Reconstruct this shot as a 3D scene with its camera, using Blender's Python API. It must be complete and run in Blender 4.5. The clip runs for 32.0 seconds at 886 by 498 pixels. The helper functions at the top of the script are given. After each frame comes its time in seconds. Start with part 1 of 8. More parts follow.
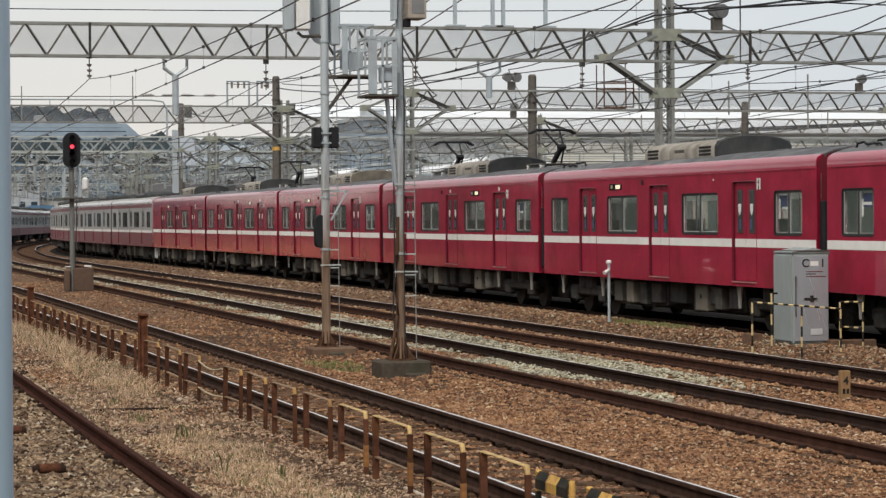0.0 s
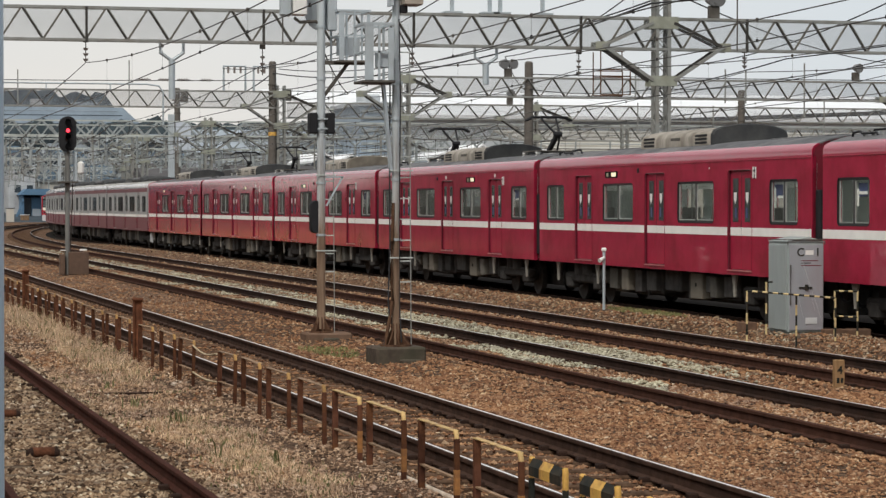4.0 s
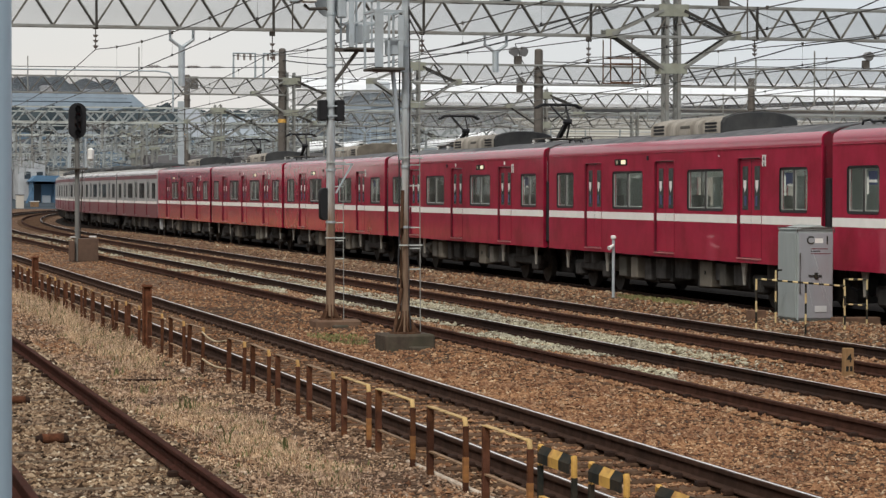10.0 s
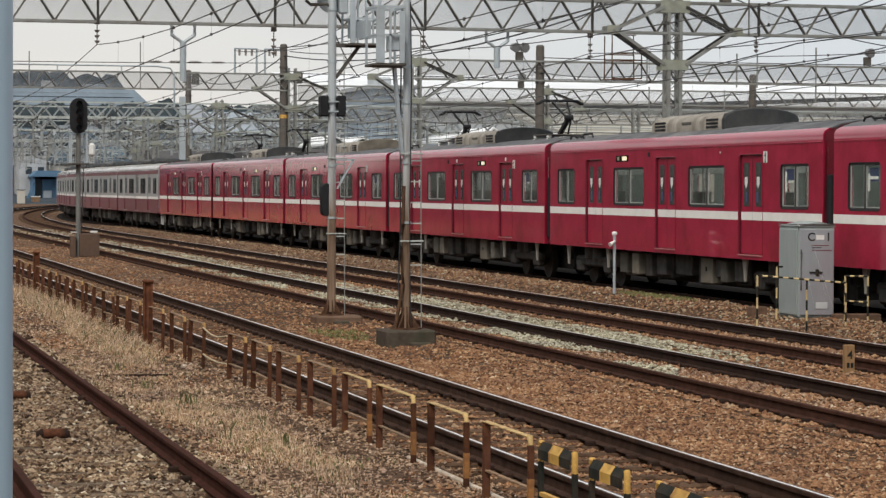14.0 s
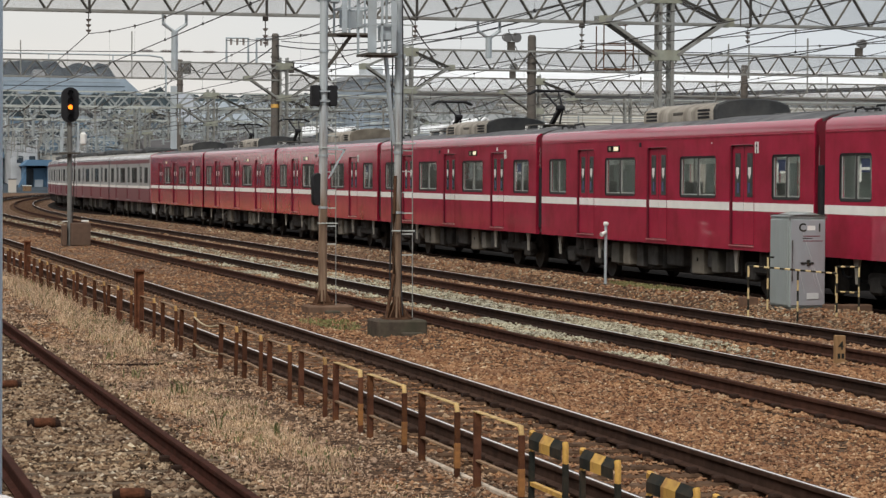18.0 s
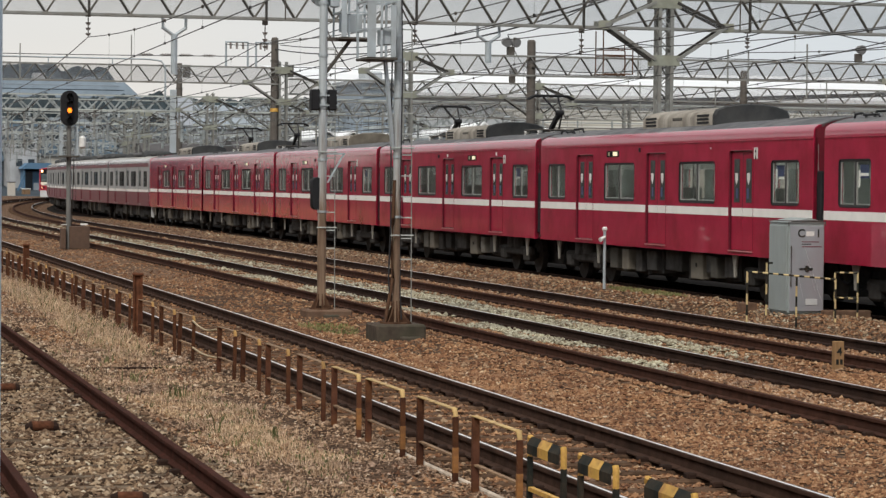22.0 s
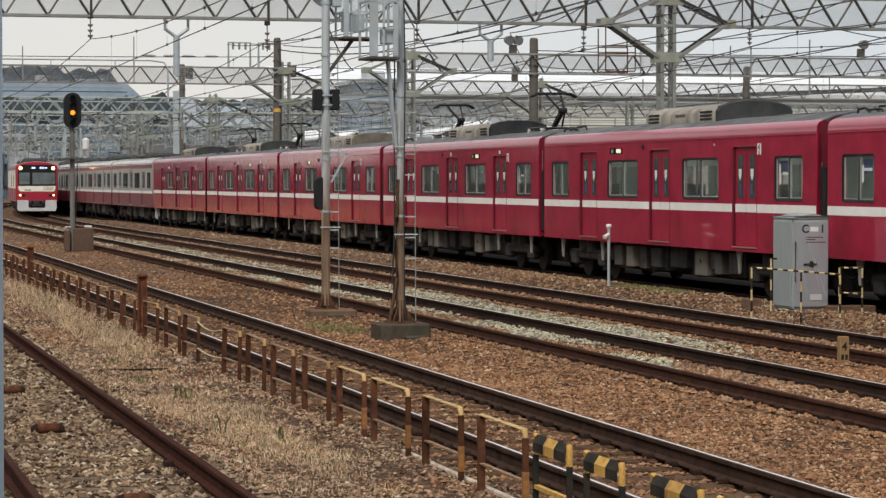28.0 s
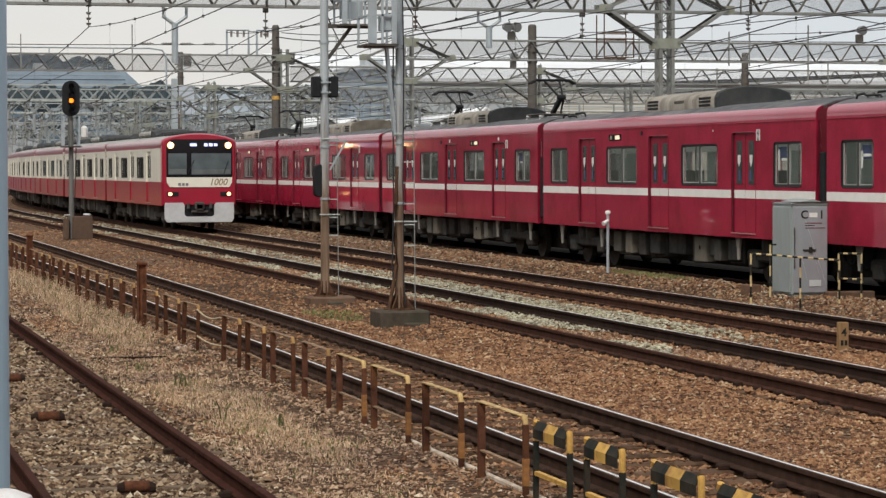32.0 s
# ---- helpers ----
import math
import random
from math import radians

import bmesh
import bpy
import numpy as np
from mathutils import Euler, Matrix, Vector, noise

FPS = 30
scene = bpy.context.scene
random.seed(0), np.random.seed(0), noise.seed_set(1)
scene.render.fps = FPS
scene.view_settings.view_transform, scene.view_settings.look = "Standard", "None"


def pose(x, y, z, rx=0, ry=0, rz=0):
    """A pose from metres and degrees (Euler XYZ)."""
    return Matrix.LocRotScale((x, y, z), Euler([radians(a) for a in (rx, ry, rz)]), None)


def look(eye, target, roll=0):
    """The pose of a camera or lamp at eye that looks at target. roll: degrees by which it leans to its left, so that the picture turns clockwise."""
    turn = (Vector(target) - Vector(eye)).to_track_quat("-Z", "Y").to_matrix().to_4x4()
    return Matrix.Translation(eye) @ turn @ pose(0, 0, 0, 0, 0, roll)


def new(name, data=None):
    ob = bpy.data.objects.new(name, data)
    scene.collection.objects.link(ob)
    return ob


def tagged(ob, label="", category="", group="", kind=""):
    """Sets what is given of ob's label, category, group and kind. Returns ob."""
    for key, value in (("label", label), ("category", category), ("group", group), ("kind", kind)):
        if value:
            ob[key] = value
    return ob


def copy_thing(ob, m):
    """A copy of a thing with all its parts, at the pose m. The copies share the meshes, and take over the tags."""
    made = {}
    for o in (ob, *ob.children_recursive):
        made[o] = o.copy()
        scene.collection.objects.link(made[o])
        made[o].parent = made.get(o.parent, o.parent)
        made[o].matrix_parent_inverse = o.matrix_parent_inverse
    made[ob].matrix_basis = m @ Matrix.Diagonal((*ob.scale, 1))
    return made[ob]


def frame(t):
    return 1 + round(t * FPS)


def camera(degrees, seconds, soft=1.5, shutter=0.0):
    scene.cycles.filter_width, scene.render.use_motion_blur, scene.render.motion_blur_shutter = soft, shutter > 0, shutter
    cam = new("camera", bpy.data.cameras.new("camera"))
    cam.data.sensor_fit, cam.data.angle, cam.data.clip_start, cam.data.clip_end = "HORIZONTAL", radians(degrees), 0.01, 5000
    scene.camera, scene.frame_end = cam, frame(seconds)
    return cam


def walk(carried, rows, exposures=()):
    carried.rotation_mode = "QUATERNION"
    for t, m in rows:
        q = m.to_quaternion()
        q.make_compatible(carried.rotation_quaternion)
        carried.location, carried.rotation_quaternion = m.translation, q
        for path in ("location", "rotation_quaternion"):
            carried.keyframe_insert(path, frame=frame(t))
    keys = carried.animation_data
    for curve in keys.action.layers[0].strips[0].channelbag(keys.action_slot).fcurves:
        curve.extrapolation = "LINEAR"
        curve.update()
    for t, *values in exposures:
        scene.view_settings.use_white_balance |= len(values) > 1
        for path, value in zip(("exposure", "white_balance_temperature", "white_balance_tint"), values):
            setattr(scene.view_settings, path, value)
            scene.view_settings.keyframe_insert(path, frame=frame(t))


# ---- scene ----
# ======== camera ========
cam = camera(19.647, 32.0, soft=1.4)
EYE_HEIGHT = 2.26


def aim(dx, yaw, down, roll):
    """A hand-held pose: degrees to the right of the tracks, degrees downwards, degrees of lean."""
    e = Vector((dx, 0, EYE_HEIGHT))
    a, b = radians(yaw), radians(down)
    return look(e, e + Vector((math.sin(a) * math.cos(b), math.cos(a) * math.cos(b), -math.sin(b))) * 50, -roll)


walk(cam, [(t, aim(dx, yaw, down, roll)) for t, dx, yaw, down, roll in (
    (0, -0.0044, 14.1546, 0.6713, 0.3661),
    (0.5, -0.0040, 14.1743, 0.5784, 0.3265),
    (1, -0.0037, 14.2850, 0.5877, 0.1632),
    (1.5, -0.0033, 14.3962, 0.6899, 0.1282),
    (2, -0.0029, 14.4645, 0.8562, 0.0686),
    (2.5, -0.0026, 14.4515, 0.9306, 0.0257),
    (3, -0.0022, 14.3266, 0.9818, 0.0608),
    (3.5, -0.0018, 14.2499, 0.9708, 0.0472),
    (5.5, -0.0004, 14.4098, 1.0080, -0.4039),
    (6, -0.0000, 14.3247, 0.9598, -0.3632),
    (6.5, 0.0001, 14.2709, 1.0367, -0.3279),
    (7, 0.0002, 14.2605, 1.1859, -0.3623),
    (7.5, 0.0003, 14.2376, 1.2036, -0.2389),
    (8, 0.0004, 14.2023, 1.1931, -0.1709),
    (8.5, 0.0005, 14.1464, 1.2207, -0.1588),
    (9, 0.0006, 14.1016, 1.2562, -0.1714),
    (9.5, 0.0005, 14.0681, 1.2824, -0.1748),
    (10, 0.0004, 14.0439, 1.2579, -0.1550),
    (10.5, 0.0003, 14.0104, 1.2337, -0.1430),
    (11, 0.0003, 13.9671, 1.2521, -0.0916),
    (11.5, 0.0002, 13.9428, 1.2628, -0.0473),
    (12, 0.0001, 13.9205, 1.2871, -0.0569),
    (12.5, 0.0001, 13.9016, 1.3282, -0.1023),
    (13, -0.0000, 13.9145, 1.3480, -0.1196),
    (13.5, 0.0002, 13.9725, 1.3264, -0.1942),
    (14, 0.0004, 14.0208, 1.3501, -0.2682),
    (14.5, 0.0006, 14.0435, 1.3640, -0.3137),
    (16.5, 0.0013, 14.1585, 1.4852, -0.4019),
    (17, 0.0015, 14.1242, 1.4814, -0.3518),
    (17.5, 0.0017, 14.1020, 1.5084, -0.3229),
    (18, 0.0018, 14.2148, 1.5747, -0.3824),
    (18.5, 0.0020, 14.2806, 1.5475, -0.4253),
    (19, 0.0022, 14.2226, 1.4353, -0.4440),
    (19.5, 0.0021, 14.1824, 1.3786, -0.5100),
    (20, 0.0021, 14.2564, 1.4024, -0.5319),
    (20.5, 0.0020, 14.3462, 1.4338, -0.5573),
    (21, 0.0019, 14.3458, 1.4398, -0.5049),
    (21.5, 0.0019, 14.2903, 1.4631, -0.5181),
    (22, 0.0018, 14.2396, 1.4723, -0.5714),
    (22.5, 0.0017, 14.2091, 1.4959, -0.5082),
    (23, 0.0017, 14.1863, 1.5438, -0.4553),
    (23.5, 0.0019, 14.1909, 1.5468, -0.4349),
    (24, 0.0022, 14.1869, 1.5374, -0.3474),
    (24.5, 0.0025, 14.1776, 1.5554, -0.3526),
    (25, 0.0028, 14.2047, 1.5356, -0.3495),
    (25.5, 0.0030, 14.2421, 1.5341, -0.2531),
    (27.5, 0.0041, 14.1254, 1.4984, -0.0909),
    (28, 0.0044, 14.1444, 1.5010, -0.0499),
    (28.5, 0.0037, 14.1389, 1.5111, 0.0291),
    (29, 0.0029, 14.1228, 1.5332, 0.0401),
    (29.5, 0.0021, 14.1209, 1.5637, 0.0736),
    (30, 0.0014, 14.0856, 1.6055, 0.0482),
    (30.5, 0.0006, 14.0584, 1.6612, 0.0895),
    (31, -0.0001, 14.0211, 1.6966, 0.1023),
    (31.5, -0.0009, 14.0378, 1.7458, 0.1444),
    (32, -0.0017, 14.1695, 1.7930, 0.1217),
)], exposures=[(0, 0.10), (32, 0.10)])

# ======== world and sun: an overcast late afternoon ========
SUN_EL, SUN_AZ = 48, 215
world = bpy.data.worlds.new("overcast_sky")
scene.world = world
world.use_nodes = True
wn, wl = world.node_tree.nodes, world.node_tree.links
wn.clear()
w_out = wn.new("ShaderNodeOutputWorld")
w_bg = wn.new("ShaderNodeBackground")
w_sky = wn.new("ShaderNodeTexSky")
w_sky.sky_type, w_sky.sun_disc = "NISHITA", False
w_sky.sun_elevation, w_sky.sun_rotation = radians(SUN_EL), radians(SUN_AZ)
w_sky.air_density, w_sky.dust_density = 1.0, 4.0
w_co = wn.new("ShaderNodeTexCoord")
w_map = wn.new("ShaderNodeMapping")
w_map.inputs["Scale"].default_value = (1.6, 1.6, 7.0)
w_noise = wn.new("ShaderNodeTexNoise")
w_noise.inputs["Scale"].default_value, w_noise.inputs["Detail"].default_value = 2.2, 5
w_ramp = wn.new("ShaderNodeValToRGB")
w_ramp.color_ramp.elements[0].position, w_ramp.color_ramp.elements[0].color = 0.3, (7.4, 7.8, 7.9, 1)
w_ramp.color_ramp.elements[1].position, w_ramp.color_ramp.elements[1].color = 0.75, (8.8, 8.9, 8.7, 1)
w_mix = wn.new("ShaderNodeMix")
w_mix.data_type = "RGBA"
w_mix.inputs[0].default_value = 0.9
wl.new(w_co.outputs["Generated"], w_map.inputs[0])
wl.new(w_map.outputs[0], w_noise.inputs["Vector"])
wl.new(w_noise.outputs[0], w_ramp.inputs[0])
w_sep = wn.new("ShaderNodeSeparateXYZ")
w_low = wn.new("ShaderNodeMapRange")
w_low.inputs["From Min"].default_value, w_low.inputs["From Max"].default_value = 0.02, 0.10
w_warm = wn.new("ShaderNodeMix")
w_warm.data_type = "RGBA"
w_warm.inputs[6].default_value = (9.1, 8.6, 8.0, 1)
wl.new(w_co.outputs["Generated"], w_sep.inputs[0])
wl.new(w_sep.outputs[2], w_low.inputs[0])
wl.new(w_low.outputs[0], w_warm.inputs[0])
wl.new(w_ramp.outputs[0], w_warm.inputs[7])
wl.new(w_sky.outputs[0], w_mix.inputs[6])
w_side = wn.new("ShaderNodeMapRange")
w_side.inputs["From Min"].default_value, w_side.inputs["From Max"].default_value = 0.12, 0.45
w_cool = wn.new("ShaderNodeMix")
w_cool.data_type = "RGBA"
w_cool.inputs[7].default_value = (7.3, 7.9, 8.4, 1)
wl.new(w_sep.outputs[0], w_side.inputs[0])
wl.new(w_side.outputs[0], w_cool.inputs[0])
wl.new(w_warm.outputs[2], w_cool.inputs[6])
wl.new(w_cool.outputs[2], w_mix.inputs[7])
wl.new(w_mix.outputs[2], w_bg.inputs[0])
w_bg.inputs[1].default_value = 0.092
wl.new(w_bg.outputs[0], w_out.inputs[0])

sun = new("sun", bpy.data.lights.new("sun", "SUN"))
sun.data.energy, sun.data.angle, sun.data.color = 2.2, radians(20), (1.0, 0.95, 0.88)
sun.matrix_world = pose(0, 0, 60, 90 - SUN_EL, 0, -SUN_AZ + 180)

# ======== materials ========
MATS = {}


def mat(name, color, rough=0.7, metal=0.0, vary=0.18, scale=6.0, stain=None, stain_amt=0.0, stain_scale=1.2,
        bump=0.0, bump_scale=60.0, spec=0.3, rand=0.0, coat=0.0, coat_ior=1.5, stretch=(1, 1, 1)):
    """A surface with grain, stains of a second colour, fine relief and, if asked, a shade of its own for each piece."""
    if name in MATS:
        return MATS[name]
    m = bpy.data.materials.new(name)
    m.use_nodes = True
    n, l = m.node_tree.nodes, m.node_tree.links
    b = n["Principled BSDF"]
    b.inputs["Roughness"].default_value, b.inputs["Metallic"].default_value = rough, metal
    b.inputs["Specular IOR Level"].default_value = min(spec, 0.06) if rough >= 0.85 else spec
    b.inputs["Coat Weight"].default_value = coat
    b.inputs["Coat Roughness"].default_value = 0.09
    b.inputs["Coat IOR"].default_value = coat_ior
    co = n.new("ShaderNodeTexCoord")
    mp = n.new("ShaderNodeMapping")
    mp.inputs["Scale"].default_value = stretch
    l.new(co.outputs["Object"], mp.inputs[0])
    ns = n.new("ShaderNodeTexNoise")
    ns.inputs["Scale"].default_value, ns.inputs["Detail"].default_value = scale, 6
    l.new(mp.outputs[0], ns.inputs["Vector"])
    ra = n.new("ShaderNodeMapRange")
    ra.inputs["From Min"].default_value, ra.inputs["From Max"].default_value = 0.3, 0.7
    ra.inputs["To Min"].default_value, ra.inputs["To Max"].default_value = 1 - vary, 1 + vary
    l.new(ns.outputs[0], ra.inputs[0])
    value = ra.outputs[0]
    if rand:
        oi = n.new("ShaderNodeObjectInfo")
        rr = n.new("ShaderNodeMapRange")
        rr.inputs["To Min"].default_value, rr.inputs["To Max"].default_value = 1 - rand, 1 + rand
        l.new(oi.outputs["Random"], rr.inputs[0])
        mu = n.new("ShaderNodeMath")
        mu.operation = "MULTIPLY"
        l.new(value, mu.inputs[0])
        l.new(rr.outputs[0], mu.inputs[1])
        value = mu.outputs[0]
    mul = n.new("ShaderNodeVectorMath")
    mul.operation = "SCALE"
    mul.inputs[0].default_value = color
    l.new(value, mul.inputs["Scale"])
    out = mul.outputs[0]
    if stain:
        n2 = n.new("ShaderNodeTexNoise")
        n2.inputs["Scale"].default_value, n2.inputs["Detail"].default_value = stain_scale, 7
        n2.inputs["Roughness"].default_value = 0.65
        l.new(mp.outputs[0], n2.inputs["Vector"])
        r2 = n.new("ShaderNodeMapRange")
        r2.inputs["From Min"].default_value, r2.inputs["From Max"].default_value = 0.45, 0.68
        r2.inputs["To Max"].default_value = stain_amt
        l.new(n2.outputs[0], r2.inputs[0])
        mx = n.new("ShaderNodeMix")
        mx.data_type = "RGBA"
        l.new(r2.outputs[0], mx.inputs[0])
        l.new(out, mx.inputs[6])
        mx.inputs[7].default_value = (*stain, 1)
        out = mx.outputs[2]
    l.new(out, b.inputs["Base Color"])
    if bump:
        n3 = n.new("ShaderNodeTexNoise")
        n3.inputs["Scale"].default_value, n3.inputs["Detail"].default_value = bump_scale, 4
        l.new(mp.outputs[0], n3.inputs["Vector"])
        bp = n.new("ShaderNodeBump")
        bp.inputs["Strength"].default_value, bp.inputs["Distance"].default_value = bump, 0.02
        l.new(n3.outputs[0], bp.inputs["Height"])
        l.new(bp.outputs[0], b.inputs["Normal"])
    MATS[name] = m
    return m


def glow(name, color, strength):
    m = bpy.data.materials.new(name)
    m.use_nodes = True
    b = m.node_tree.nodes["Principled BSDF"]
    b.inputs["Base Color"].default_value = (*color, 1)
    b.inputs["Emission Color"].default_value = (*color, 1)
    b.inputs["Emission Strength"].default_value = strength
    return m


def glass(name, tint, rough=0.02):
    m = bpy.data.materials.new(name)
    m.use_nodes = True
    b = m.node_tree.nodes["Principled BSDF"]
    b.inputs["Base Color"].default_value = (*tint, 1)
    b.inputs["Roughness"].default_value = rough
    b.inputs["Transmission Weight"].default_value = 1.0
    b.inputs["IOR"].default_value = 1.45
    return m


RED = mat("train_red_paint", (0.40, 0.019, 0.055), 0.5, vary=0.12, scale=1.8, stain=(0.22, 0.008, 0.022), stain_amt=0.6, stain_scale=1.3, spec=0.05, coat=1.0, coat_ior=1.62, bump=0.11, bump_scale=2.2)
EAVE_RED = mat("glossy_roof_edge_red", (0.34, 0.014, 0.048), 0.5, vary=0.08, scale=1.5, spec=0.1, coat=1.0, coat_ior=1.65, bump=0.08, bump_scale=2.6)
# Two darker reds that paint the shade of the door recesses.
DOOR_EDGE = mat("door_reveal_shade_red", (0.09, 0.005, 0.014), 0.5, vary=0.1)
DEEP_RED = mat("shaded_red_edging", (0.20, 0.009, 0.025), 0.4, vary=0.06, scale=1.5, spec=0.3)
RED2 = mat("bright_red_paint", (0.34, 0.013, 0.036), 0.3, vary=0.06, scale=1.5, spec=0.4, coat=0.4)
CREAM = mat("cream_paint", (0.83, 0.80, 0.69), 0.35, vary=0.05, scale=2, stain=(0.5, 0.42, 0.28), stain_amt=0.2, coat=0.2)
WHITE = mat("white_stripe_paint", (0.86, 0.84, 0.80), 0.4, vary=0.05, scale=3, stain=(0.66, 0.63, 0.58), stain_amt=0.3)
# Blotched darker red that stands for shade between the cars.
END_RED = mat("shaded_end_wall_red", (0.17, 0.008, 0.022), 0.6, vary=0.2, scale=3, stain=(0.06, 0.012, 0.014), stain_amt=0.6)
STEEL = mat("brushed_stainless_steel", (0.38, 0.39, 0.39), 0.28, 0.3, vary=0.08, scale=3, stretch=(1, 0.2, 6))
ROOF = mat("sooty_roof_coating", (0.085, 0.085, 0.09), 0.8, vary=0.35, scale=3, stain=(0.25, 0.24, 0.235), stain_amt=0.6, bump=0.2)
ROOF_PALE = mat("pale_dusty_roof_coating", (0.34, 0.33, 0.31), 0.8, vary=0.2, scale=3, stain=(0.12, 0.11, 0.1), stain_amt=0.6)
AC_BEIGE = mat("dusty_beige_housing", (0.31, 0.28, 0.24), 0.8, vary=0.25, scale=4, stain=(0.13, 0.105, 0.08), stain_amt=0.8, stain_scale=2.2, stretch=(1, 1, 0.4))
HUMP = mat("dark_grey_cover", (0.034, 0.036, 0.038), 0.8, vary=0.2, scale=5, stain=(0.12, 0.11, 0.1), stain_amt=0.3)
HUMP_TAN = mat("brown_grey_cover", (0.16, 0.14, 0.115), 0.85, vary=0.2, scale=4, stain=(0.07, 0.06, 0.05), stain_amt=0.6)
UNDER = mat("grimy_underfloor_grey", (0.070, 0.066, 0.063), 0.85, vary=0.3, scale=5, stain=(0.045, 0.036, 0.03), stain_amt=0.5, rand=0.35)
UNDER_TAN = mat("tan_equipment_cover", (0.17, 0.15, 0.12), 0.8, vary=0.15, scale=5, stain=(0.12, 0.10, 0.08), stain_amt=0.6)
UNDER_PALE = mat("dusty_pale_equipment", (0.125, 0.115, 0.098), 0.8, vary=0.2, scale=5, stain=(0.075, 0.065, 0.052), stain_amt=0.7, rand=0.4)
BLACK = mat("black_rubber", (0.020, 0.020, 0.022), 0.7, vary=0.2, spec=0.15)
BLACK_GLOSS = mat("black_gloss_panel", (0.010, 0.010, 0.012), 0.12, vary=0.1)
FRAME = mat("dark_window_frame", (0.035, 0.035, 0.035), 0.45, 0.2)
ALU = mat("aluminium_sash", (0.36, 0.36, 0.34), 0.4, 0.5, vary=0.1)
INSIDE = mat("car_interior_panel", (0.48, 0.51, 0.48), 0.6, vary=0.08)
SEAT = mat("seat_moquette", (0.12, 0.14, 0.22), 0.9, vary=0.2, scale=20)
WHEEL = mat("wheel_steel", (0.042, 0.036, 0.032), 0.75, 0.1, vary=0.4, scale=8, stain=(0.05, 0.035, 0.025), stain_amt=0.4)
PANE = glass("window_glass", (0.90, 0.94, 0.91))
TINTED = glass("tinted_window_glass", (0.42, 0.48, 0.47))
RUST = mat("rusted_iron", (0.16, 0.062, 0.032), 0.85, vary=0.35, scale=9, stain=(0.05, 0.026, 0.018), stain_amt=0.8, stain_scale=3, bump=0.3, rand=0.2)
RAIL_BROWN = mat("brown_main_rail_rust", (0.058, 0.033, 0.024), 0.9, vary=0.35, scale=7, stain=(0.026, 0.017, 0.013), stain_amt=0.6, stain_scale=2, bump=0.2, spec=0.2)
RUST_DARK = mat("dark_brown_rail_rust", (0.030, 0.018, 0.014), 0.9, vary=0.3, scale=7, stain=(0.055, 0.030, 0.021), stain_amt=0.6, stain_scale=2, bump=0.2, spec=0.2)
RUST_BROWN = mat("dull_brown_rail_rust", (0.062, 0.029, 0.020), 0.9, vary=0.3, scale=7, stain=(0.05, 0.026, 0.02), stain_amt=0.7, stain_scale=2, bump=0.2, spec=0.2)
RUST_RED = mat("unused_rail_rust", (0.055, 0.021, 0.015), 0.95, vary=0.3, scale=7, stain=(0.032, 0.014, 0.010), stain_amt=0.7, stain_scale=2, bump=0.2)
SHINE = mat("polished_rail_head", (1.0, 0.93, 0.90), 0.30, 1.0, vary=0.06, scale=4)
SLEEPER = mat("weathered_sleeper_wood", (0.105, 0.063, 0.040), 0.9, vary=0.4, scale=9, stain=(0.18, 0.11, 0.07), stain_amt=0.5, stain_scale=5, bump=0.6, bump_scale=40, rand=0.25)
SLEEPER_GREY = mat("grey_half_buried_sleeper", (0.125, 0.087, 0.058), 0.95, vary=0.35, scale=9, stain=(0.19, 0.15, 0.11), stain_amt=0.6, stain_scale=5, bump=0.6, bump_scale=40, rand=0.25)
GALV = mat("galvanised_steel", (0.43, 0.48, 0.51), 0.55, 0.35, vary=0.1, scale=5, stain=(0.30, 0.29, 0.27), stain_amt=0.4)
GALV_OLD = mat("aged_galvanised_lattice", (0.26, 0.265, 0.25), 0.65, 0.25, vary=0.15, scale=4, stain=(0.16, 0.13, 0.10), stain_amt=0.6, stain_scale=1.5)
GALV_DARK = mat("dark_stained_steel", (0.085, 0.075, 0.065), 0.75, 0.2, vary=0.2, stain=(0.2, 0.19, 0.17), stain_amt=0.4)
# These two steel tones include distance haze; mast ladders share the pale one.
GALV_FAR = mat("hazed_blue_grey_steel", (0.30, 0.325, 0.325), 0.7, 0.1, vary=0.2, scale=2, stain=(0.13, 0.145, 0.15), stain_amt=0.6, stain_scale=0.7)
GALV_FAR_LIGHT = mat("pale_steel_haze_tone", (0.45, 0.475, 0.45), 0.7, 0.1, vary=0.15, scale=2, stain=(0.22, 0.24, 0.23), stain_amt=0.5, stain_scale=0.7)
GUSSET = mat("pale_green_gusset_plate", (0.28, 0.29, 0.24), 0.7, vary=0.12, stain=(0.22, 0.2, 0.13), stain_amt=0.4)
CONC_DARK = mat("mossy_dark_concrete", (0.085, 0.066, 0.052), 0.95, vary=0.25, scale=8, stain=(0.05, 0.055, 0.035), stain_amt=0.6, bump=0.4)
CONC_POLE = mat("brown_grey_concrete_pole", (0.125, 0.112, 0.10), 0.9, vary=0.15, stain=(0.1, 0.085, 0.07), stain_amt=0.5)
LAMP_STRIP = glow("interior_fill_strip", (0.95, 1.0, 0.95), 3.6)
CABLE = mat("black_cable", (0.025, 0.025, 0.027), 0.6, vary=0.1)
COPPER = mat("tarnished_copper_wire", (0.07, 0.065, 0.06), 0.6, 0.3, vary=0.1)
PORCELAIN = mat("grey_insulator", (0.24, 0.21, 0.19), 0.4, vary=0.1)
GREY_BOX = mat("pale_grey_cabinet_paint", (0.40, 0.44, 0.47), 0.5, vary=0.1, scale=3, stain=(0.27, 0.29, 0.28), stain_amt=0.6, stretch=(1, 1, 0.3))
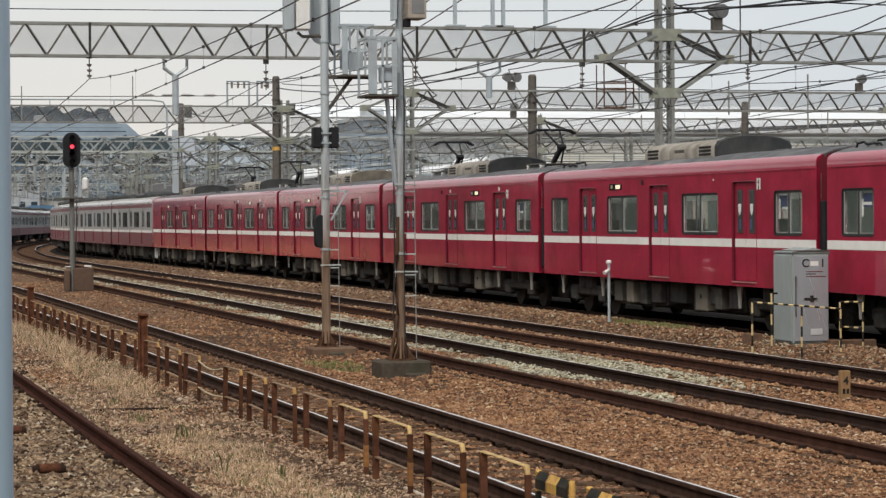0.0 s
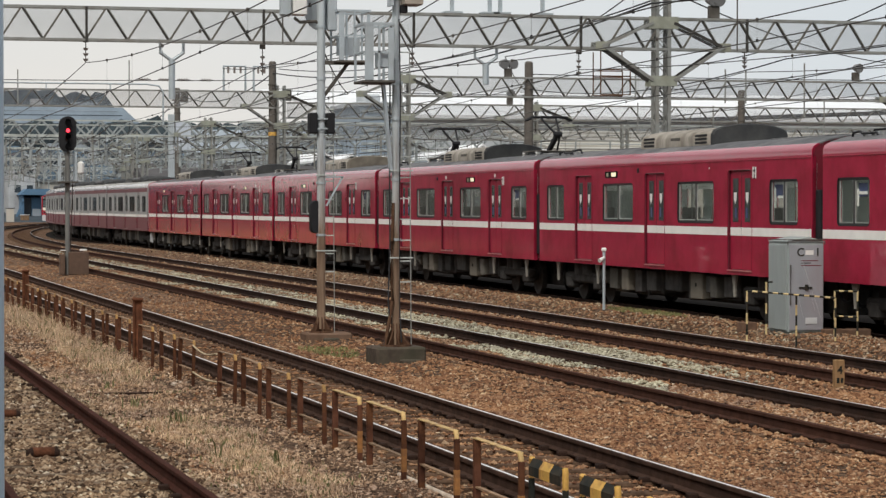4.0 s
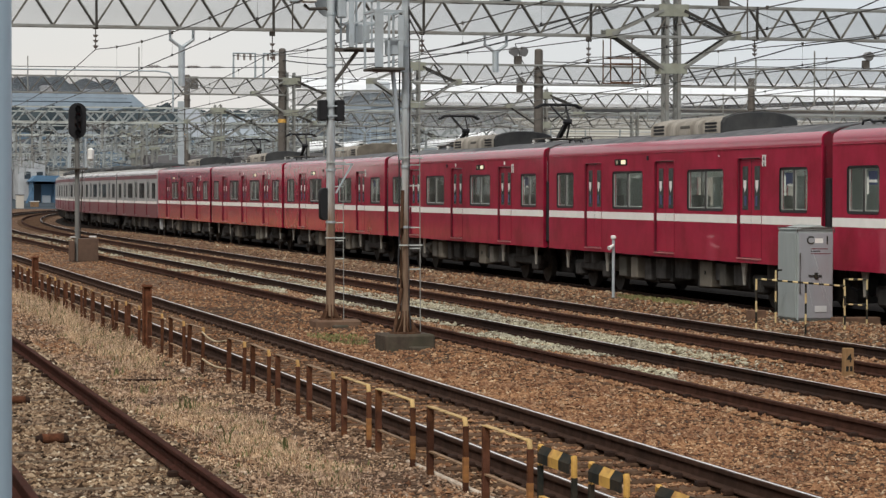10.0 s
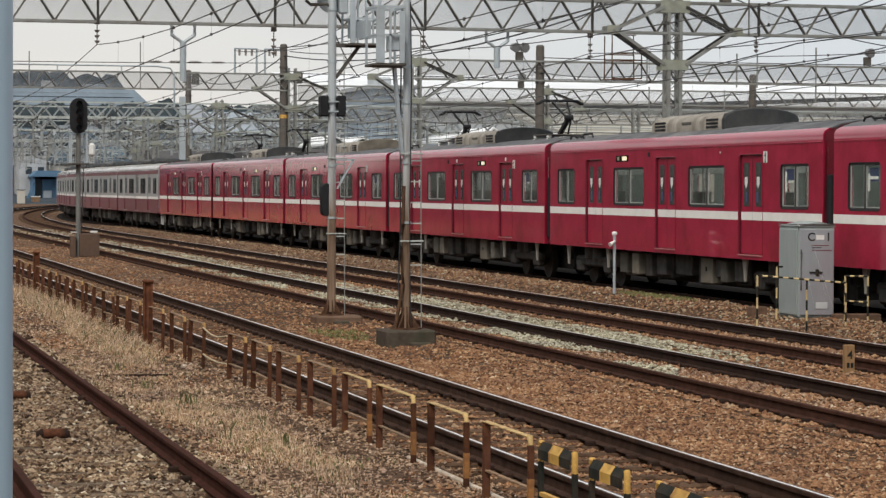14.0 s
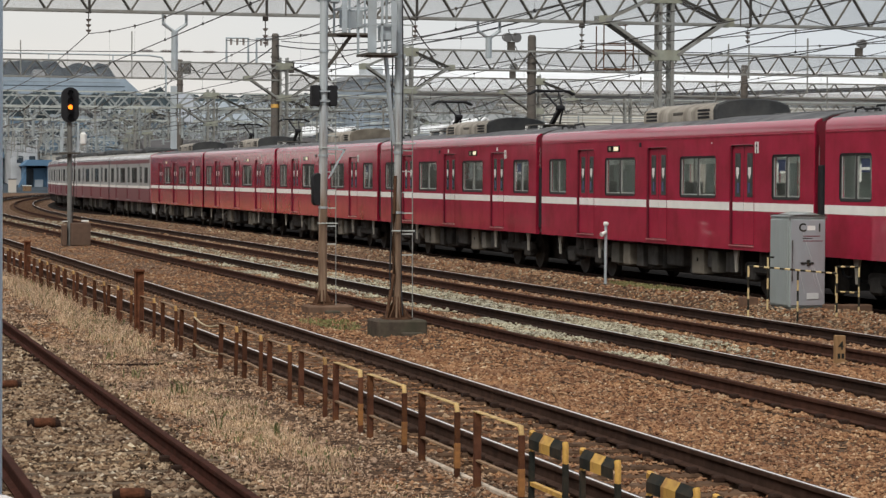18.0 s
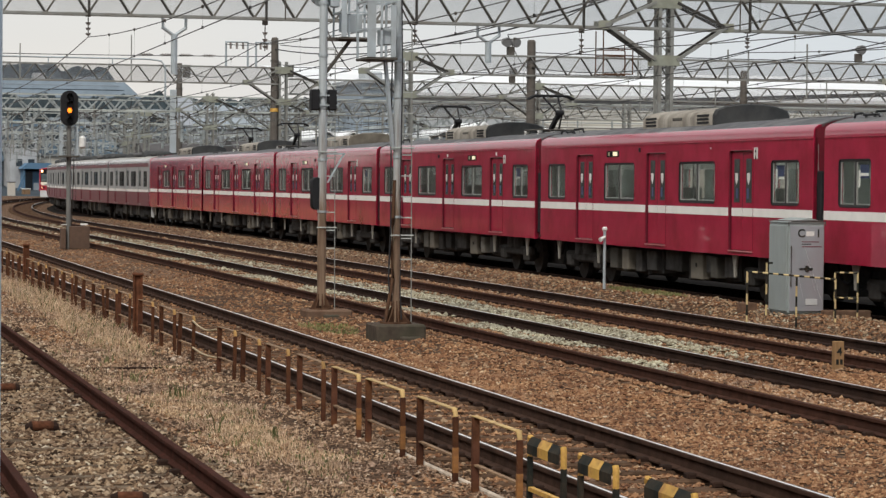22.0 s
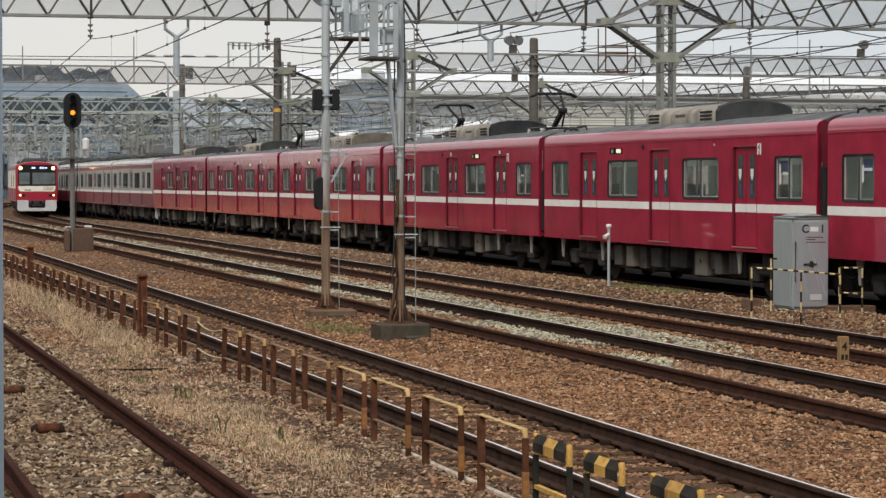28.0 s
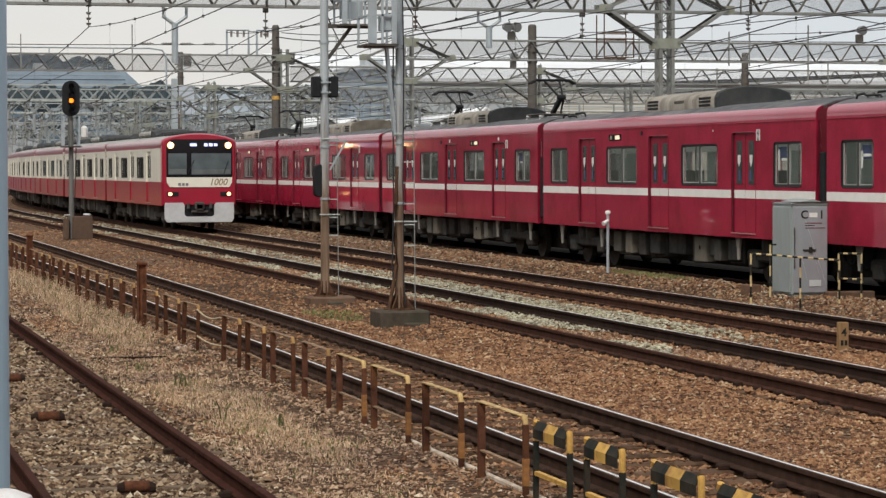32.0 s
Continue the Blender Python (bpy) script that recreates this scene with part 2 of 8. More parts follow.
LAMP_GREY = mat("speaker_grey", (0.20, 0.20, 0.20), 0.6, vary=0.1)
YELLOW = mat("chipped_yellow_paint", (0.58, 0.34, 0.08), 0.65, vary=0.15, stain=(0.22, 0.09, 0.035), stain_amt=0.75, stain_scale=8, rand=0.12)
BLACK_PAINT = mat("worn_black_paint", (0.02, 0.022, 0.019), 0.75, spec=0.12, vary=0.2, stain=(0.08, 0.05, 0.03), stain_amt=0.5, stain_scale=6)
BROWN_BOX = mat("brown_painted_steel", (0.115, 0.07, 0.048), 0.75, vary=0.15, stain=(0.06, 0.04, 0.03), stain_amt=0.5)
PALE = mat("off_white_paint", (0.72, 0.71, 0.68), 0.6, vary=0.06)
PLATFORM = mat("platform_concrete", (0.30, 0.29, 0.27), 0.9, vary=0.12, bump=0.3)
RED_GLOW = glow("red_signal_light", (1.0, 0.045, 0.075), 2.2)
AMBER_GLOW = glow("amber_signal_light", (1.0, 0.20, 0.012), 2.6)
HEAD_GLOW = glow("warm_headlight", (1.0, 0.52, 0.22), 3.2)
HOT_GLOW = glow("hot_headlight_bulb", (1.0, 0.72, 0.38), 40)
LED_GLOW = glow("display_blue_white", (0.55, 0.6, 1.0), 1.0)
LED_WARM = glow("display_warm_white", (1.0, 0.86, 0.6), 0.42)


def ground_material(name, k):
    """Brown ballast, k times as light as the near ground, whose colour holds the gaps' shade."""
    m = bpy.data.materials.new(name)
    m.use_nodes = True
    n, l = m.node_tree.nodes, m.node_tree.links
    b = n["Principled BSDF"]
    b.inputs["Roughness"].default_value = 0.95
    b.inputs["Specular IOR Level"].default_value = 0.05
    co = n.new("ShaderNodeTexCoord")
    vo = n.new("ShaderNodeTexVoronoi")
    vo.inputs["Scale"].default_value = 17
    vo.feature = "F1"
    l.new(co.outputs["Object"], vo.inputs["Vector"])
    ramp = n.new("ShaderNodeValToRGB")
    cr = ramp.color_ramp
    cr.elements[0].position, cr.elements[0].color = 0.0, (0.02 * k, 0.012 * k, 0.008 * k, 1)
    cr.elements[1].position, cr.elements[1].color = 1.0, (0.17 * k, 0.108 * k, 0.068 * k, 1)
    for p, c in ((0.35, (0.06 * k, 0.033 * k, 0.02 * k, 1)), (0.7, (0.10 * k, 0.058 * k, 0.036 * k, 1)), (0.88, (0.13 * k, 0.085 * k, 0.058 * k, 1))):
        e = cr.elements.new(p)
        e.color = c
    sx = n.new("ShaderNodeSeparateColor")
    l.new(vo.outputs["Color"], sx.inputs[0])
    l.new(sx.outputs[0], ramp.inputs[0])
    n2 = n.new("ShaderNodeTexNoise")
    n2.inputs["Scale"].default_value, n2.inputs["Detail"].default_value = 0.55, 6
    l.new(co.outputs["Object"], n2.inputs["Vector"])
    r2 = n.new("ShaderNodeMapRange")
    r2.inputs["From Min"].default_value, r2.inputs["From Max"].default_value = 0.42, 0.66
    r2.inputs["To Max"].default_value = 0.55
    l.new(n2.outputs[0], r2.inputs[0])
    mx = n.new("ShaderNodeMix")
    mx.data_type = "RGBA"
    l.new(r2.outputs[0], mx.inputs[0])
    l.new(ramp.outputs[0], mx.inputs[6])
    mx.inputs[7].default_value = (0.075 * k, 0.05 * k, 0.034 * k, 1)
    l.new(mx.outputs[2], b.inputs["Base Color"])
    bp = n.new("ShaderNodeBump")
    bp.inputs["Strength"].default_value, bp.inputs["Distance"].default_value = 0.9, 0.035
    bp.invert = True
    l.new(vo.outputs["Distance"], bp.inputs["Height"])
    l.new(bp.outputs[0], b.inputs["Normal"])
    return m


# Near tone is darkened to stand for shade between the loose stones.
GROUND = ground_material("ballast_gap_shade", 1.0)
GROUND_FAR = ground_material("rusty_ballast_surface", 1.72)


def stone_material(name, stops, rough=0.9):
    """Loose stones: each takes its own shade along the ramp."""
    m = bpy.data.materials.new(name)
    m.use_nodes = True
    n, l = m.node_tree.nodes, m.node_tree.links
    b = n["Principled BSDF"]
    b.inputs["Roughness"].default_value = rough
    b.inputs["Specular IOR Level"].default_value = 0.06
    ge = n.new("ShaderNodeNewGeometry")
    ramp = n.new("ShaderNodeValToRGB")
    cr = ramp.color_ramp
    cr.elements[0].position, cr.elements[0].color = stops[0][0], (*stops[0][1], 1)
    cr.elements[1].position, cr.elements[1].color = stops[-1][0], (*stops[-1][1], 1)
    for p, c in stops[1:-1]:
        cr.elements.new(p).color = (*c, 1)
    co = n.new("ShaderNodeTexCoord")
    no = n.new("ShaderNodeTexNoise")
    no.inputs["Scale"].default_value, no.inputs["Detail"].default_value = 45, 4
    l.new(co.outputs["Object"], no.inputs["Vector"])
    ra = n.new("ShaderNodeMapRange")
    ra.inputs["From Min"].default_value, ra.inputs["From Max"].default_value = 0.3, 0.7
    ra.inputs["To Min"].default_value, ra.inputs["To Max"].default_value = 0.75, 1.25
    l.new(no.outputs[0], ra.inputs[0])
    sc = n.new("ShaderNodeVectorMath")
    sc.operation = "SCALE"
    wide = n.new("ShaderNodeTexNoise")
    wide.inputs["Scale"].default_value, wide.inputs["Detail"].default_value = 0.9, 5
    l.new(co.outputs["Object"], wide.inputs["Vector"])
    tone = n.new("ShaderNodeValToRGB")
    tone.color_ramp.elements[0].position, tone.color_ramp.elements[0].color = 0.36, (0.90, 0.90, 0.92, 1)
    tone.color_ramp.elements[1].position, tone.color_ramp.elements[1].color = 0.62, (1.25, 1.25, 1.17, 1)
    l.new(wide.outputs[0], tone.inputs[0])
    patch = n.new("ShaderNodeVectorMath")
    patch.operation = "MULTIPLY"
    l.new(ge.outputs["Random Per Island"], ramp.inputs[0])
    l.new(ramp.outputs[0], patch.inputs[0])
    l.new(tone.outputs[0], patch.inputs[1])
    l.new(patch.outputs[0], sc.inputs[0])
    l.new(ra.outputs[0], sc.inputs["Scale"])
    l.new(sc.outputs[0], b.inputs["Base Color"])
    return m


STONE_BROWN = stone_material("brown_ballast_stones", [(0.0, (0.10, 0.047, 0.028)), (0.25, (0.18, 0.089, 0.050)), (0.6, (0.246, 0.131, 0.073)), (0.88, (0.312, 0.184, 0.109)), (0.98, (0.38, 0.262, 0.166)), (1.0, (0.46, 0.355, 0.26))])
STONE_PALE = stone_material("pale_new_ballast", [(0.0, (0.16, 0.135, 0.095)), (0.5, (0.31, 0.285, 0.215)), (1.0, (0.46, 0.435, 0.345))])
STONE_SIDING = stone_material("siding_gravel", [(0.0, (0.02, 0.013, 0.009)), (0.3, (0.105, 0.064, 0.042)), (0.7, (0.25, 0.172, 0.114)), (0.95, (0.34, 0.262, 0.187)), (1.0, (0.50, 0.43, 0.34))])
STONE_FENCE = stone_material("dusty_fence_gravel", [(0.0, (0.06, 0.036, 0.025)), (0.3, (0.19, 0.117, 0.077)), (0.7, (0.31, 0.205, 0.140)), (0.95, (0.42, 0.30, 0.215)), (1.0, (0.54, 0.45, 0.36))])
STRAW = stone_material("dry_grass", [(0.0, (0.27, 0.165, 0.102)), (0.5, (0.50, 0.35, 0.23)), (1.0, (0.70, 0.53, 0.385))])
WEED = stone_material("green_weed", [(0.0, (0.06, 0.07, 0.03)), (0.6, (0.13, 0.13, 0.06)), (1.0, (0.22, 0.20, 0.10))])
MOSS = stone_material("short_green_grass", [(0.0, (0.12, 0.125, 0.05)), (0.6, (0.19, 0.185, 0.08)), (1.0, (0.27, 0.235, 0.12))])


# ======== mesh helpers ========
class Geo:
    """Collects faces for one mesh."""

    def __init__(self):
        self.v, self.f = [], []

    def add(self, verts, faces):
        k = len(self.v)
        self.v += [tuple(p) for p in verts]
        self.f += [tuple(i + k for i in f) for f in faces]
        return self

    def box(self, x0, x1, y0, y1, z0, z1, c=0.0):
        """A box, its edges chamfered by c."""
        if c <= 0:
            return self.add([(x0, y0, z0), (x1, y0, z0), (x1, y1, z0), (x0, y1, z0), (x0, y0, z1), (x1, y0, z1), (x1, y1, z1), (x0, y1, z1)],
                            [(3, 2, 1, 0), (4, 5, 6, 7), (0, 1, 5, 4), (1, 2, 6, 5), (2, 3, 7, 6), (3, 0, 4, 7)])
        v, f = [], []
        X, Y, Z = (x0, x1), (y0, y1), (z0, z1)
        idx = {}
        for i in (0, 1):
            for j in (0, 1):
                for k in (0, 1):
                    sx, sy, sz = (1 if i == 0 else -1), (1 if j == 0 else -1), (1 if k == 0 else -1)
                    for ax in range(3):
                        p = [X[i] + sx * c, Y[j] + sy * c, Z[k] + sz * c]
                        p[ax] = (X[i], Y[j], Z[k])[ax]
                        idx[i, j, k, ax] = len(v)
                        v.append(p)
        for i in (0, 1):
            f.append([idx[i, j, k, 0] for j, k in ((0, 0), (1, 0), (1, 1), (0, 1))])
            f.append([idx[j, i, k, 1] for j, k in ((0, 0), (1, 0), (1, 1), (0, 1))])
            f.append([idx[j, k, i, 2] for j, k in ((0, 0), (1, 0), (1, 1), (0, 1))])
        for a in (0, 1):
            for b in (0, 1):
                f.append([idx[a, b, 0, 0], idx[a, b, 0, 1], idx[a, b, 1, 1], idx[a, b, 1, 0]])
                f.append([idx[a, 0, b, 0], idx[a, 0, b, 2], idx[a, 1, b, 2], idx[a, 1, b, 0]])
                f.append([idx[0, a, b, 1], idx[0, a, b, 2], idx[1, a, b, 2], idx[1, a, b, 1]])
        for i in (0, 1):
            for j in (0, 1):
                for k in (0, 1):
                    f.append([idx[i, j, k, ax] for ax in range(3)])
        return self.add(v, f)

    def tube(self, p0, p1, r0, r1=None, seg=8, caps=True):
        r1 = r0 if r1 is None else r1
        a, b = Vector(p0), Vector(p1)
        q = (b - a).to_track_quat("Z", "Y")
        v = []
        for p, r in ((a, r0), (b, r1)):
            for i in range(seg):
                t = 2 * math.pi * (i + 0.5) / seg
                v.append(p + q @ Vector((r * math.cos(t), r * math.sin(t), 0)))
        f = [(i, (i + 1) % seg, seg + (i + 1) % seg, seg + i) for i in range(seg)]
        if caps:
            f += [tuple(range(seg - 1, -1, -1)), tuple(range(seg, 2 * seg))]
        return self.add(v, f)

    def bar(self, p0, p1, w, h):
        """A square bar from p0 to p1."""
        a, b = Vector(p0), Vector(p1)
        q = (b - a).to_track_quat("Y", "Z")
        v = [p + q @ Vector((sx * w / 2, 0, sz * h / 2)) for p in (a, b) for sx, sz in ((-1, -1), (1, -1), (1, 1), (-1, 1))]
        return self.add(v, [(3, 2, 1, 0), (4, 5, 6, 7), (0, 1, 5, 4), (1, 2, 6, 5), (2, 3, 7, 6), (3, 0, 4, 7)])

    def path(self, pts, r, seg=6):
        """A bent round rod through pts."""
        pts = [Vector(p) for p in pts]
        rings = []
        for i, p in enumerate(pts):
            d = (pts[min(i + 1, len(pts) - 1)] - pts[max(i - 1, 0)]).normalized()
            q = d.to_track_quat("Z", "Y")
            rings.append([p + q @ Vector((r * math.cos(2 * math.pi * k / seg), r * math.sin(2 * math.pi * k / seg), 0)) for k in range(seg)])
        v = [p for ring in rings for p in ring]
        f = []
        for i in range(len(pts) - 1):
            for k in range(seg):
                f.append((i * seg + k, i * seg + (k + 1) % seg, (i + 1) * seg + (k + 1) % seg, (i + 1) * seg + k))
        f += [tuple(range(seg - 1, -1, -1)), tuple(range((len(pts) - 1) * seg, len(pts) * seg))]
        return self.add(v, f)

    def loft(self, sections, caps=True):
        """Skin over closed sections with equal numbers of points."""
        n = len(sections[0])
        v = [p for s in sections for p in s]
        f = []
        for i in range(len(sections) - 1):
            for k in range(n):
                f.append((i * n + k, i * n + (k + 1) % n, (i + 1) * n + (k + 1) % n, (i + 1) * n + k))
        if caps:
            f += [tuple(range(n - 1, -1, -1)), tuple(range((len(sections) - 1) * n, len(sections) * n))]
        return self.add(v, f)

    def prism(self, profile, y0, y1):
        """A profile in x and z, drawn out along y."""
        return self.loft([[(x, y0, z) for x, z in profile], [(x, y1, z) for x, z in profile]])

    def mesh(self, name, material, smooth=False):
        me = bpy.data.meshes.new(name)
        me.from_pydata([tuple(p) for p in self.v], [], self.f)
        bm = bmesh.new()
        bm.from_mesh(me)
        bmesh.ops.recalc_face_normals(bm, faces=bm.faces)
        bm.to_mesh(me)
        bm.free()
        if material:
            me.materials.append(material)
        if smooth:
            me.polygons.foreach_set("use_smooth", [True] * len(me.polygons))
            me.set_sharp_from_angle(angle=radians(40))
        return me


def part(name, geo, material, parent, label="", smooth=False):
    me = geo.mesh(name, material, smooth) if isinstance(geo, Geo) else geo
    ob = new(name, me)
    ob.parent = parent
    if label:
        tagged(ob, label)
    return ob


def thing(name, m, label, category, group="", kind=""):
    ob = new(name)
    ob.matrix_world = m
    ob.empty_display_size = 0.2
    return tagged(ob, label, category, group, kind)


def solid(name, geo, material, label, category, group="", kind="", smooth=False):
    """A thing of one single mesh."""
    ob = new(name, geo.mesh(name, material, smooth))
    return tagged(ob, label, category, group, kind)


# ======== the line of the tracks ========
BENDS = ((131.0, 920.0), (160.0, 600.0))  # where each pair of tracks starts to bend, and its radius
TRACKS = {"siding": 2.41, "first": 6.58, "second": 11.03, "third": 14.60, "fourth": 19.35}


def on_track(p, s):
    """The place and heading (radians to the right) at s metres along the track that lies p metres right of the camera."""
    start, r = BENDS[p > 17]
    if s <= start:
        return p, s, 0.0
    a = (s - start) / r
    return p + r - r * math.cos(a), start + r * math.sin(a), a


def track_pose(p, s):
    x, y, a = on_track(p, s)
    return pose(x, y, 0, 0, 0, -math.degrees(a))

# ======== ground ========
def ground_height(x, y):
    z = -0.23
    for p in (TRACKS["first"], TRACKS["second"], TRACKS["third"]):
        d = abs(x - p)
        z = max(z, -0.185 - max(0, d - 1.35) * 0.05)
    if min(abs(x - TRACKS["second"]), abs(x - TRACKS["third"])) < 1.15:
        z = -0.200
    if 15.9 < x < 24:
        z = max(z, -0.19 + 0.20 * min(1, max(0, (x - 15.9) / 0.8)))
    if x > 17.8:
        z = min(z, 0.01 - 0.19 * min(1, (x - 17.8) / 0.5))
    if x < 5.0:
        z = -0.21
    if abs(x - TRACKS["first"]) < 1.05:
        z = -0.205
    if abs(x - TRACKS["siding"]) < 1.3:
        z = -0.178
    f = 1.0 if y < 140 else max(0.0, 1 - (y - 140) / 60)
    return -0.23 + (z + 0.23) * f


def relief(x, y):
    return 0.03 * noise.noise((x * 1.3, y * 0.8, 0)) + 0.016 * noise.noise((x * 4, y * 4, 3))


def build_ground():
    xs = [-4000, -1200, -400, -150, -60, -25, -10, -4] + [-1 + 0.2 * i for i in range(110)] + [22, 24, 27, 32, 40, 60, 100, 200, 500, 1500, 4000]
    ys = [-1500, -400, -100, -30, 0, 8] + [13 + 0.25 * i for i in range(190)] + [61 + 2 * i for i in range(50)] + [165, 180, 200, 240, 300, 400, 600, 1000, 2000, 4500]
    g = Geo()
    for y in ys:
        for x in xs:
            z = ground_height(x, y)
            if 12 < y < 62 and -1.2 < x < 21:
                z += relief(x, y) * (0.5 if min(abs(x - p) for p in TRACKS.values()) < 1.2 else 1)
            g.v.append((x, y, z))
    n = len(xs)
    g.f = [(j * n + i, j * n + i + 1, (j + 1) * n + i + 1, (j + 1) * n + i) for j in range(len(ys) - 1) for i in range(n - 1)]
    me = bpy.data.meshes.new("ground")
    me.from_pydata(g.v, [], g.f)
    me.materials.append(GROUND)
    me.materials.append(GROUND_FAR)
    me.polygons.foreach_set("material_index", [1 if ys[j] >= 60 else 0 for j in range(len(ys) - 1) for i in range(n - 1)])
    me.polygons.foreach_set("use_smooth", [True] * len(me.polygons))
    return tagged(new("ground", me), "rust-brown ballast and bare yard ground between the tracks", "ground", kind="structure")


build_ground()

# ======== tracks ========
RAIL = [(-0.064, -0.153), (0.064, -0.153), (0.064, -0.141), (0.012, -0.125), (0.010, -0.042), (0.0325, -0.034), (0.0325, -0.006), (0.027, 0.0),
        (-0.027, 0.0), (-0.0325, -0.006), (-0.0325, -0.034), (-0.010, -0.042), (-0.012, -0.125), (-0.064, -0.141)]


def along(p, s0, s1, step):
    out, s = [], s0
    while s < s1 - 1e-6:
        out.append(s)
        s += step if s >= 120 else min(60, max(step, 120 - s))
    return out + [s1]


def sweep(profile, p, s0, s1, step=6):
    sections = []
    for s in along(p, s0, s1, step):
        x, y, a = on_track(p, s)
        sections.append([(x + px * math.cos(a), y - px * math.sin(a), pz) for px, pz in profile])
    return Geo().loft(sections)


def build_track(name, p, s0, s1, label, rust, shiny, pitch=0.62, near_rust=None, wood=None):
    tr = thing(name, pose(0, 0, 0), label, "railway track", "yard tracks", "structure")
    for side in (-0.7505, 0.7505):
        dull = near_rust and side < 0
        rail = part("rail", sweep(RAIL, p + side, s0, s1), near_rust if dull else rust, tr)
        if shiny and not dull:
            part("running_surface", sweep([(-0.014, 0.0005), (0.014, 0.0005), (0.012, 0.003), (-0.012, 0.003)], p + side, s0, s1), SHINE, rail, "polished rail head")
        clips = Geo()
        s = max(s0, 12)
        while s < min(s1, 150):
            x, y, a = on_track(p + side, s)
            for e in (-1, 1):
                if not shiny and p < 5 and (int(s * 7.3) * 37 + e) % 5 > 1:
                    continue
                clips.box(x + e * 0.095 - 0.045, x + e * 0.095 + 0.045, y - 0.055, y + 0.055, -0.18, -0.125, 0.012)
            s += pitch
        tagged(part("rail_clips", clips, RUST_DARK, rail, "dark rail fastenings"), kind="stuff")
    meshes = []
    for k in range(4):
        r = random.Random(k)
        w = 0.105 + r.uniform(-0.01, 0.012)
        meshes.append(Geo().box(-1.12 + r.uniform(-0.04, 0.04), 1.12 + r.uniform(-0.04, 0.04), -w, w, -0.30, -0.165 + r.uniform(-0.012, 0.008), 0.018).mesh("sleeper", wood or SLEEPER))
    s, k, rest = max(s0, 12), 0, Geo()
    rnd = random.Random(int(p * 10))
    while s < min(s1, 330):
        x, y, a = on_track(p, s)
        if k < 170:
            ob = part("sleeper", meshes[rnd.randrange(4)], None, tr)
            ob.matrix_basis = pose(x, y + rnd.uniform(-0.02, 0.02), 0, 0, 0, -math.degrees(a) + rnd.uniform(-0.6, 0.6))
        else:
            c, sn = math.cos(a), math.sin(a)
            v = [(x + ax * c + ay * sn, y - ax * sn + ay * c, az) for az in (-0.3, -0.165) for ax, ay in ((-1.1, -0.1), (1.1, -0.1), (1.1, 0.1), (-1.1, 0.1))]
            rest.add(v, [(3, 2, 1, 0), (4, 5, 6, 7), (0, 1, 5, 4), (1, 2, 6, 5), (2, 3, 7, 6), (3, 0, 4, 7)])
        s += pitch
        k += 1
    if rest.v:
        tagged(part("far_sleepers", rest, SLEEPER, tr), kind="stuff")
    return tr


build_track("siding_track", TRACKS["siding"], 5, 130, "unused siding track with red-brown rusty rails and half-buried sleepers", RUST_RED, False, 0.75, wood=SLEEPER_GREY)
build_track("first_track", TRACKS["first"], 5, 260, "main track with polished rail heads beside the low fence", RAIL_BROWN, True)
build_track("second_track", TRACKS["second"], 5, 700, "main track with polished rails curving away in the distance", RUST_DARK, True, near_rust=RUST_BROWN)
build_track("third_track", TRACKS["third"], 5, 700, "main track with polished rails on which the train arrives", RUST_DARK, True, near_rust=RUST_BROWN)
build_track("fourth_track", TRACKS["fourth"], 0, 700, "track in the shade under the parked red train", RUST_DARK, False)


# ======== loose stones, grass and weeds ========
def scatter(name, material, spots, label, category):
    """Angular stones at spots (x, y, z, size), all in one mesh."""
    n = len(spots)
    rng = np.random.RandomState(len(name))
    base = np.array([(1, 0, 0), (0, 1, 0), (-1, 0, 0), (0, -1, 0), (0, 0, 1), (0, 0, -1)], float)
    tri = np.array([(0, 1, 4), (1, 2, 4), (2, 3, 4), (3, 0, 4), (1, 0, 5), (2, 1, 5), (3, 2, 5), (0, 3, 5)])
    sp = np.array(spots)
    v = base[None] * rng.uniform(0.55, 1.25, (n, 6, 1)) + rng.uniform(-0.28, 0.28, (n, 6, 3))
    v[:, :, 2] *= 0.7
    a = rng.uniform(0, 6.283, n)
    c, s = np.cos(a)[:, None], np.sin(a)[:, None]
    x, y = v[:, :, 0] * c - v[:, :, 1] * s, v[:, :, 0] * s + v[:, :, 1] * c
    v = np.stack([x * rng.uniform(0.8, 1.3, (n, 1)), y * rng.uniform(0.75, 1.1, (n, 1)), v[:, :, 2]], 2) * sp[:, 3][:, None, None] + sp[:, None, :3]
    f = (tri[None] + 6 * np.arange(n)[:, None, None]).reshape(-1)
    me = bpy.data.meshes.new(name)
    me.vertices.add(n * 6)
    me.vertices.foreach_set("co", v.reshape(-1).astype(np.float32))
    me.loops.add(len(f))
    me.loops.foreach_set("vertex_index", f.astype(np.int32))
    me.polygons.add(n * 8)
    me.polygons.foreach_set("loop_start", np.arange(0, len(f), 3, dtype=np.int32))
    me.polygons.foreach_set("loop_total", np.full(n * 8, 3, dtype=np.int32))
    me.update(calc_edges=True)
    me.shade_flat()
    me.materials.append(material)
    return tagged(new(name, me), label, category, kind="stuff")


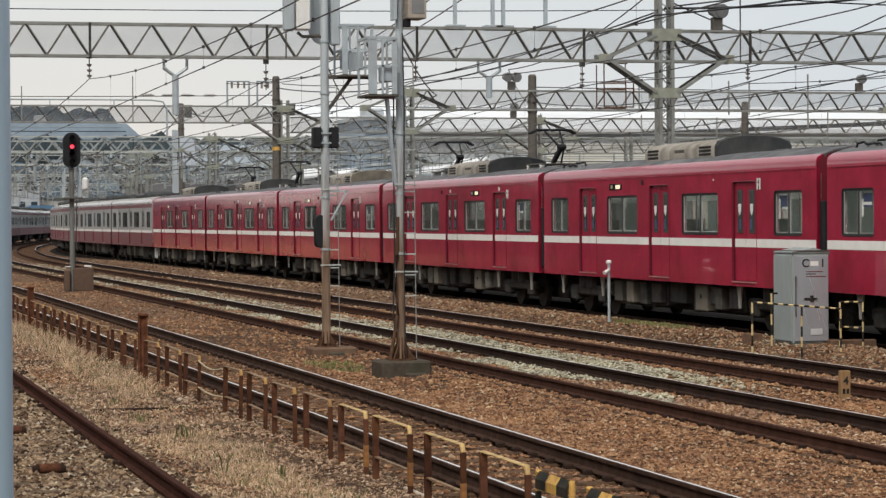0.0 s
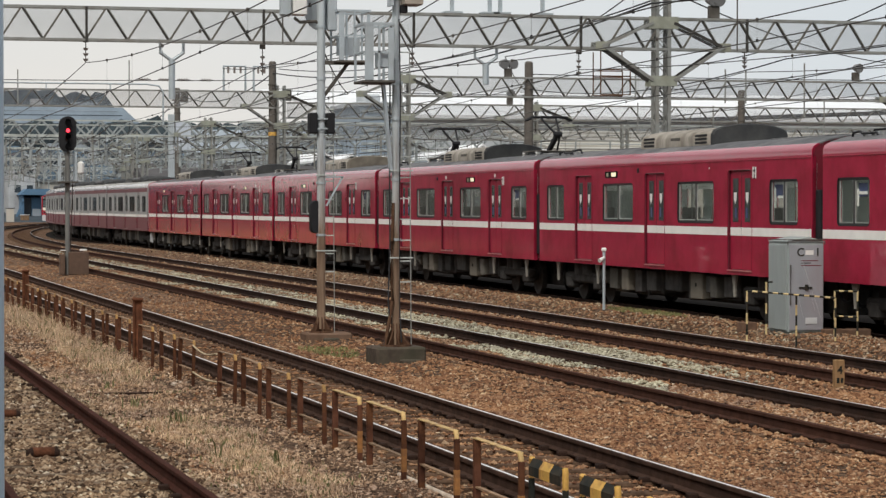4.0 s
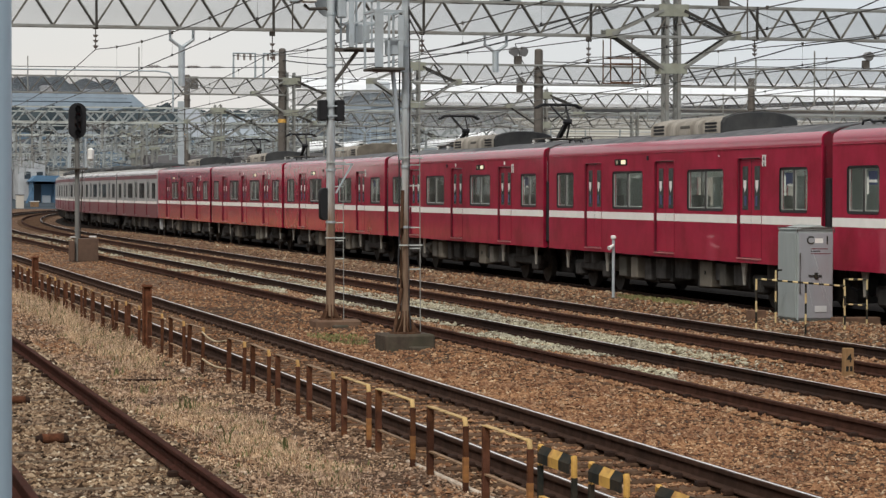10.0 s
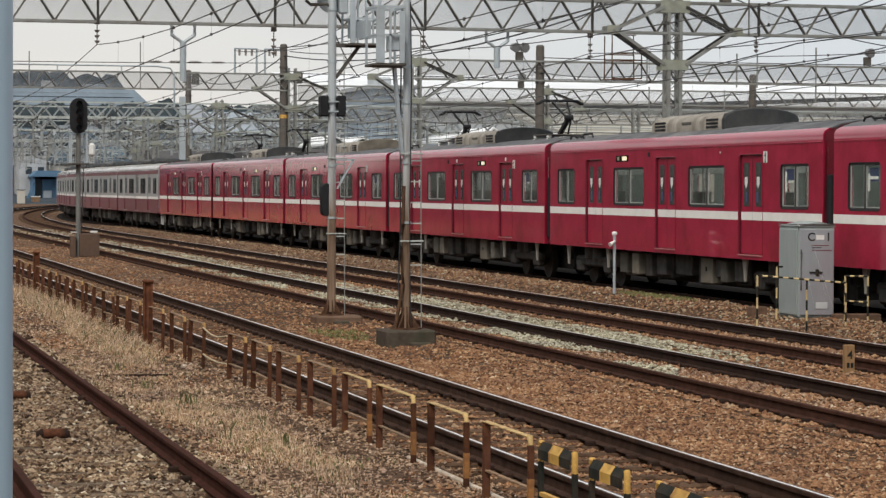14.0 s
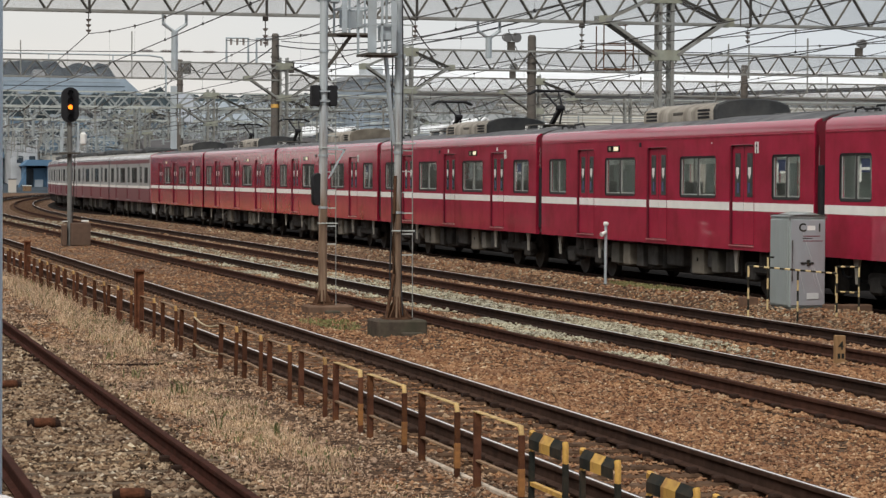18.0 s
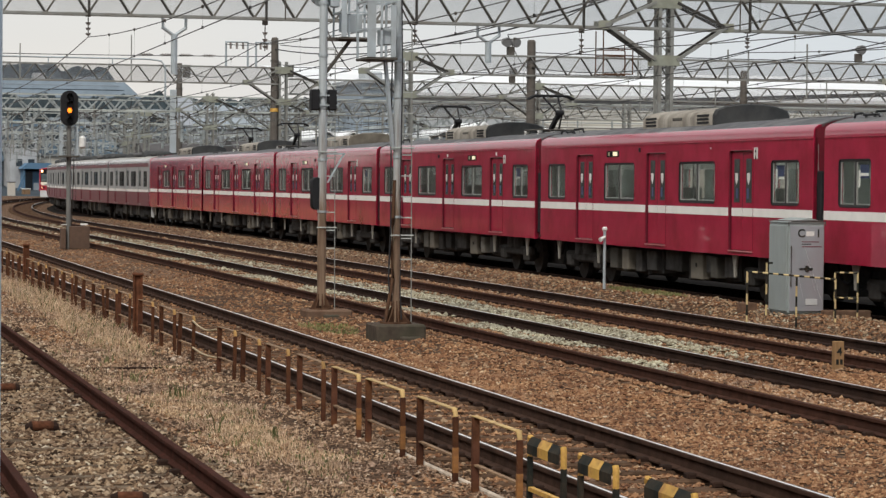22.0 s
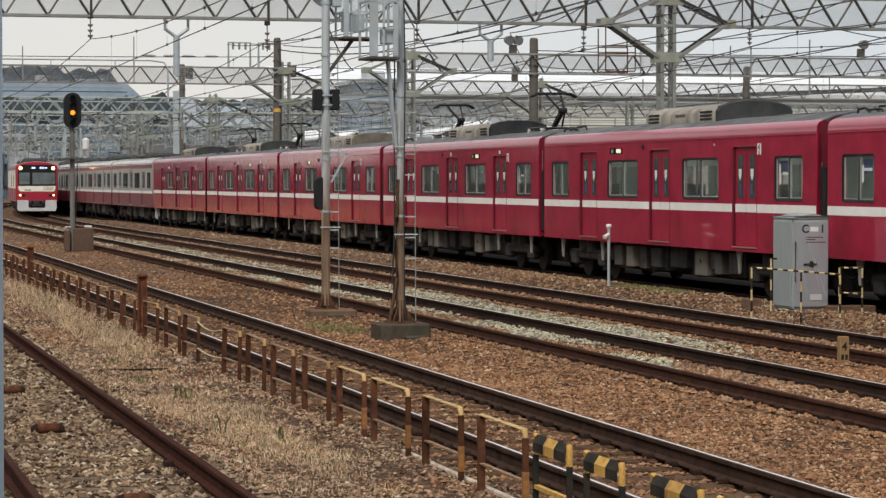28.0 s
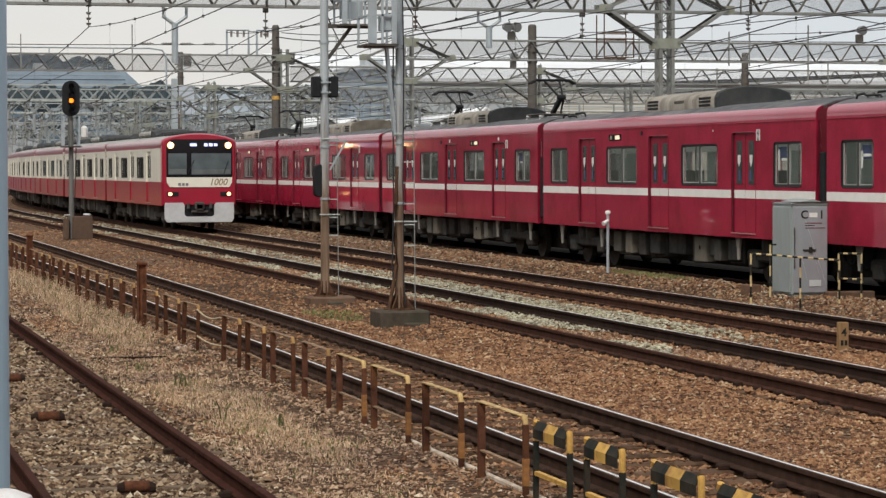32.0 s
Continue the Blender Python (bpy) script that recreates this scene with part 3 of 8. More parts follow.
def blades(name, material, spots, label, category, lean=0.5, width=0.004):
    """Thin upright blades at spots (x, y, z, height)."""
    rng = random.Random(len(spots))
    g = Geo()
    for x, y, z, h in spots:
        a = rng.uniform(0, 6.283)
        d = h * rng.uniform(0.05, lean)
        b = rng.uniform(0, 6.283)
        w = width * rng.uniform(0.7, 1.5)
        dx, dy = math.cos(a) * w, math.sin(a) * w
        ex, ey = math.cos(b) * d, math.sin(b) * d
        k = len(g.v)
        g.v += [(x - dx, y - dy, z - 0.02), (x + dx, y + dy, z - 0.02), (x + ex * 0.35 + dx * 0.8, y + ey * 0.35 + dy * 0.8, z + h * 0.6),
                (x + ex * 0.35 - dx * 0.8, y + ey * 0.35 - dy * 0.8, z + h * 0.6), (x + ex, y + ey, z + h)]
        g.f += [(k, k + 1, k + 2, k + 3), (k + 3, k + 2, k + 4)]
    me = bpy.data.meshes.new(name)
    me.from_pydata(g.v, [], g.f)
    me.materials.append(material)
    return tagged(new(name, me), label, category, kind="stuff")


def on_ballast(x, y):
    return ground_height(x, y) + relief(x, y) * (0.5 if min(abs(x - p) for p in TRACKS.values()) < 1.2 else 1)


def build_loose():
    rnd = random.Random(5)
    brown, pale, grey, dusty = [], [], [], []
    rails = [p + e for p in TRACKS.values() for e in (-0.7505, 0.7505)]
    for y0, y1, dens, size in ((14.5, 24, 700, 0.021), (24, 32, 560, 0.023), (32, 44, 330, 0.026), (44, 66, 190, 0.028), (66, 105, 80, 0.033), (105, 150, 18, 0.042)):
        xl, xr = y0 * 0.060 - 0.2, min(y1 * 0.455 + 0.3, 18.2)
        for _ in range(int((xr - xl) * (y1 - y0) * dens)):
            x, y = rnd.uniform(xl, xr), rnd.uniform(y0, y1)
            if not 0.062 * y < x + 0.2 or x > 0.455 * y + 0.3:
                continue
            near = min(abs(x - r) for r in rails)
            if near < 0.075 or near < 0.16 and x > 5 and abs((y - 12) % 0.62 - 0.31) > 0.21:
                continue
            if abs(x - TRACKS["first"]) < 1.15 and abs((y - 12) % 0.62 - 0.31) > 0.19 and rnd.random() < 0.72:
                continue
            s = size * rnd.uniform(0.55, 1.35) * (1.5 if rnd.random() < 0.1 else 1)
            on_sleeper = abs(x - TRACKS["first"]) < 1.15 and abs((y - 12) % 0.62 - 0.31) > 0.19
            if abs(x - TRACKS["siding"]) < 1.12 and abs((y - 12) % 0.75 - 0.375) > 0.27 and rnd.random() < 0.8:
                continue
            z = on_ballast(x, y) + s * rnd.uniform(-0.3, 0.35)
            if on_sleeper:
                z = -0.165 + s * rnd.uniform(0.0, 0.3)
            if 7.5 < x < 10.2 and y > 36 and rnd.random() < 0.35 + 0.5 * noise.noise((x * 0.7, y * 0.2, 5)) + min(0.3, (y - 36) / 60):
                continue
            trk = min(abs(x - p) for p in TRACKS.values())
            if trk < 1.15 and x > 9 and abs((y - 12) % 0.62 - 0.31) > 0.19 and rnd.random() < 0.15:
                continue
            if trk < 1.05 and x > 9:
                z = max(z, -0.175 + s * 0.2)
            n1 = noise.noise((x * 0.9, y * 0.35, 7))
            band = abs(x - 12.85 - 0.35 * noise.noise((0, y * 0.12, 1)))
            if x < 3.55:
                grey.append((x, y, z, s * (1.5 if rnd.random() < 0.1 else 1.15)))
            elif x < 5.5 and rnd.random() < 0.9 + 0.6 * n1:
                dusty.append((x, y, z, s * 0.8))
            elif rnd.random() < (y - 33) / 6 and (band < 0.58 and n1 > -0.6 and rnd.random() < (0.85 if y < 56 else 0.45)) or (abs(x - 11.2) < 0.45 and y > 31 and n1 > 0.08 and rnd.random() < 0.65):
                pale.append((x, y, z + 0.02, s * 1.05))
            elif trk < 0.62 and x > 9 and rnd.random() < 0.55:
                dusty.append((x, y, z, s * 0.85))
            # Darker gravel mixed in here, partly for the shade between two trains.
            elif x > 13 and y > 70 and rnd.random() < 0.6:
                grey.append((x, y, z, s * 0.9))
            elif x > 15.6 and rnd.random() < 0.45:
                (pale if rnd.random() < 0.12 else grey).append((x, y, z, s))
            else:
                brown.append((x, y, z, s))
    scatter("ballast_stones", STONE_BROWN, brown, "rust-brown angular ballast stones", "ballast")
    scatter("pale_ballast", STONE_PALE, pale, "pale grey fresh ballast stones between the tracks", "ballast")
    scatter("siding_gravel", STONE_SIDING, grey, "mixed grey-brown gravel beside the siding and the parked train", "gravel")
    scatter("fence_gravel", STONE_FENCE, dusty, "dusty beige gravel by the fence and between the rails", "gravel")
    straw, weeds, moss = [], [], []
    for cx, cy, rx, ry, n, h in ((4.72, 44, 0.40, 7, 6500, 0.12), (4.6, 38.5, 0.36, 3.5, 2400, 0.09), (4.3, 26.5, 0.50, 3.2, 9000, 0.055), (4.35, 23.2, 0.45, 2.2, 4200, 0.055),
                                 (4.2, 32, 0.8, 7, 8000, 0.045), (4.2, 21.5, 0.7, 4, 5000, 0.04), (4.85, 55, 0.5, 7, 5000, 0.16)):
        for _ in range(n):
            a, r = rnd.uniform(0, 6.283), math.sqrt(rnd.random())
            x, y = cx + rx * r * math.cos(a) + rnd.gauss(0, 0.12), cy + ry * r * math.sin(a)
            if noise.noise((x * 2.6, y * 1.1, 2)) < rnd.uniform(-0.3, 0.25):
                continue
            (weeds if rnd.random() < 0.07 else straw).append((x, y, on_ballast(x, y), h * rnd.uniform(0.35, 1.25)))
    for cx, cy, r, n, h in ((4.25, 28.8, 0.05, 22, 0.2), (3.95, 24.5, 0.03, 9, 0.26), (4.43, 23.8, 0.03, 8, 0.22), (4.0, 31.0, 0.06, 10, 0.16), (4.1, 34.5, 0.05, 8, 0.14), (4.9, 42.5, 0.3, 60, 0.12)):
        for _ in range(n):
            x, y = cx + rnd.gauss(0, r), cy + rnd.gauss(0, r)
            weeds.append((x, y, on_ballast(x, y), h * rnd.uniform(0.4, 1.1)))
    for cx, cy, rx, ry, n in ((8.75, 42.3, 0.42, 1.6, 520), (17.35, 51.0, 0.35, 2.4, 1300)):
        for _ in range(n):
            a, r = rnd.uniform(0, 6.283), math.sqrt(rnd.random())
            x, y = cx + rx * r * math.cos(a), cy + ry * r * math.sin(a)
            moss.append((x, y, on_ballast(x, y), rnd.uniform(0.02, 0.07)))
    blades("dry_grass", STRAW, straw, "dry straw-coloured grass beside the low fence", "grass", 2.2, 0.0028)
    blades("weeds", WEED, weeds, "thin green weeds in the gravel", "weeds", 0.7, 0.008)
    blades("short_grass", MOSS, moss, "short green grass patches on the ballast", "grass", 0.9, 0.012)


build_loose()

# Near-black sheet whose colour stands for shade under and behind the parked train.
SHADE_BED = mat("under_train_shade", (0.028, 0.026, 0.025), 0.9, vary=0.4, scale=14, stain=(0.04, 0.035, 0.031), stain_amt=0.6, bump=0.8, bump_scale=30, spec=0.0)
solid("oily_ballast", sweep([(-1.45, -0.22), (17.2, -0.22), (17.0, -0.163), (-1.3, -0.163)], TRACKS["fourth"], -10, 420), SHADE_BED, "dark bed under the parked train, coloured for its shade", "ballast bed", kind="structure")

# ======== railway cars ========
HALF, LEN, FLOOR_Z, EAVE = 1.40, 8.74, 0.90, 3.16
DOORS = (-5.1, 0.0, 5.1)
WINDOWS = ((-7.38, 0.70), (-2.55, 1.08), (2.55, 1.08), (7.38, 0.70))
ROOF_ARC = [(1.40, 3.16), (1.399, 3.275), (1.37, 3.345), (1.27, 3.405), (1.05, 3.48), (0.70, 3.55), (0.35, 3.59), (0.0, 3.60)]


def mirror_arc(arc):
    return arc + [(-x, z) for x, z in arc[-2::-1]]


def side_wall(openings, z0, z1, outer, inner, side):
    """One wall with thickness along the car, on one side, with openings that go through it."""
    ys = sorted({-LEN, LEN} | {v for o in openings for v in o[:2]})
    zs = sorted({z0, z1} | {min(max(v, z0), z1) for o in openings for v in o[2:4]})
    xo, xi = side * outer, side * inner

    def hole(i, j):
        y, z = (ys[i] + ys[i + 1]) / 2, (zs[j] + zs[j + 1]) / 2
        return any(o[0] < y < o[1] and o[2] < z < o[3] for o in openings)
    g = Geo()
    nz = len(zs)
    g.v = [(x, y, z) for x in (xo, xi) for y in ys for z in zs]
    off = len(ys) * nz
    k = lambda i, j, l: l * off + i * nz + j
    for i in range(len(ys) - 1):
        for j in range(nz - 1):
            if hole(i, j):
                continue
            g.f.append((k(i, j, 0), k(i + 1, j, 0), k(i + 1, j + 1, 0), k(i, j + 1, 0)))
            g.f.append((k(i, j, 1), k(i, j + 1, 1), k(i + 1, j + 1, 1), k(i + 1, j, 1)))
            for di, dj, e in ((-1, 0, ((i, j), (i, j + 1))), (1, 0, ((i + 1, j), (i + 1, j + 1))), (0, -1, ((i, j), (i + 1, j))), (0, 1, ((i, j + 1), (i + 1, j + 1)))):
                ni, nj = i + di, j + dj
                if not (0 <= ni < len(ys) - 1 and 0 <= nj < nz - 1) or hole(ni, nj):
                    (p, q), (r, t) = e
                    g.f.append((k(p, q, 0), k(r, t, 0), k(r, t, 1), k(p, q, 1)))
    return g


def wheel_geo():
    g = Geo()
    for x, r in ((-0.79, 0.43), (0.66, 0.43)):
        g.tube((x, 0, 0.43), (x + 0.13, 0, 0.43), r, seg=20)
    g.tube((-0.9, 0, 0.43), (0.9, 0, 0.43), 0.085, seg=8)
    return g


def bogie(parent, y):
    b = part("bogie", Geo().box(-1.05, 1.05, y - 0.2, y + 0.2, 0.45, 0.72, 0.04)
             .box(-1.13, -0.95, y - 1.45, y + 1.45, 0.42, 0.66, 0.05).box(0.95, 1.13, y - 1.45, y + 1.45, 0.42, 0.66, 0.05)
             .box(-1.16, -0.92, y - 1.3, y - 0.85, 0.28, 0.60, 0.05).box(-1.16, -0.92, y + 0.85, y + 1.3, 0.28, 0.60, 0.05)
             .box(0.92, 1.16, y - 1.3, y - 0.85, 0.28, 0.60, 0.05).box(0.92, 1.16, y + 0.85, y + 1.3, 0.28, 0.60, 0.05)
             .tube((-1.02, y - 0.3, 0.62), (-1.02, y - 0.3, 0.95), 0.22, seg=12).tube((-1.02, y + 0.3, 0.62), (-1.02, y + 0.3, 0.95), 0.22, seg=12)
             .tube((1.02, y - 0.3, 0.62), (1.02, y - 0.3, 0.95), 0.22, seg=12).tube((1.02, y + 0.3, 0.62), (1.02, y + 0.3, 0.95), 0.22, seg=12),
             UNDER, parent, "grimy bogie frame")
    for dy in (-1.05, 1.05):
        w = part("wheelset", wheel_mesh, WHEEL, b)
        w.location = (0, y + dy, 0)


wheel_mesh = wheel_geo().mesh("wheelset", WHEEL, True)


CREAM_EAVE = mat("pinkish_roof_edge", (0.38, 0.15, 0.17), 0.35, vary=0.12, scale=2, coat=0.6)
SILVER_EAVE = mat("pinkish_silver_roof_edge", (0.60, 0.54, 0.54), 0.25, 0.3, vary=0.12, scale=2, coat=0.8)


def car_mat(style, what):
    return {"red": {"upper": RED, "lower": RED, "roof": ROOF, "shoulder": EAVE_RED},
            "cream": {"upper": CREAM, "lower": RED2, "roof": ROOF_PALE, "shoulder": CREAM_EAVE},
            "silver": {"upper": STEEL, "lower": DULL_RED, "roof": ROOF_PALE, "shoulder": SILVER_EAVE}}[style][what]


def pantograph(car, yc):
    """A raised single-arm pantograph on four white insulators, its knee towards the platform end."""
    p = part("pantograph", Geo().box(-0.55, 0.55, yc - 0.7, yc + 0.7, 3.665, 3.70, 0.01), GALV_DARK, car, "dark raised pantograph")
    for px in (-0.5, 0.5):
        for py in (yc - 0.6, yc + 0.6):
            part("stand_insulator", Geo().tube((px, py, 3.53), (px, py, 3.59), 0.07, seg=10).tube((px, py, 3.59), (px, py, 3.62), 0.045, seg=10).tube((px, py, 3.62), (px, py, 3.664), 0.07, seg=10), PALE, p, "white porcelain stand insulator")
    part("lower_arm", Geo().bar((0, yc + 0.1, 3.7), (0, yc - 0.72, 4.13), 0.10, 0.10).bar((0.2, yc, 3.72), (0.08, yc - 0.66, 4.10), 0.04, 0.04), BLACK, p)
    part("knee_joint", Geo().tube((-0.11, yc - 0.72, 4.13), (0.11, yc - 0.72, 4.13), 0.065, seg=10), BLACK, p)
    part("upper_arm", Geo().bar((-0.06, yc - 0.72, 4.13), (-0.2, yc + 0.12, 4.55), 0.04, 0.04).bar((0.06, yc - 0.72, 4.13), (0.2, yc + 0.12, 4.55), 0.04, 0.04), BLACK, p)
    part("collector_head", Geo().path([(-0.62, yc + 0.2, 4.50), (-0.45, yc + 0.2, 4.59), (0.45, yc + 0.2, 4.59), (0.62, yc + 0.2, 4.50)], 0.035, 6), BLACK, p)
    part("collector_head", Geo().path([(-0.62, yc + 0.02, 4.50), (-0.45, yc + 0.02, 4.59), (0.45, yc + 0.02, 4.59), (0.62, yc + 0.02, 4.50)], 0.035, 6), BLACK, p)


def make_car(style, m, label, group, cab=0, detail=True, lit=True, panto=False):
    """A three-door commuter car, 18 m over the couplers. cab: the end (-1 or 1) that has a driver's cab."""
    car = thing("train_car", m, label, "train car", group)
    doors = [(c - 0.65, c + 0.65, 1.0, 2.95) for c in DOORS]
    wins = [w for w in WINDOWS if not (cab and w[0] * cab > 7)]
    glazed = [(c - w, c + w, 1.91, 2.75) for c, w in wins]
    split = {"red": 1.67, "silver": 1.63, "cream": 1.79}[style]
    for side in (-1, 1):
        far_doors = [(c + e - 0.24, c + e + 0.24, 1.97, 2.77) for c in DOORS for e in (-0.325, 0.325)]
        far_glazed = [(c - w - 0.35, c + w + 0.35, 1.91, 2.75) for c, w in wins]
        op = doors + glazed if side < 0 else far_doors + far_glazed
        th = 0.09 if side < 0 else 0.02
        part("lower_wall", side_wall([o for o in op if o[2] < split], FLOOR_Z, split, HALF, HALF - th, side), car_mat(style, "lower"), car,
             "" if style == "red" else "red lower side")
        part("inner_lining", side_wall(glazed if side < 0 else far_doors + far_glazed, 1.08, 3.05, HALF - th - 0.004, HALF - th - 0.016, side), INSIDE, car, "pale interior wall lining")
        part("upper_wall", side_wall(op, split, EAVE, HALF, HALF - th, side), car_mat(style, "upper"), car)
        if style != "red":
            xs = sorted((side * HALF, side * (HALF + 0.004)))
            part("cantrail_stripe", Geo().box(*xs, -LEN, LEN, 2.965 if style == "silver" else 3.06, EAVE), RED2 if style == "cream" else DULL_RED, car, "red band under the roof edge")
    arc = mirror_arc(ROOF_ARC)
    top = arc[3:-3]
    for side in (1, -1):
        prof = [(x * side, z) for x, z in ROOF_ARC[:4]]
        part("eave", Geo().prism(prof + [(x - 0.05 * side, z - 0.02) for x, z in [(p[0], p[1]) for p in prof[::-1]]], -LEN, LEN),
             car_mat(style, "shoulder"), car, "glossy rounded eave", True)
    part("roof", Geo().prism(top + [(x * 0.97, z - 0.06) for x, z in top[::-1]], -LEN, LEN), car_mat(style, "roof"), car, "dusty roof panel", True)
    part("floor", Geo().box(-1.28, 1.28, -LEN, LEN, 0.95, 1.08), FLOORING, car, "grey vinyl floor")
    part("ceiling_lining", Geo().box(-1.29, 1.29, -LEN + 0.1, LEN - 0.1, 3.05, 3.09), INSIDE, car, "pale interior ceiling")
    for side in (-1, 1):
        part("bench_seat", Geo().box(min(side * 1.29, side * 0.85), max(side * 1.29, side * 0.85), -4.3, -0.8, 1.3, 1.52, 0.03)
             .box(min(side * 1.29, side * 0.85), max(side * 1.29, side * 0.85), 0.8, 4.3, 1.3, 1.52, 0.03)
             .box(min(side * 1.3, side * 1.2), max(side * 1.3, side * 1.2), -4.3, -0.8, 1.52, 1.92, 0.03)
             .box(min(side * 1.3, side * 1.2), max(side * 1.3, side * 1.2), 0.8, 4.3, 1.52, 1.92, 0.03), SEAT, car)
    for e in (-1, 1):
        if cab == e:
            continue
        y = e * LEN
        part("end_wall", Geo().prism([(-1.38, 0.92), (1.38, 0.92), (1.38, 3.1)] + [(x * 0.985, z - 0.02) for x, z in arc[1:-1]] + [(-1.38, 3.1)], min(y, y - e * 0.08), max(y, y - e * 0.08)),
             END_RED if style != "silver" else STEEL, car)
        b0, b1 = sorted((y - e * 0.084, y - e * 0.10))
        part("end_lining", Geo().box(-1.28, -0.45, b0, b1, 1.08, 3.05).box(0.45, 1.28, b0, b1, 1.08, 3.05).box(-0.45, 0.45, b0, b1, 2.95, 3.05), INSIDE, car, "pale interior end wall")
        part("end_door", Geo().box(-0.45, 0.45, b0, b1, 1.08, 2.95), ALU, car, "steel gangway door")
        part("gangway", Geo().box(-0.62, 0.62, min(y, y + e * 0.27), max(y, y + e * 0.27), 1.0, 3.0, 0.03)
             .box(-1.33, -1.05, min(y, y + e * 0.2), max(y, y + e * 0.2), 1.05, 2.55, 0.02)
             .box(1.05, 1.33, min(y, y + e * 0.2), max(y, y + e * 0.2), 1.05, 2.55, 0.02), BLACK, car, "black gangway bellows and guard panels")
    # waist stripe
    if style == "red":
        z0, z1, smat = 1.672, 1.834, WHITE
    elif style == "silver":
        z0, z1, smat = 1.64, 1.77, WHITE
    else:
        z0 = None
    ys = [-LEN] + [v for c in DOORS for v in (c - 0.65, c + 0.65)] + [LEN]
    if z0:
        for a, b in zip(ys[0::2], ys[1::2]):
            part("waist_stripe", Geo().box(-HALF - 0.004, -HALF, a + 0.008, b - 0.008, z0, z1), smat, car, "off-white waist stripe")
        for c in DOORS:
            for e in (-0.325, 0.325):
                part("waist_stripe", Geo().box(-1.366, -1.3605, c + e - 0.318, c + e + 0.318, z0, z1), smat, car, "off-white waist stripe")
    # doors, on the side towards the platform
    two = style != "red"
    lm = Geo().box(-0.02, 0.02, -0.322, 0.322, split if two else 1.01, 2.94, 0.004).mesh("door_leaf", car_mat(style, "upper"))
    lm2 = Geo().box(-0.02, 0.02, -0.322, 0.322, 1.01, split).mesh("kick_panel", car_mat(style, "lower"))
    pw = 0.19 if two else 0.125
    pm = Geo().box(-0.004, 0.004, -pw, pw, 1.97, 2.77).mesh("door_pane", DOOR_GLASS)
    rm = Geo().box(-0.003, 0.003, -pw - 0.025, pw + 0.025, 1.94, 2.80).mesh("door_gasket", FRAME)
    st1 = Geo().prism([(-0.075, 0.10), (0.075, 0.10), (0.075, -0.03), (0.0, -0.13), (-0.075, -0.03)], -0.002, 0.002).mesh("sticker", PALE)
    st2 = Geo().box(-0.05, 0.05, -0.002, 0.002, -0.1, 0.1).mesh("sticker", STICKER_BLUE)
    for c in DOORS:
        for e in (-1, 1):
            leaf = part("door_leaf", lm, None, car)
            leaf.location = (-1.34, c + e * 0.325, 0)
            if two:
                part("kick_panel", lm2, None, leaf)
            part("door_gasket", rm, None, leaf).location = (-0.022, 0, 0)
            part("door_pane", pm, None, leaf).location = (-0.025, 0, 0)
            if detail:
                part("sticker", st1, None, leaf, "white warning sticker").matrix_basis = pose(-0.032, 0, 2.42, 0, 0, 90)
                part("sticker", st2, None, leaf, "small blue sticker").matrix_basis = pose(-0.032, -0.03 * e, 2.12, 0, 0, 90)
        part("door_threshold", Geo().box(-1.425, -1.33, c - 0.66, c + 0.66, 0.972, 0.995, 0.004), PINK_SILL if style == "red" else ALU, car, "thin pale door sill")
        part("door_seam", Geo().box(-1.3635, -1.3605, c - 0.007, c + 0.007, 1.62, 2.93), BLACK, car, "dark rubber door seam")
        if style == "red":
            part("door_surround", Geo().path([(-1.401, c - 0.665, 1.0), (-1.401, c - 0.665, 2.86), (-1.401, c - 0.64, 2.93), (-1.401, c - 0.57, 2.96), (-1.401, c + 0.57, 2.96), (-1.401, c + 0.64, 2.93), (-1.401, c + 0.665, 2.86), (-1.401, c + 0.665, 1.0)], 0.010, 5), DEEP_RED, car, "dark red strip round the door for recess shade")
        if detail:
            # Dark strip on the far reveal only, coloured for its shade.
            part("door_post", Geo().box(-1.399, -1.345, c + 0.60, c + 0.649, 1.0, 2.95), DOOR_EDGE, car, "dark strip painted for the shaded door reveal")
    # windows
    for c, w in wins:
        x0, x1 = -1.385, -1.345
        win = part("window", side_wall_frame(x0, x1, c, w), FRAME, car)
        for e in (-1, 1):
            a, b = sorted((c + e * 0.035, c + e * (w - 0.045)))
            pn = part("pane", Geo().box(-1.361, -1.355, a, b, 1.95, 2.71), PANE if detail else TINTED, win)
            pn.visible_shadow = False
            if detail:
                part("sash", Geo().path([(-1.367, a + 0.015, 2.7), (-1.367, a + 0.015, 1.965), (-1.367, b - 0.015, 1.965), (-1.367, b - 0.015, 2.7)], 0.017, 4), ALU, win)
        if detail:
            gk, outer = [], []
            for sy, sz, a0 in ((1, 1, 0), (-1, 1, 90), (-1, -1, 180), (1, -1, 270)):
                cy, cz = c + sy * (w - 0.09), (2.66 if sz > 0 else 2.00)
                arc_pts = [(cy + 0.09 * math.cos(radians(a0 + 18 * i)), cz + 0.09 * math.sin(radians(a0 + 18 * i))) for i in range(6)]
                gk += arc_pts
                for yy, zz in arc_pts:
                    k = 0.094 / max(abs(yy - cy), abs(zz - cz))
                    outer.append((cy + (yy - cy) * k, cz + (zz - cz) * k))
            n = len(gk)
            ring = [(x, yy, zz) for loop in (gk, outer) for x in (-1.4015, -1.387) for yy, zz in loop]
            quads = [(a * n + i, a * n + (i + 1) % n, b * n + (i + 1) % n, b * n + i) for a, b in ((0, 1), (1, 3), (3, 2), (2, 0)) for i in range(n)]
            part("window_rim", Geo().add(ring, quads), car_mat(style, "upper"), win, "rounded rim of the window opening")
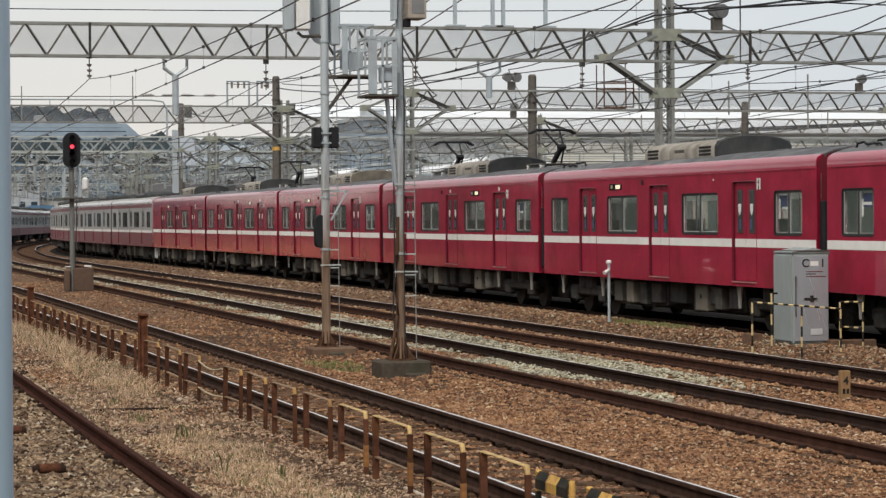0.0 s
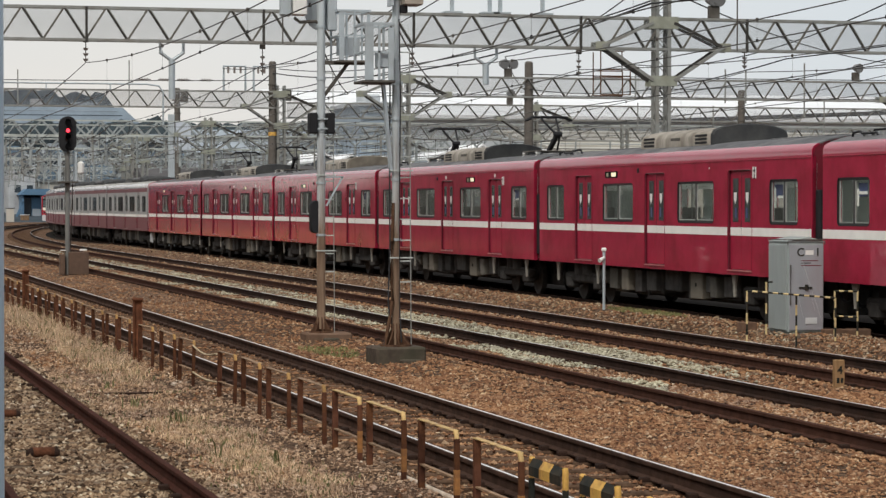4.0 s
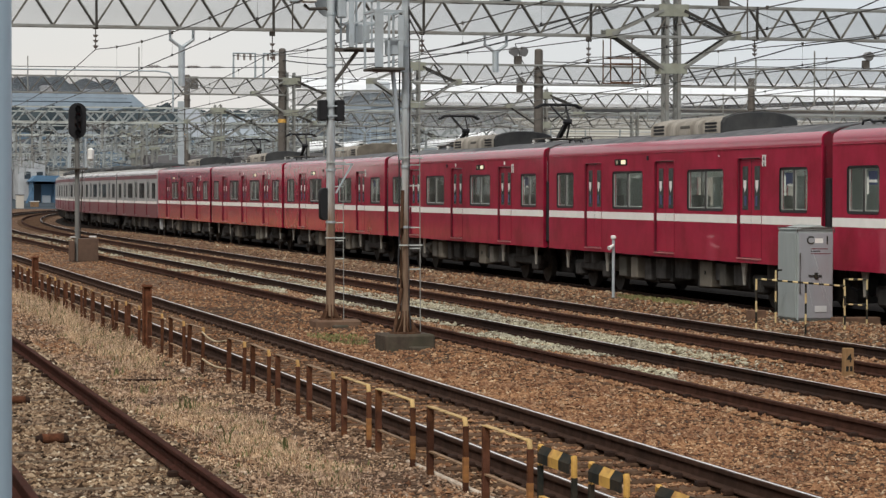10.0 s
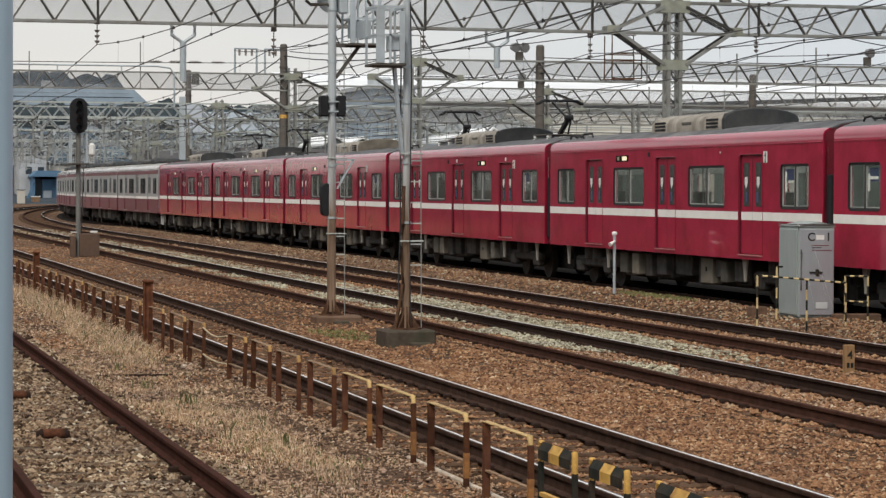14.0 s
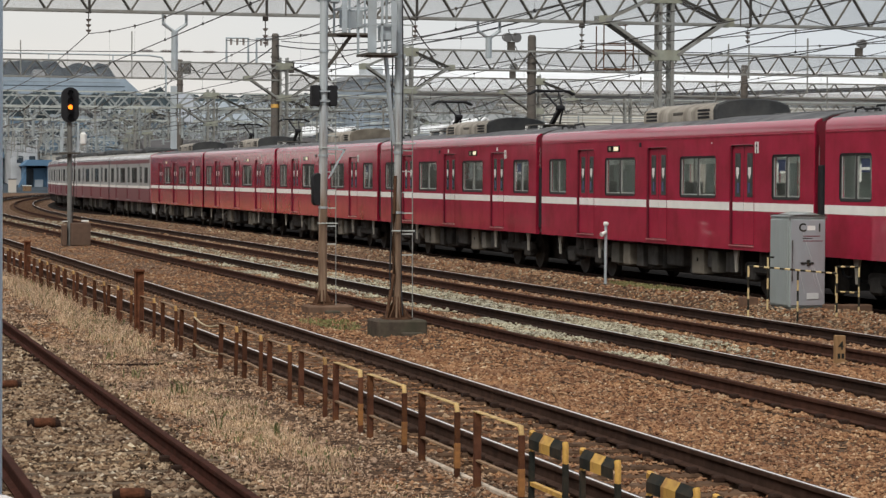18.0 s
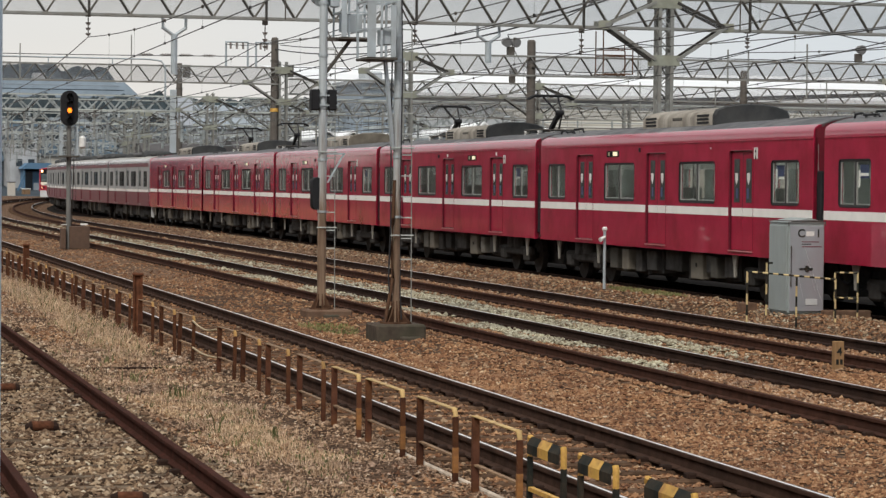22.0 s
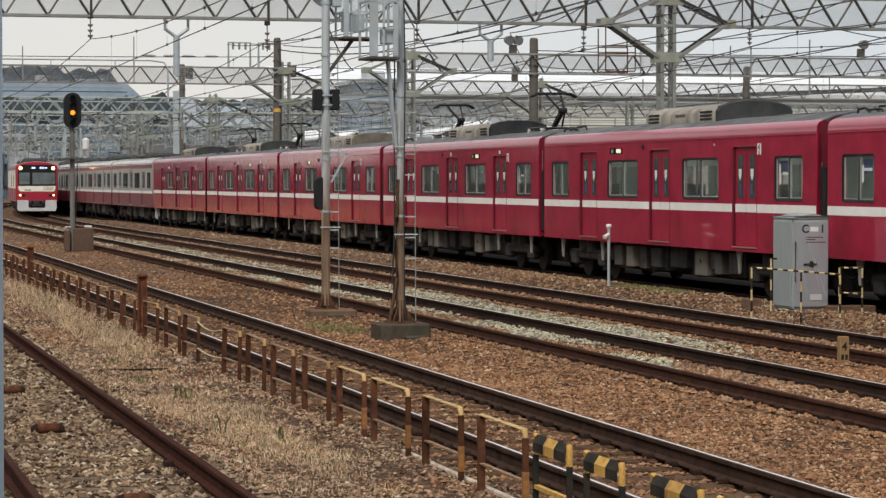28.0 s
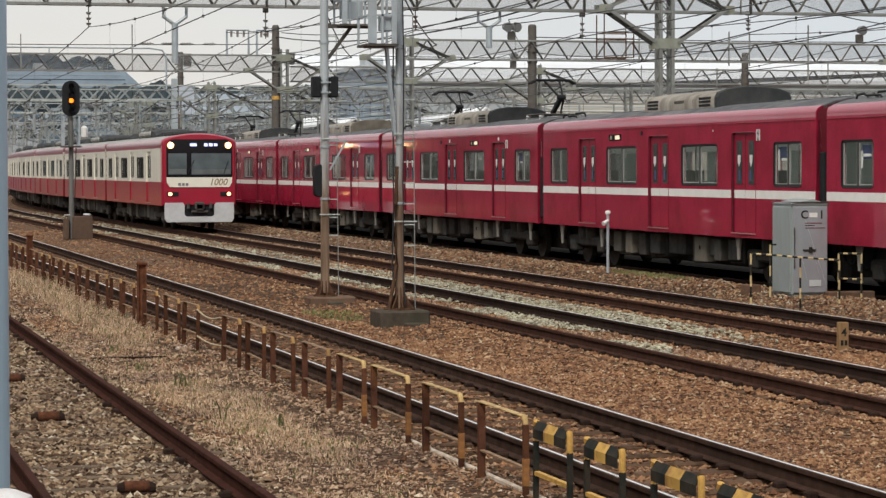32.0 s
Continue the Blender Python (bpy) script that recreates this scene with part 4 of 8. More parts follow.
            part("gasket", Geo().path([(-1.394, yy, zz) for yy, zz in gk + gk[:1]], 0.013, 5), BLACK, win, "black rubber gasket")
            part("far_mullion", Geo().box(1.375, 1.387, c - 0.04, c + 0.04, 1.91, 2.75).box(1.375, 1.387, c - w - 0.35, c + w + 0.35, 2.17, 2.20), ALU, win)
        pn = part("far_pane", Geo().box(1.388, 1.392, c - w - 0.35, c + w + 0.35, 1.91, 2.75), PANE if detail else TINTED, car)
        pn.visible_shadow = False
    if detail:
        part("notice", Geo().box(-1.352, -1.349, -7.24, -6.84, 2.42, 2.66), STICKER_BLUE, car, "blue notice inside the end window")
        part("notice", Geo().box(-1.3545, -1.3525, -6.90, -6.81, 2.22, 2.60), PALE, car, "white notice inside the end window")
        part("notice", Geo().box(-1.3545, -1.3525, -7.25, -6.98, 2.40, 2.45), PALE, car)
        part("luggage_rack", Geo().box(0.85, 1.25, -4.2, -0.9, 2.83, 2.86).box(0.85, 1.25, 0.9, 4.2, 2.83, 2.86), FRAME, car, "dark luggage rack")
        for y in (-6.0, -4.45, -0.75, 0.75, 4.45, 6.0):
            for sx in (-1, 1):
                part("draught_screen", Geo().box(min(sx * 0.85, sx * 1.27), max(sx * 0.85, sx * 1.27), y - 0.015, y + 0.015, 1.3, 2.22, 0.005), SCREEN, car, "dull panel beside the door")
            part("poster", Geo().box(-0.30, 0.30, y + 0.72, y + 0.726, 2.62, 2.98), PALE, car, "hanging paper advert")
        for y in (-4.2, -0.85, 0.85, 4.2, 2.0, -3.0):
            part("hanging_strap", Geo().bar((-0.62, y + 0.5, 3.0), (-0.62, y + 0.5, 2.62), 0.03, 0.012).tube((-0.62, y + 0.485, 2.56), (-0.62, y + 0.515, 2.56), 0.06, seg=10), PALE, car, "white hanging strap")
            part("grab_pole", Geo().tube((-0.85, y, 1.3), (-0.85, y, 3.05), 0.018, seg=8), ALU, car, "steel grab pole")
    if style == "red":
        part("rain_gutter", Geo().box(-1.412, -1.399, -LEN, LEN, 3.135, 3.155, 0.003), RED, car, "thin red rain gutter")
    # roof equipment
    if detail:
        arch = [(-0.86, 3.50), (0.86, 3.50), (0.86, 3.76), (0.80, 3.86), (0.60, 3.93), (0.3, 3.975), (0, 3.985), (-0.3, 3.975), (-0.60, 3.93), (-0.80, 3.86), (-0.86, 3.76)]
        flat = [(x, z - 0.055 if z > 3.6 else z) for x, z in arch]
        ac = part("air_conditioner", Geo().prism(flat, -1.95, 2.5), AC_BEIGE, car, "dusty beige roof air conditioner", True)
        small = [(x * 0.985, z - 0.012 if z > 3.6 else z) for x, z in arch]
        # The cover's dark colour takes in the shade on this end.
        part("end_cover", Geo().loft([[(x * 0.96, -2.05, z - 0.02) for x, z in small], [(x, -2.0, z) for x, z in small], [(x, -1.951, z) for x, z in small]]), HUMP, ac, "arched end cover, its dark grey taking in shade")
        for y in (-1.75, 1.6):
            for k in range(3):
                part("louvre", Geo().box(-0.868, -0.855, y, y + 0.7, 3.56 + k * 0.075, 3.605 + k * 0.075), BLACK, ac, "dark louvre slit")
        part("hatch", Geo().box(-0.868, -0.855, -0.1, 0.5, 3.66, 3.72, 0.004), GALV_DARK, ac)
        part("ac_base", Geo().box(-0.92, 0.92, -2.2, 2.75, 3.47, 3.52, 0.015), ROOF, ac)
        part("roof_mat", Geo().box(-0.55, 0.55, -8.2, -4.6, 3.545, 3.592, 0.01), ROOF, car)
        part("roof_mat", Geo().box(-0.55, 0.55, 3.4, 5.9, 3.545, 3.592, 0.01), ROOF, car)
        # Glowing strips assumed on the ceiling, added to brighten the interior.
        part("ceiling_lamp", Geo().box(-0.62, -0.5, -8.0, 8.0, 3.035, 3.049), LAMP_STRIP, car, "assumed ceiling strip added to brighten the car inside")
        part("ceiling_lamp", Geo().box(0.5, 0.62, -8.0, 8.0, 3.035, 3.049), LAMP_STRIP, car, "assumed ceiling strip added to brighten the car inside")
        for yc in (-5.45, 5.1) if panto else ():
            pantograph(car, yc)
        part("roof_pipe", Geo().path([(-1.0, 8.35, 3.47), (-1.0, 8.3, 3.56), (-1.0, 8.0, 3.58), (-1.0, 7.9, 3.54), (-1.0, 7.3, 3.54), (-1.0, 7.2, 3.47)], 0.022, 6)
             .path([(-0.9, 7.7, 3.5), (-0.9, 7.6, 3.60), (-0.9, 6.9, 3.60), (-0.9, 6.8, 3.5)], 0.024, 6), BLACK, car, "black roof cable pipes")
        for yy in (7.9, 7.5, 7.1):
            part("pipe_insulator", Geo().tube((-0.95, yy, 3.47), (-0.95, yy, 3.57), 0.05, 0.035, seg=8), LAMP_GREY, car)
    else:
        ac = part("air_conditioner", Geo().box(-0.8, 0.8, -1.4, 2.4, 3.57, 3.80, 0.08), ROOF_PALE if style == "cream" else ROOF, car, "dusty roof air conditioner")
        part("end_cover", Geo().loft([[(x, yy, z) for x, z in ((-0.82, 3.55), (0.82, 3.55), (0.8, zt - 0.1), (0.55, zt), (-0.55, zt), (-0.8, zt - 0.1))] for yy, zt in ((-2.9, 3.70), (-2.5, 3.84), (-1.41, 3.89))]), HUMP, ac, "dark sloping end cover")
        part("roof_box", Geo().loft([[(x, yy, z) for x, z in ((-0.7, 3.53), (0.7, 3.53), (0.6, zt), (-0.6, zt))] for yy, zt in ((3.6, 3.60), (4.2, 3.78), (5.8, 3.80), (6.6, 3.62))]), HUMP, car, "dark sloping roof cover")
        part("roof_box", Geo().box(-0.7, 0.7, -6.6, -4.2, 3.55, 3.74, 0.05), HUMP, car)
    # underfloor
    bogie(car, -6.0)
    bogie(car, 6.0)
    # Deep box added to hide bright ground beyond the car.
    part("centre_sill", Geo().box(-0.5, 0.5, -8.3, 8.3, 0.24, 0.96, 0.02), UNDER, car, "dark box added to block the view below the floor")
    rnd = random.Random(11 if style == "red" else 23)
    y = -4.2
    while y < 4.0:
        w = rnd.uniform(0.35, 1.25)
        d = rnd.uniform(0.5, 0.66)
        pale = rnd.random() < 0.4
        bx = part("equipment_box", Geo().box(-1.06 + rnd.uniform(-0.05, 0.1), -0.5, y, min(y + w, 4.2), FLOOR_Z + 0.03 - d, FLOOR_Z + 0.03, 0.025),
                  UNDER_PALE if pale else UNDER, car)
        if detail and w > 0.6:
            part("box_lid", Geo().box(-1.13, -1.0, y + 0.08, min(y + w, 4.2) - 0.08, FLOOR_Z - d + 0.1, FLOOR_Z - 0.06, 0.015), UNDER_PALE if pale else UNDER, bx)
        y += w + rnd.uniform(0.08, 0.3)
    if detail:
        bx = part("equipment_box", Geo().box(-1.18, -0.95, -2.35, -1.65, 0.32, 0.86, 0.02), UNDER_TAN, car, "tan equipment cover")
        part("latch", Geo().box(-1.195, -1.18, -2.03, -1.97, 0.58, 0.66, 0.004), BLACK, bx)
        part("equipment_box", Geo().box(-1.24, -1.0, -3.35, -3.0, 0.38, 0.82, 0.02), UNDER_PALE, car)
        part("equipment_box", Geo().box(-1.24, -1.0, 2.3, 2.75, 0.36, 0.84, 0.02), UNDER_TAN, car)
        part("air_tank", Geo().tube((-0.95, 4.3, 0.62), (-0.95, 4.95, 0.62), 0.17, seg=14), UNDER_PALE, car, "dusty air tank", True)
        part("cable_loop", Geo().path([(-0.8, -8.5, 0.9), (-0.8, -8.75, 0.55), (-0.8, -9.0, 0.5), (-0.8, -9.2, 0.55), (-0.8, -9.45, 0.9)], 0.03, 6), BLACK, car)
        part("cable_loop", Geo().path([(-0.5, -8.5, 0.85), (-0.5, -8.8, 0.45), (-0.5, -9.0, 0.42), (-0.5, -9.2, 0.45), (-0.5, -9.45, 0.85)], 0.035, 6), BLACK, car)
    if detail:
        for yy in (-7.6, -4.45, 4.45, 7.6):
            for side in (-1,):
                x = side * 1.25
                part("bracket", Geo().loft([[(x - 0.02, yy - 0.15, 0.9), (x + 0.02, yy - 0.15, 0.9), (x + 0.02, yy + 0.15, 0.9), (x - 0.02, yy + 0.15, 0.9)],
                                            [(x - 0.02, yy - 0.06, 0.68), (x + 0.02, yy - 0.06, 0.68), (x + 0.02, yy + 0.06, 0.68), (x - 0.02, yy + 0.06, 0.68)],
                                            [(x - 0.02, yy - 0.03, 0.45), (x + 0.02, yy - 0.03, 0.45), (x + 0.02, yy + 0.03, 0.45), (x - 0.02, yy + 0.03, 0.45)]]), BRACKET, car, "pale step bracket")
        d0 = -3.05 if panto else 2.55
        disp = part("side_display", Geo().box(-1.409, -1.401, d0, d0 + 0.9, 2.89, 3.03, 0.003), BLACK_GLOSS, car, "side destination display")
        part("display_bar", Geo().box(-1.4125, -1.4095, d0 + 0.11, d0 + 0.43, 2.915, 3.005), LED_WARM, disp, "lit white lettering strip")
        part("display_mark", Geo().box(-1.4125, -1.4095, d0 + 0.65, d0 + 0.79, 2.92, 3.0), DISPLAY_DIM, disp)
        num = part("number_sticker", Geo().box(-1.405, -1.401, -5.98, -5.78, 2.79, 3.01, 0.001), PALE, car, "white car number sticker")
        lettering("figure", "4", 0.17, BLACK, num, pose(-1.407, -5.88, 2.93, 90, 0, -90))
        part("pictogram", Geo().prism([(-0.03, -0.04), (0.04, -0.04), (0.02, 0.05), (-0.02, 0.05)], -0.001, 0.001), BLACK, num).matrix_basis = pose(-1.4065, -5.885, 2.82, 0, 0, 90)
        part("side_lamp", Geo().box(-1.43, -1.40, 1.05, 1.13, 2.98, 3.08, 0.01), BLACK, car)
        for yy, sz in ((0.05, 0.13), (-5.15, 0.13)) if panto else ((-3.4, 0.05),):
            part("small_plate", Geo().box(-1.405, -1.401, yy, yy + sz, 3.0, 3.0 + sz * 0.7), PALE, car, "small white plate above the door")
    # cab end
    if cab:
        build_cab(car, style, cab, lit)
    for y0 in (-9.0, 8.0):
        part("coupler", Geo().box(-0.14, 0.14, y0, y0 + 1, 0.72, 0.98, 0.03), UNDER, car)
    return car


def side_wall_frame(x0, x1, c, w):
    """A window frame with a centre mullion, as one ring-shaped mesh."""
    ys = [c - w, c - w + 0.045, c - 0.035, c + 0.035, c + w - 0.045, c + w]
    zs = [1.91, 1.95, 2.71, 2.75]
    g = Geo()
    g.v = [(x, y, z) for x in (x0, x1) for y in ys for z in zs]
    off = len(ys) * 4
    k = lambda i, j, l: l * off + i * 4 + j
    hole = lambda i, j: j == 1 and i in (1, 3)
    for i in range(5):
        for j in range(3):
            if hole(i, j):
                g.f += [(k(i, j, 0), k(i + 1, j, 0), k(i + 1, j, 1), k(i, j, 1)), (k(i, j + 1, 0), k(i + 1, j + 1, 0), k(i + 1, j + 1, 1), k(i, j + 1, 1)),
                        (k(i, j, 0), k(i, j + 1, 0), k(i, j + 1, 1), k(i, j, 1)), (k(i + 1, j, 0), k(i + 1, j + 1, 0), k(i + 1, j + 1, 1), k(i + 1, j, 1))]
            else:
                g.f += [(k(i, j, 0), k(i + 1, j, 0), k(i + 1, j + 1, 0), k(i, j + 1, 0)), (k(i, j, 1), k(i + 1, j, 1), k(i + 1, j + 1, 1), k(i, j + 1, 1))]
    return g


def lettering(name, text, size, material, parent, m, label="", slant=0.0):
    cu = bpy.data.curves.new(name, "FONT")
    cu.body, cu.size, cu.extrude, cu.align_x, cu.align_y = text, size, 0.001, "CENTER", "CENTER"
    cu.offset, cu.shear = size * 0.02, slant
    tmp = new(name, cu)
    me = bpy.data.meshes.new_from_object(tmp.evaluated_get(bpy.context.evaluated_depsgraph_get()))
    bpy.data.objects.remove(tmp)
    me.materials.clear()
    me.materials.append(material)
    ob = part(name, me, None, parent, label)
    ob.matrix_basis = m
    return ob


FLOORING = mat("grey_vinyl_floor", (0.25, 0.24, 0.22), 0.6, vary=0.1)
STICKER_BLUE = mat("blue_sticker", (0.045, 0.06, 0.14), 0.5, vary=0.1)
BRACKET = mat("dusty_pale_bracket", (0.34, 0.32, 0.28), 0.8, vary=0.2, stain=(0.15, 0.12, 0.1), stain_amt=0.5, stain_scale=6)
DISPLAY_DIM = mat("dim_display_figure", (0.30, 0.27, 0.18), 0.5, vary=0.1)
DULL_RED = mat("faded_red_film", (0.15, 0.026, 0.038), 0.4, vary=0.15, coat=0.12)
DIGIT = mat("tan_orange_figures", (0.34, 0.26, 0.17), 0.5, vary=0.15)
# Blotched grey that stands for what the door panes reflect.
DOOR_GLASS = mat("door_glass_reflection_grey", (0.085, 0.095, 0.09), 0.06, vary=0.35, scale=3, stain=(0.03, 0.035, 0.035), stain_amt=0.7, stain_scale=2.5)
SCREEN = mat("dull_grey_screen", (0.24, 0.24, 0.22), 0.6, vary=0.15)
PINK_SILL = mat("pale_pinkish_sill", (0.42, 0.17, 0.17), 0.5, vary=0.2, stain=(0.25, 0.06, 0.07), stain_amt=0.6)


def face_outline(w, z0, z1, r, n=6):
    """A rounded outline in x and z."""
    pts = []
    for cx, cz, a0 in ((w - r, z1 - r, 0), (-w + r, z1 - r, 90)):
        for i in range(n + 1):
            a = radians(a0 + 90 * i / n)
            pts.append((cx + r * math.cos(a), cz + r * math.sin(a)))
    pts += [(-w, z0), (w, z0)]
    return pts


def build_cab(car, style, e, lit=True):
    """The driver's end: a rounded red face with black windscreen band, cream band, lamps and white skirt."""
    arc = mirror_arc(ROOF_ARC)

    def ring(k, y, dz):
        return [(x * k, e * y, z + 0.012 - dz) for x, z in arc] + [(-1.402 * k, e * y, 0.95), (1.402 * k, e * y, 0.95)]
    secs = [ring(1.004, LEN - 0.15, 0), ring(1.004, LEN - 0.05, 0), ring(0.985, LEN + 0.06, 0.015), ring(0.95, LEN + 0.13, 0.05)]
    part("cab_front", Geo().loft(secs), RED2, car, "glossy red rounded cab front", True)
    y = LEN + 0.14
    f0, f1 = sorted((e * y, e * (y + 0.02)))
    scr = part("windscreen_surround", Geo().loft([[(x, f0, z) for x, z in face_outline(1.24, 1.970, 3.385, 0.28)], [(x, f1, z) for x, z in face_outline(1.24, 1.970, 3.385, 0.28)]]),
               BLACK_GLOSS, car, "black windscreen surround")
    g0, g1 = sorted((e * (y + 0.021), e * (y + 0.027)))
    # Glass grey includes reflected brightness; the lighter strip sits on its outer face.
    sw = mat("windscreen_glass", (0.10, 0.125, 0.135), 0.04, vary=0.3, scale=1.5, spec=0.5)
    strip_grey = mat("lower_screen_grey", (0.13, 0.145, 0.145), 0.5, vary=0.2, scale=3)
    part("windscreen_pane", Geo().box(-1.17, -0.48, g0, g1, 2.07, 2.86), sw, scr)
    part("windscreen_pane", Geo().box(-0.30, 1.19, g0, g1, 2.07, 2.86), sw, scr)
    q0, q1 = sorted((e * (y + 0.0275), e * (y + 0.030)))
    part("desk_edge", Geo().box(-1.15, -0.50, q0, q1, 2.105, 2.28).box(-0.28, 1.17, q0, q1, 2.105, 2.26), strip_grey, scr, "grey strip laid on the lower windscreen")
    part("wiper", Geo().bar((-0.45, e * (y + 0.04), 2.08), (-0.2, e * (y + 0.04), 2.62), 0.02, 0.02).bar((0.9, e * (y + 0.04), 2.05), (1.08, e * (y + 0.04), 2.58), 0.02, 0.02), BLACK, scr)
    part("route_display", Geo().box(-0.35, -0.10, g0, g1, 3.125, 3.235), LED_GLOW if lit else DISPLAY_DIM, scr, "route display")
    d = part("destination_display", Geo().box(0.18, 0.31, g0, g1, 3.12, 3.24).box(0.36, 0.50, g0, g1, 3.12, 3.24).box(0.55, 0.68, g0, g1, 3.13, 3.23), LED_GLOW if lit else DISPLAY_DIM, scr, "destination display")
    part("cream_band", Geo().loft([[(x, f0, z) for x, z in ((-1.24, 1.965), (1.24, 1.965), (1.22, 1.76), (1.12, 1.60), (-1.12, 1.60), (-1.22, 1.76))],
                                   [(x, f1, z) for x, z in ((-1.24, 1.965), (1.24, 1.965), (1.22, 1.76), (1.12, 1.60), (-1.12, 1.60), (-1.22, 1.76))]]), CREAM, car, "cream band under the windscreen")
    part("number_bars", Geo().box(-0.80, -0.70, g0, g1, 1.650, 1.750).box(-0.66, -0.56, g0, g1, 1.650, 1.750).box(-0.52, -0.42, g0, g1, 1.650, 1.750), LAMP_GREY, car, "small grey figures")
    if e < 0 and style == "cream":
        lettering("series_figures", "1000", 0.34, DIGIT, car, pose(0.70, -(y + 0.022), 1.775, 90, 0, 0), "tan series figures", 0.25)
    for x in (-1.08, 1.08):
        rim = part("headlight", Geo().tube((x, e * (y + 0.0), 3.160), (x, e * (y + 0.05), 3.160), 0.15, seg=16), FRAME, car, "lit round headlight", True)
        part("headlight_lens", Geo().tube((x, e * (y + 0.051), 3.160), (x, e * (y + 0.07), 3.160), 0.125, 0.115, seg=16), HEAD_GLOW if lit else LAMP_GREY, rim, "glowing lens" if lit else "unlit lens")
        part("bulb", Geo().tube((x, e * (y + 0.0705), 3.16), (x, e * (y + 0.075), 3.16), 0.055, seg=12), HOT_GLOW if lit else LAMP_GREY, rim)
        lo = part("lamp_recess", Geo().box(x * 0.93 - 0.22, x * 0.93 + 0.22, f0, f1, 1.260, 1.420, 0.008), BLACK, car, "dark lower lamp recess")
        lx = x * 0.93 + (0.10 if x > 0 else -0.10)
        part("lower_lens", Geo().tube((lx, e * (y + 0.021), 1.340), (lx, e * (y + 0.045), 1.340), 0.07, seg=14), HEAD_GLOW if lit else LAMP_GREY, lo)
    sk0, sk1 = sorted((e * (LEN - 0.02), e * (y - 0.005)))
    kx = 0.62 if style != "red" else 1.13
    outline = [(-1.30, 1.02), (-kx, 1.02), (-kx + 0.06, 0.92), (-kx + 0.06, 0.56), (-kx + 0.14, 0.50), (kx - 0.14, 0.50), (kx - 0.06, 0.56), (kx - 0.06, 0.92), (kx, 1.02),
               (1.30, 1.02), (1.30, 0.42), (1.22, 0.29), (-1.22, 0.29), (-1.30, 0.42)]
    if style == "red":
        outline = [(1.13, 1.02), (1.30, 1.02), (1.30, 0.36), (1.16, 0.30)]
        part("skirt", Geo().prism([(-x, z) for x, z in outline], sk0, sk1), PALE_GREY, car, "pale grey front skirt")
    part("skirt", Geo().prism(outline, sk0, sk1), PALE_GREY, car, "pale grey front skirt")
    k0, k1 = sorted((e * (y - 0.1), e * (y + 0.12)))
    part("front_coupler", Geo().box(-0.18, 0.18, k0, k1, 0.75, 1.05, 0.05).tube((-0.3, e * y, 0.68), (0.3, e * y, 0.68), 0.05, seg=8).tube((-0.42, e * (y + 0.02), 0.8), (-0.42, e * (y + 0.02), 1.0), 0.06, seg=8).tube((0.42, e * (y + 0.02), 0.8), (0.42, e * (y + 0.02), 1.0), 0.06, seg=8), UNDER, car)
    part("coupler_pocket", Geo().box(-0.55, 0.55, min(e * (LEN - 0.2), e * (y - 0.06)), max(e * (LEN - 0.2), e * (y - 0.06)), 0.5, 1.12), BLACK, car)


PALE_GREY = mat("pale_grey_skirt_paint", (0.55, 0.56, 0.57), 0.45, vary=0.06, stain=(0.4, 0.38, 0.36), stain_amt=0.4)

GAP = 43.18
parked, arriving, leaving = [], [], []


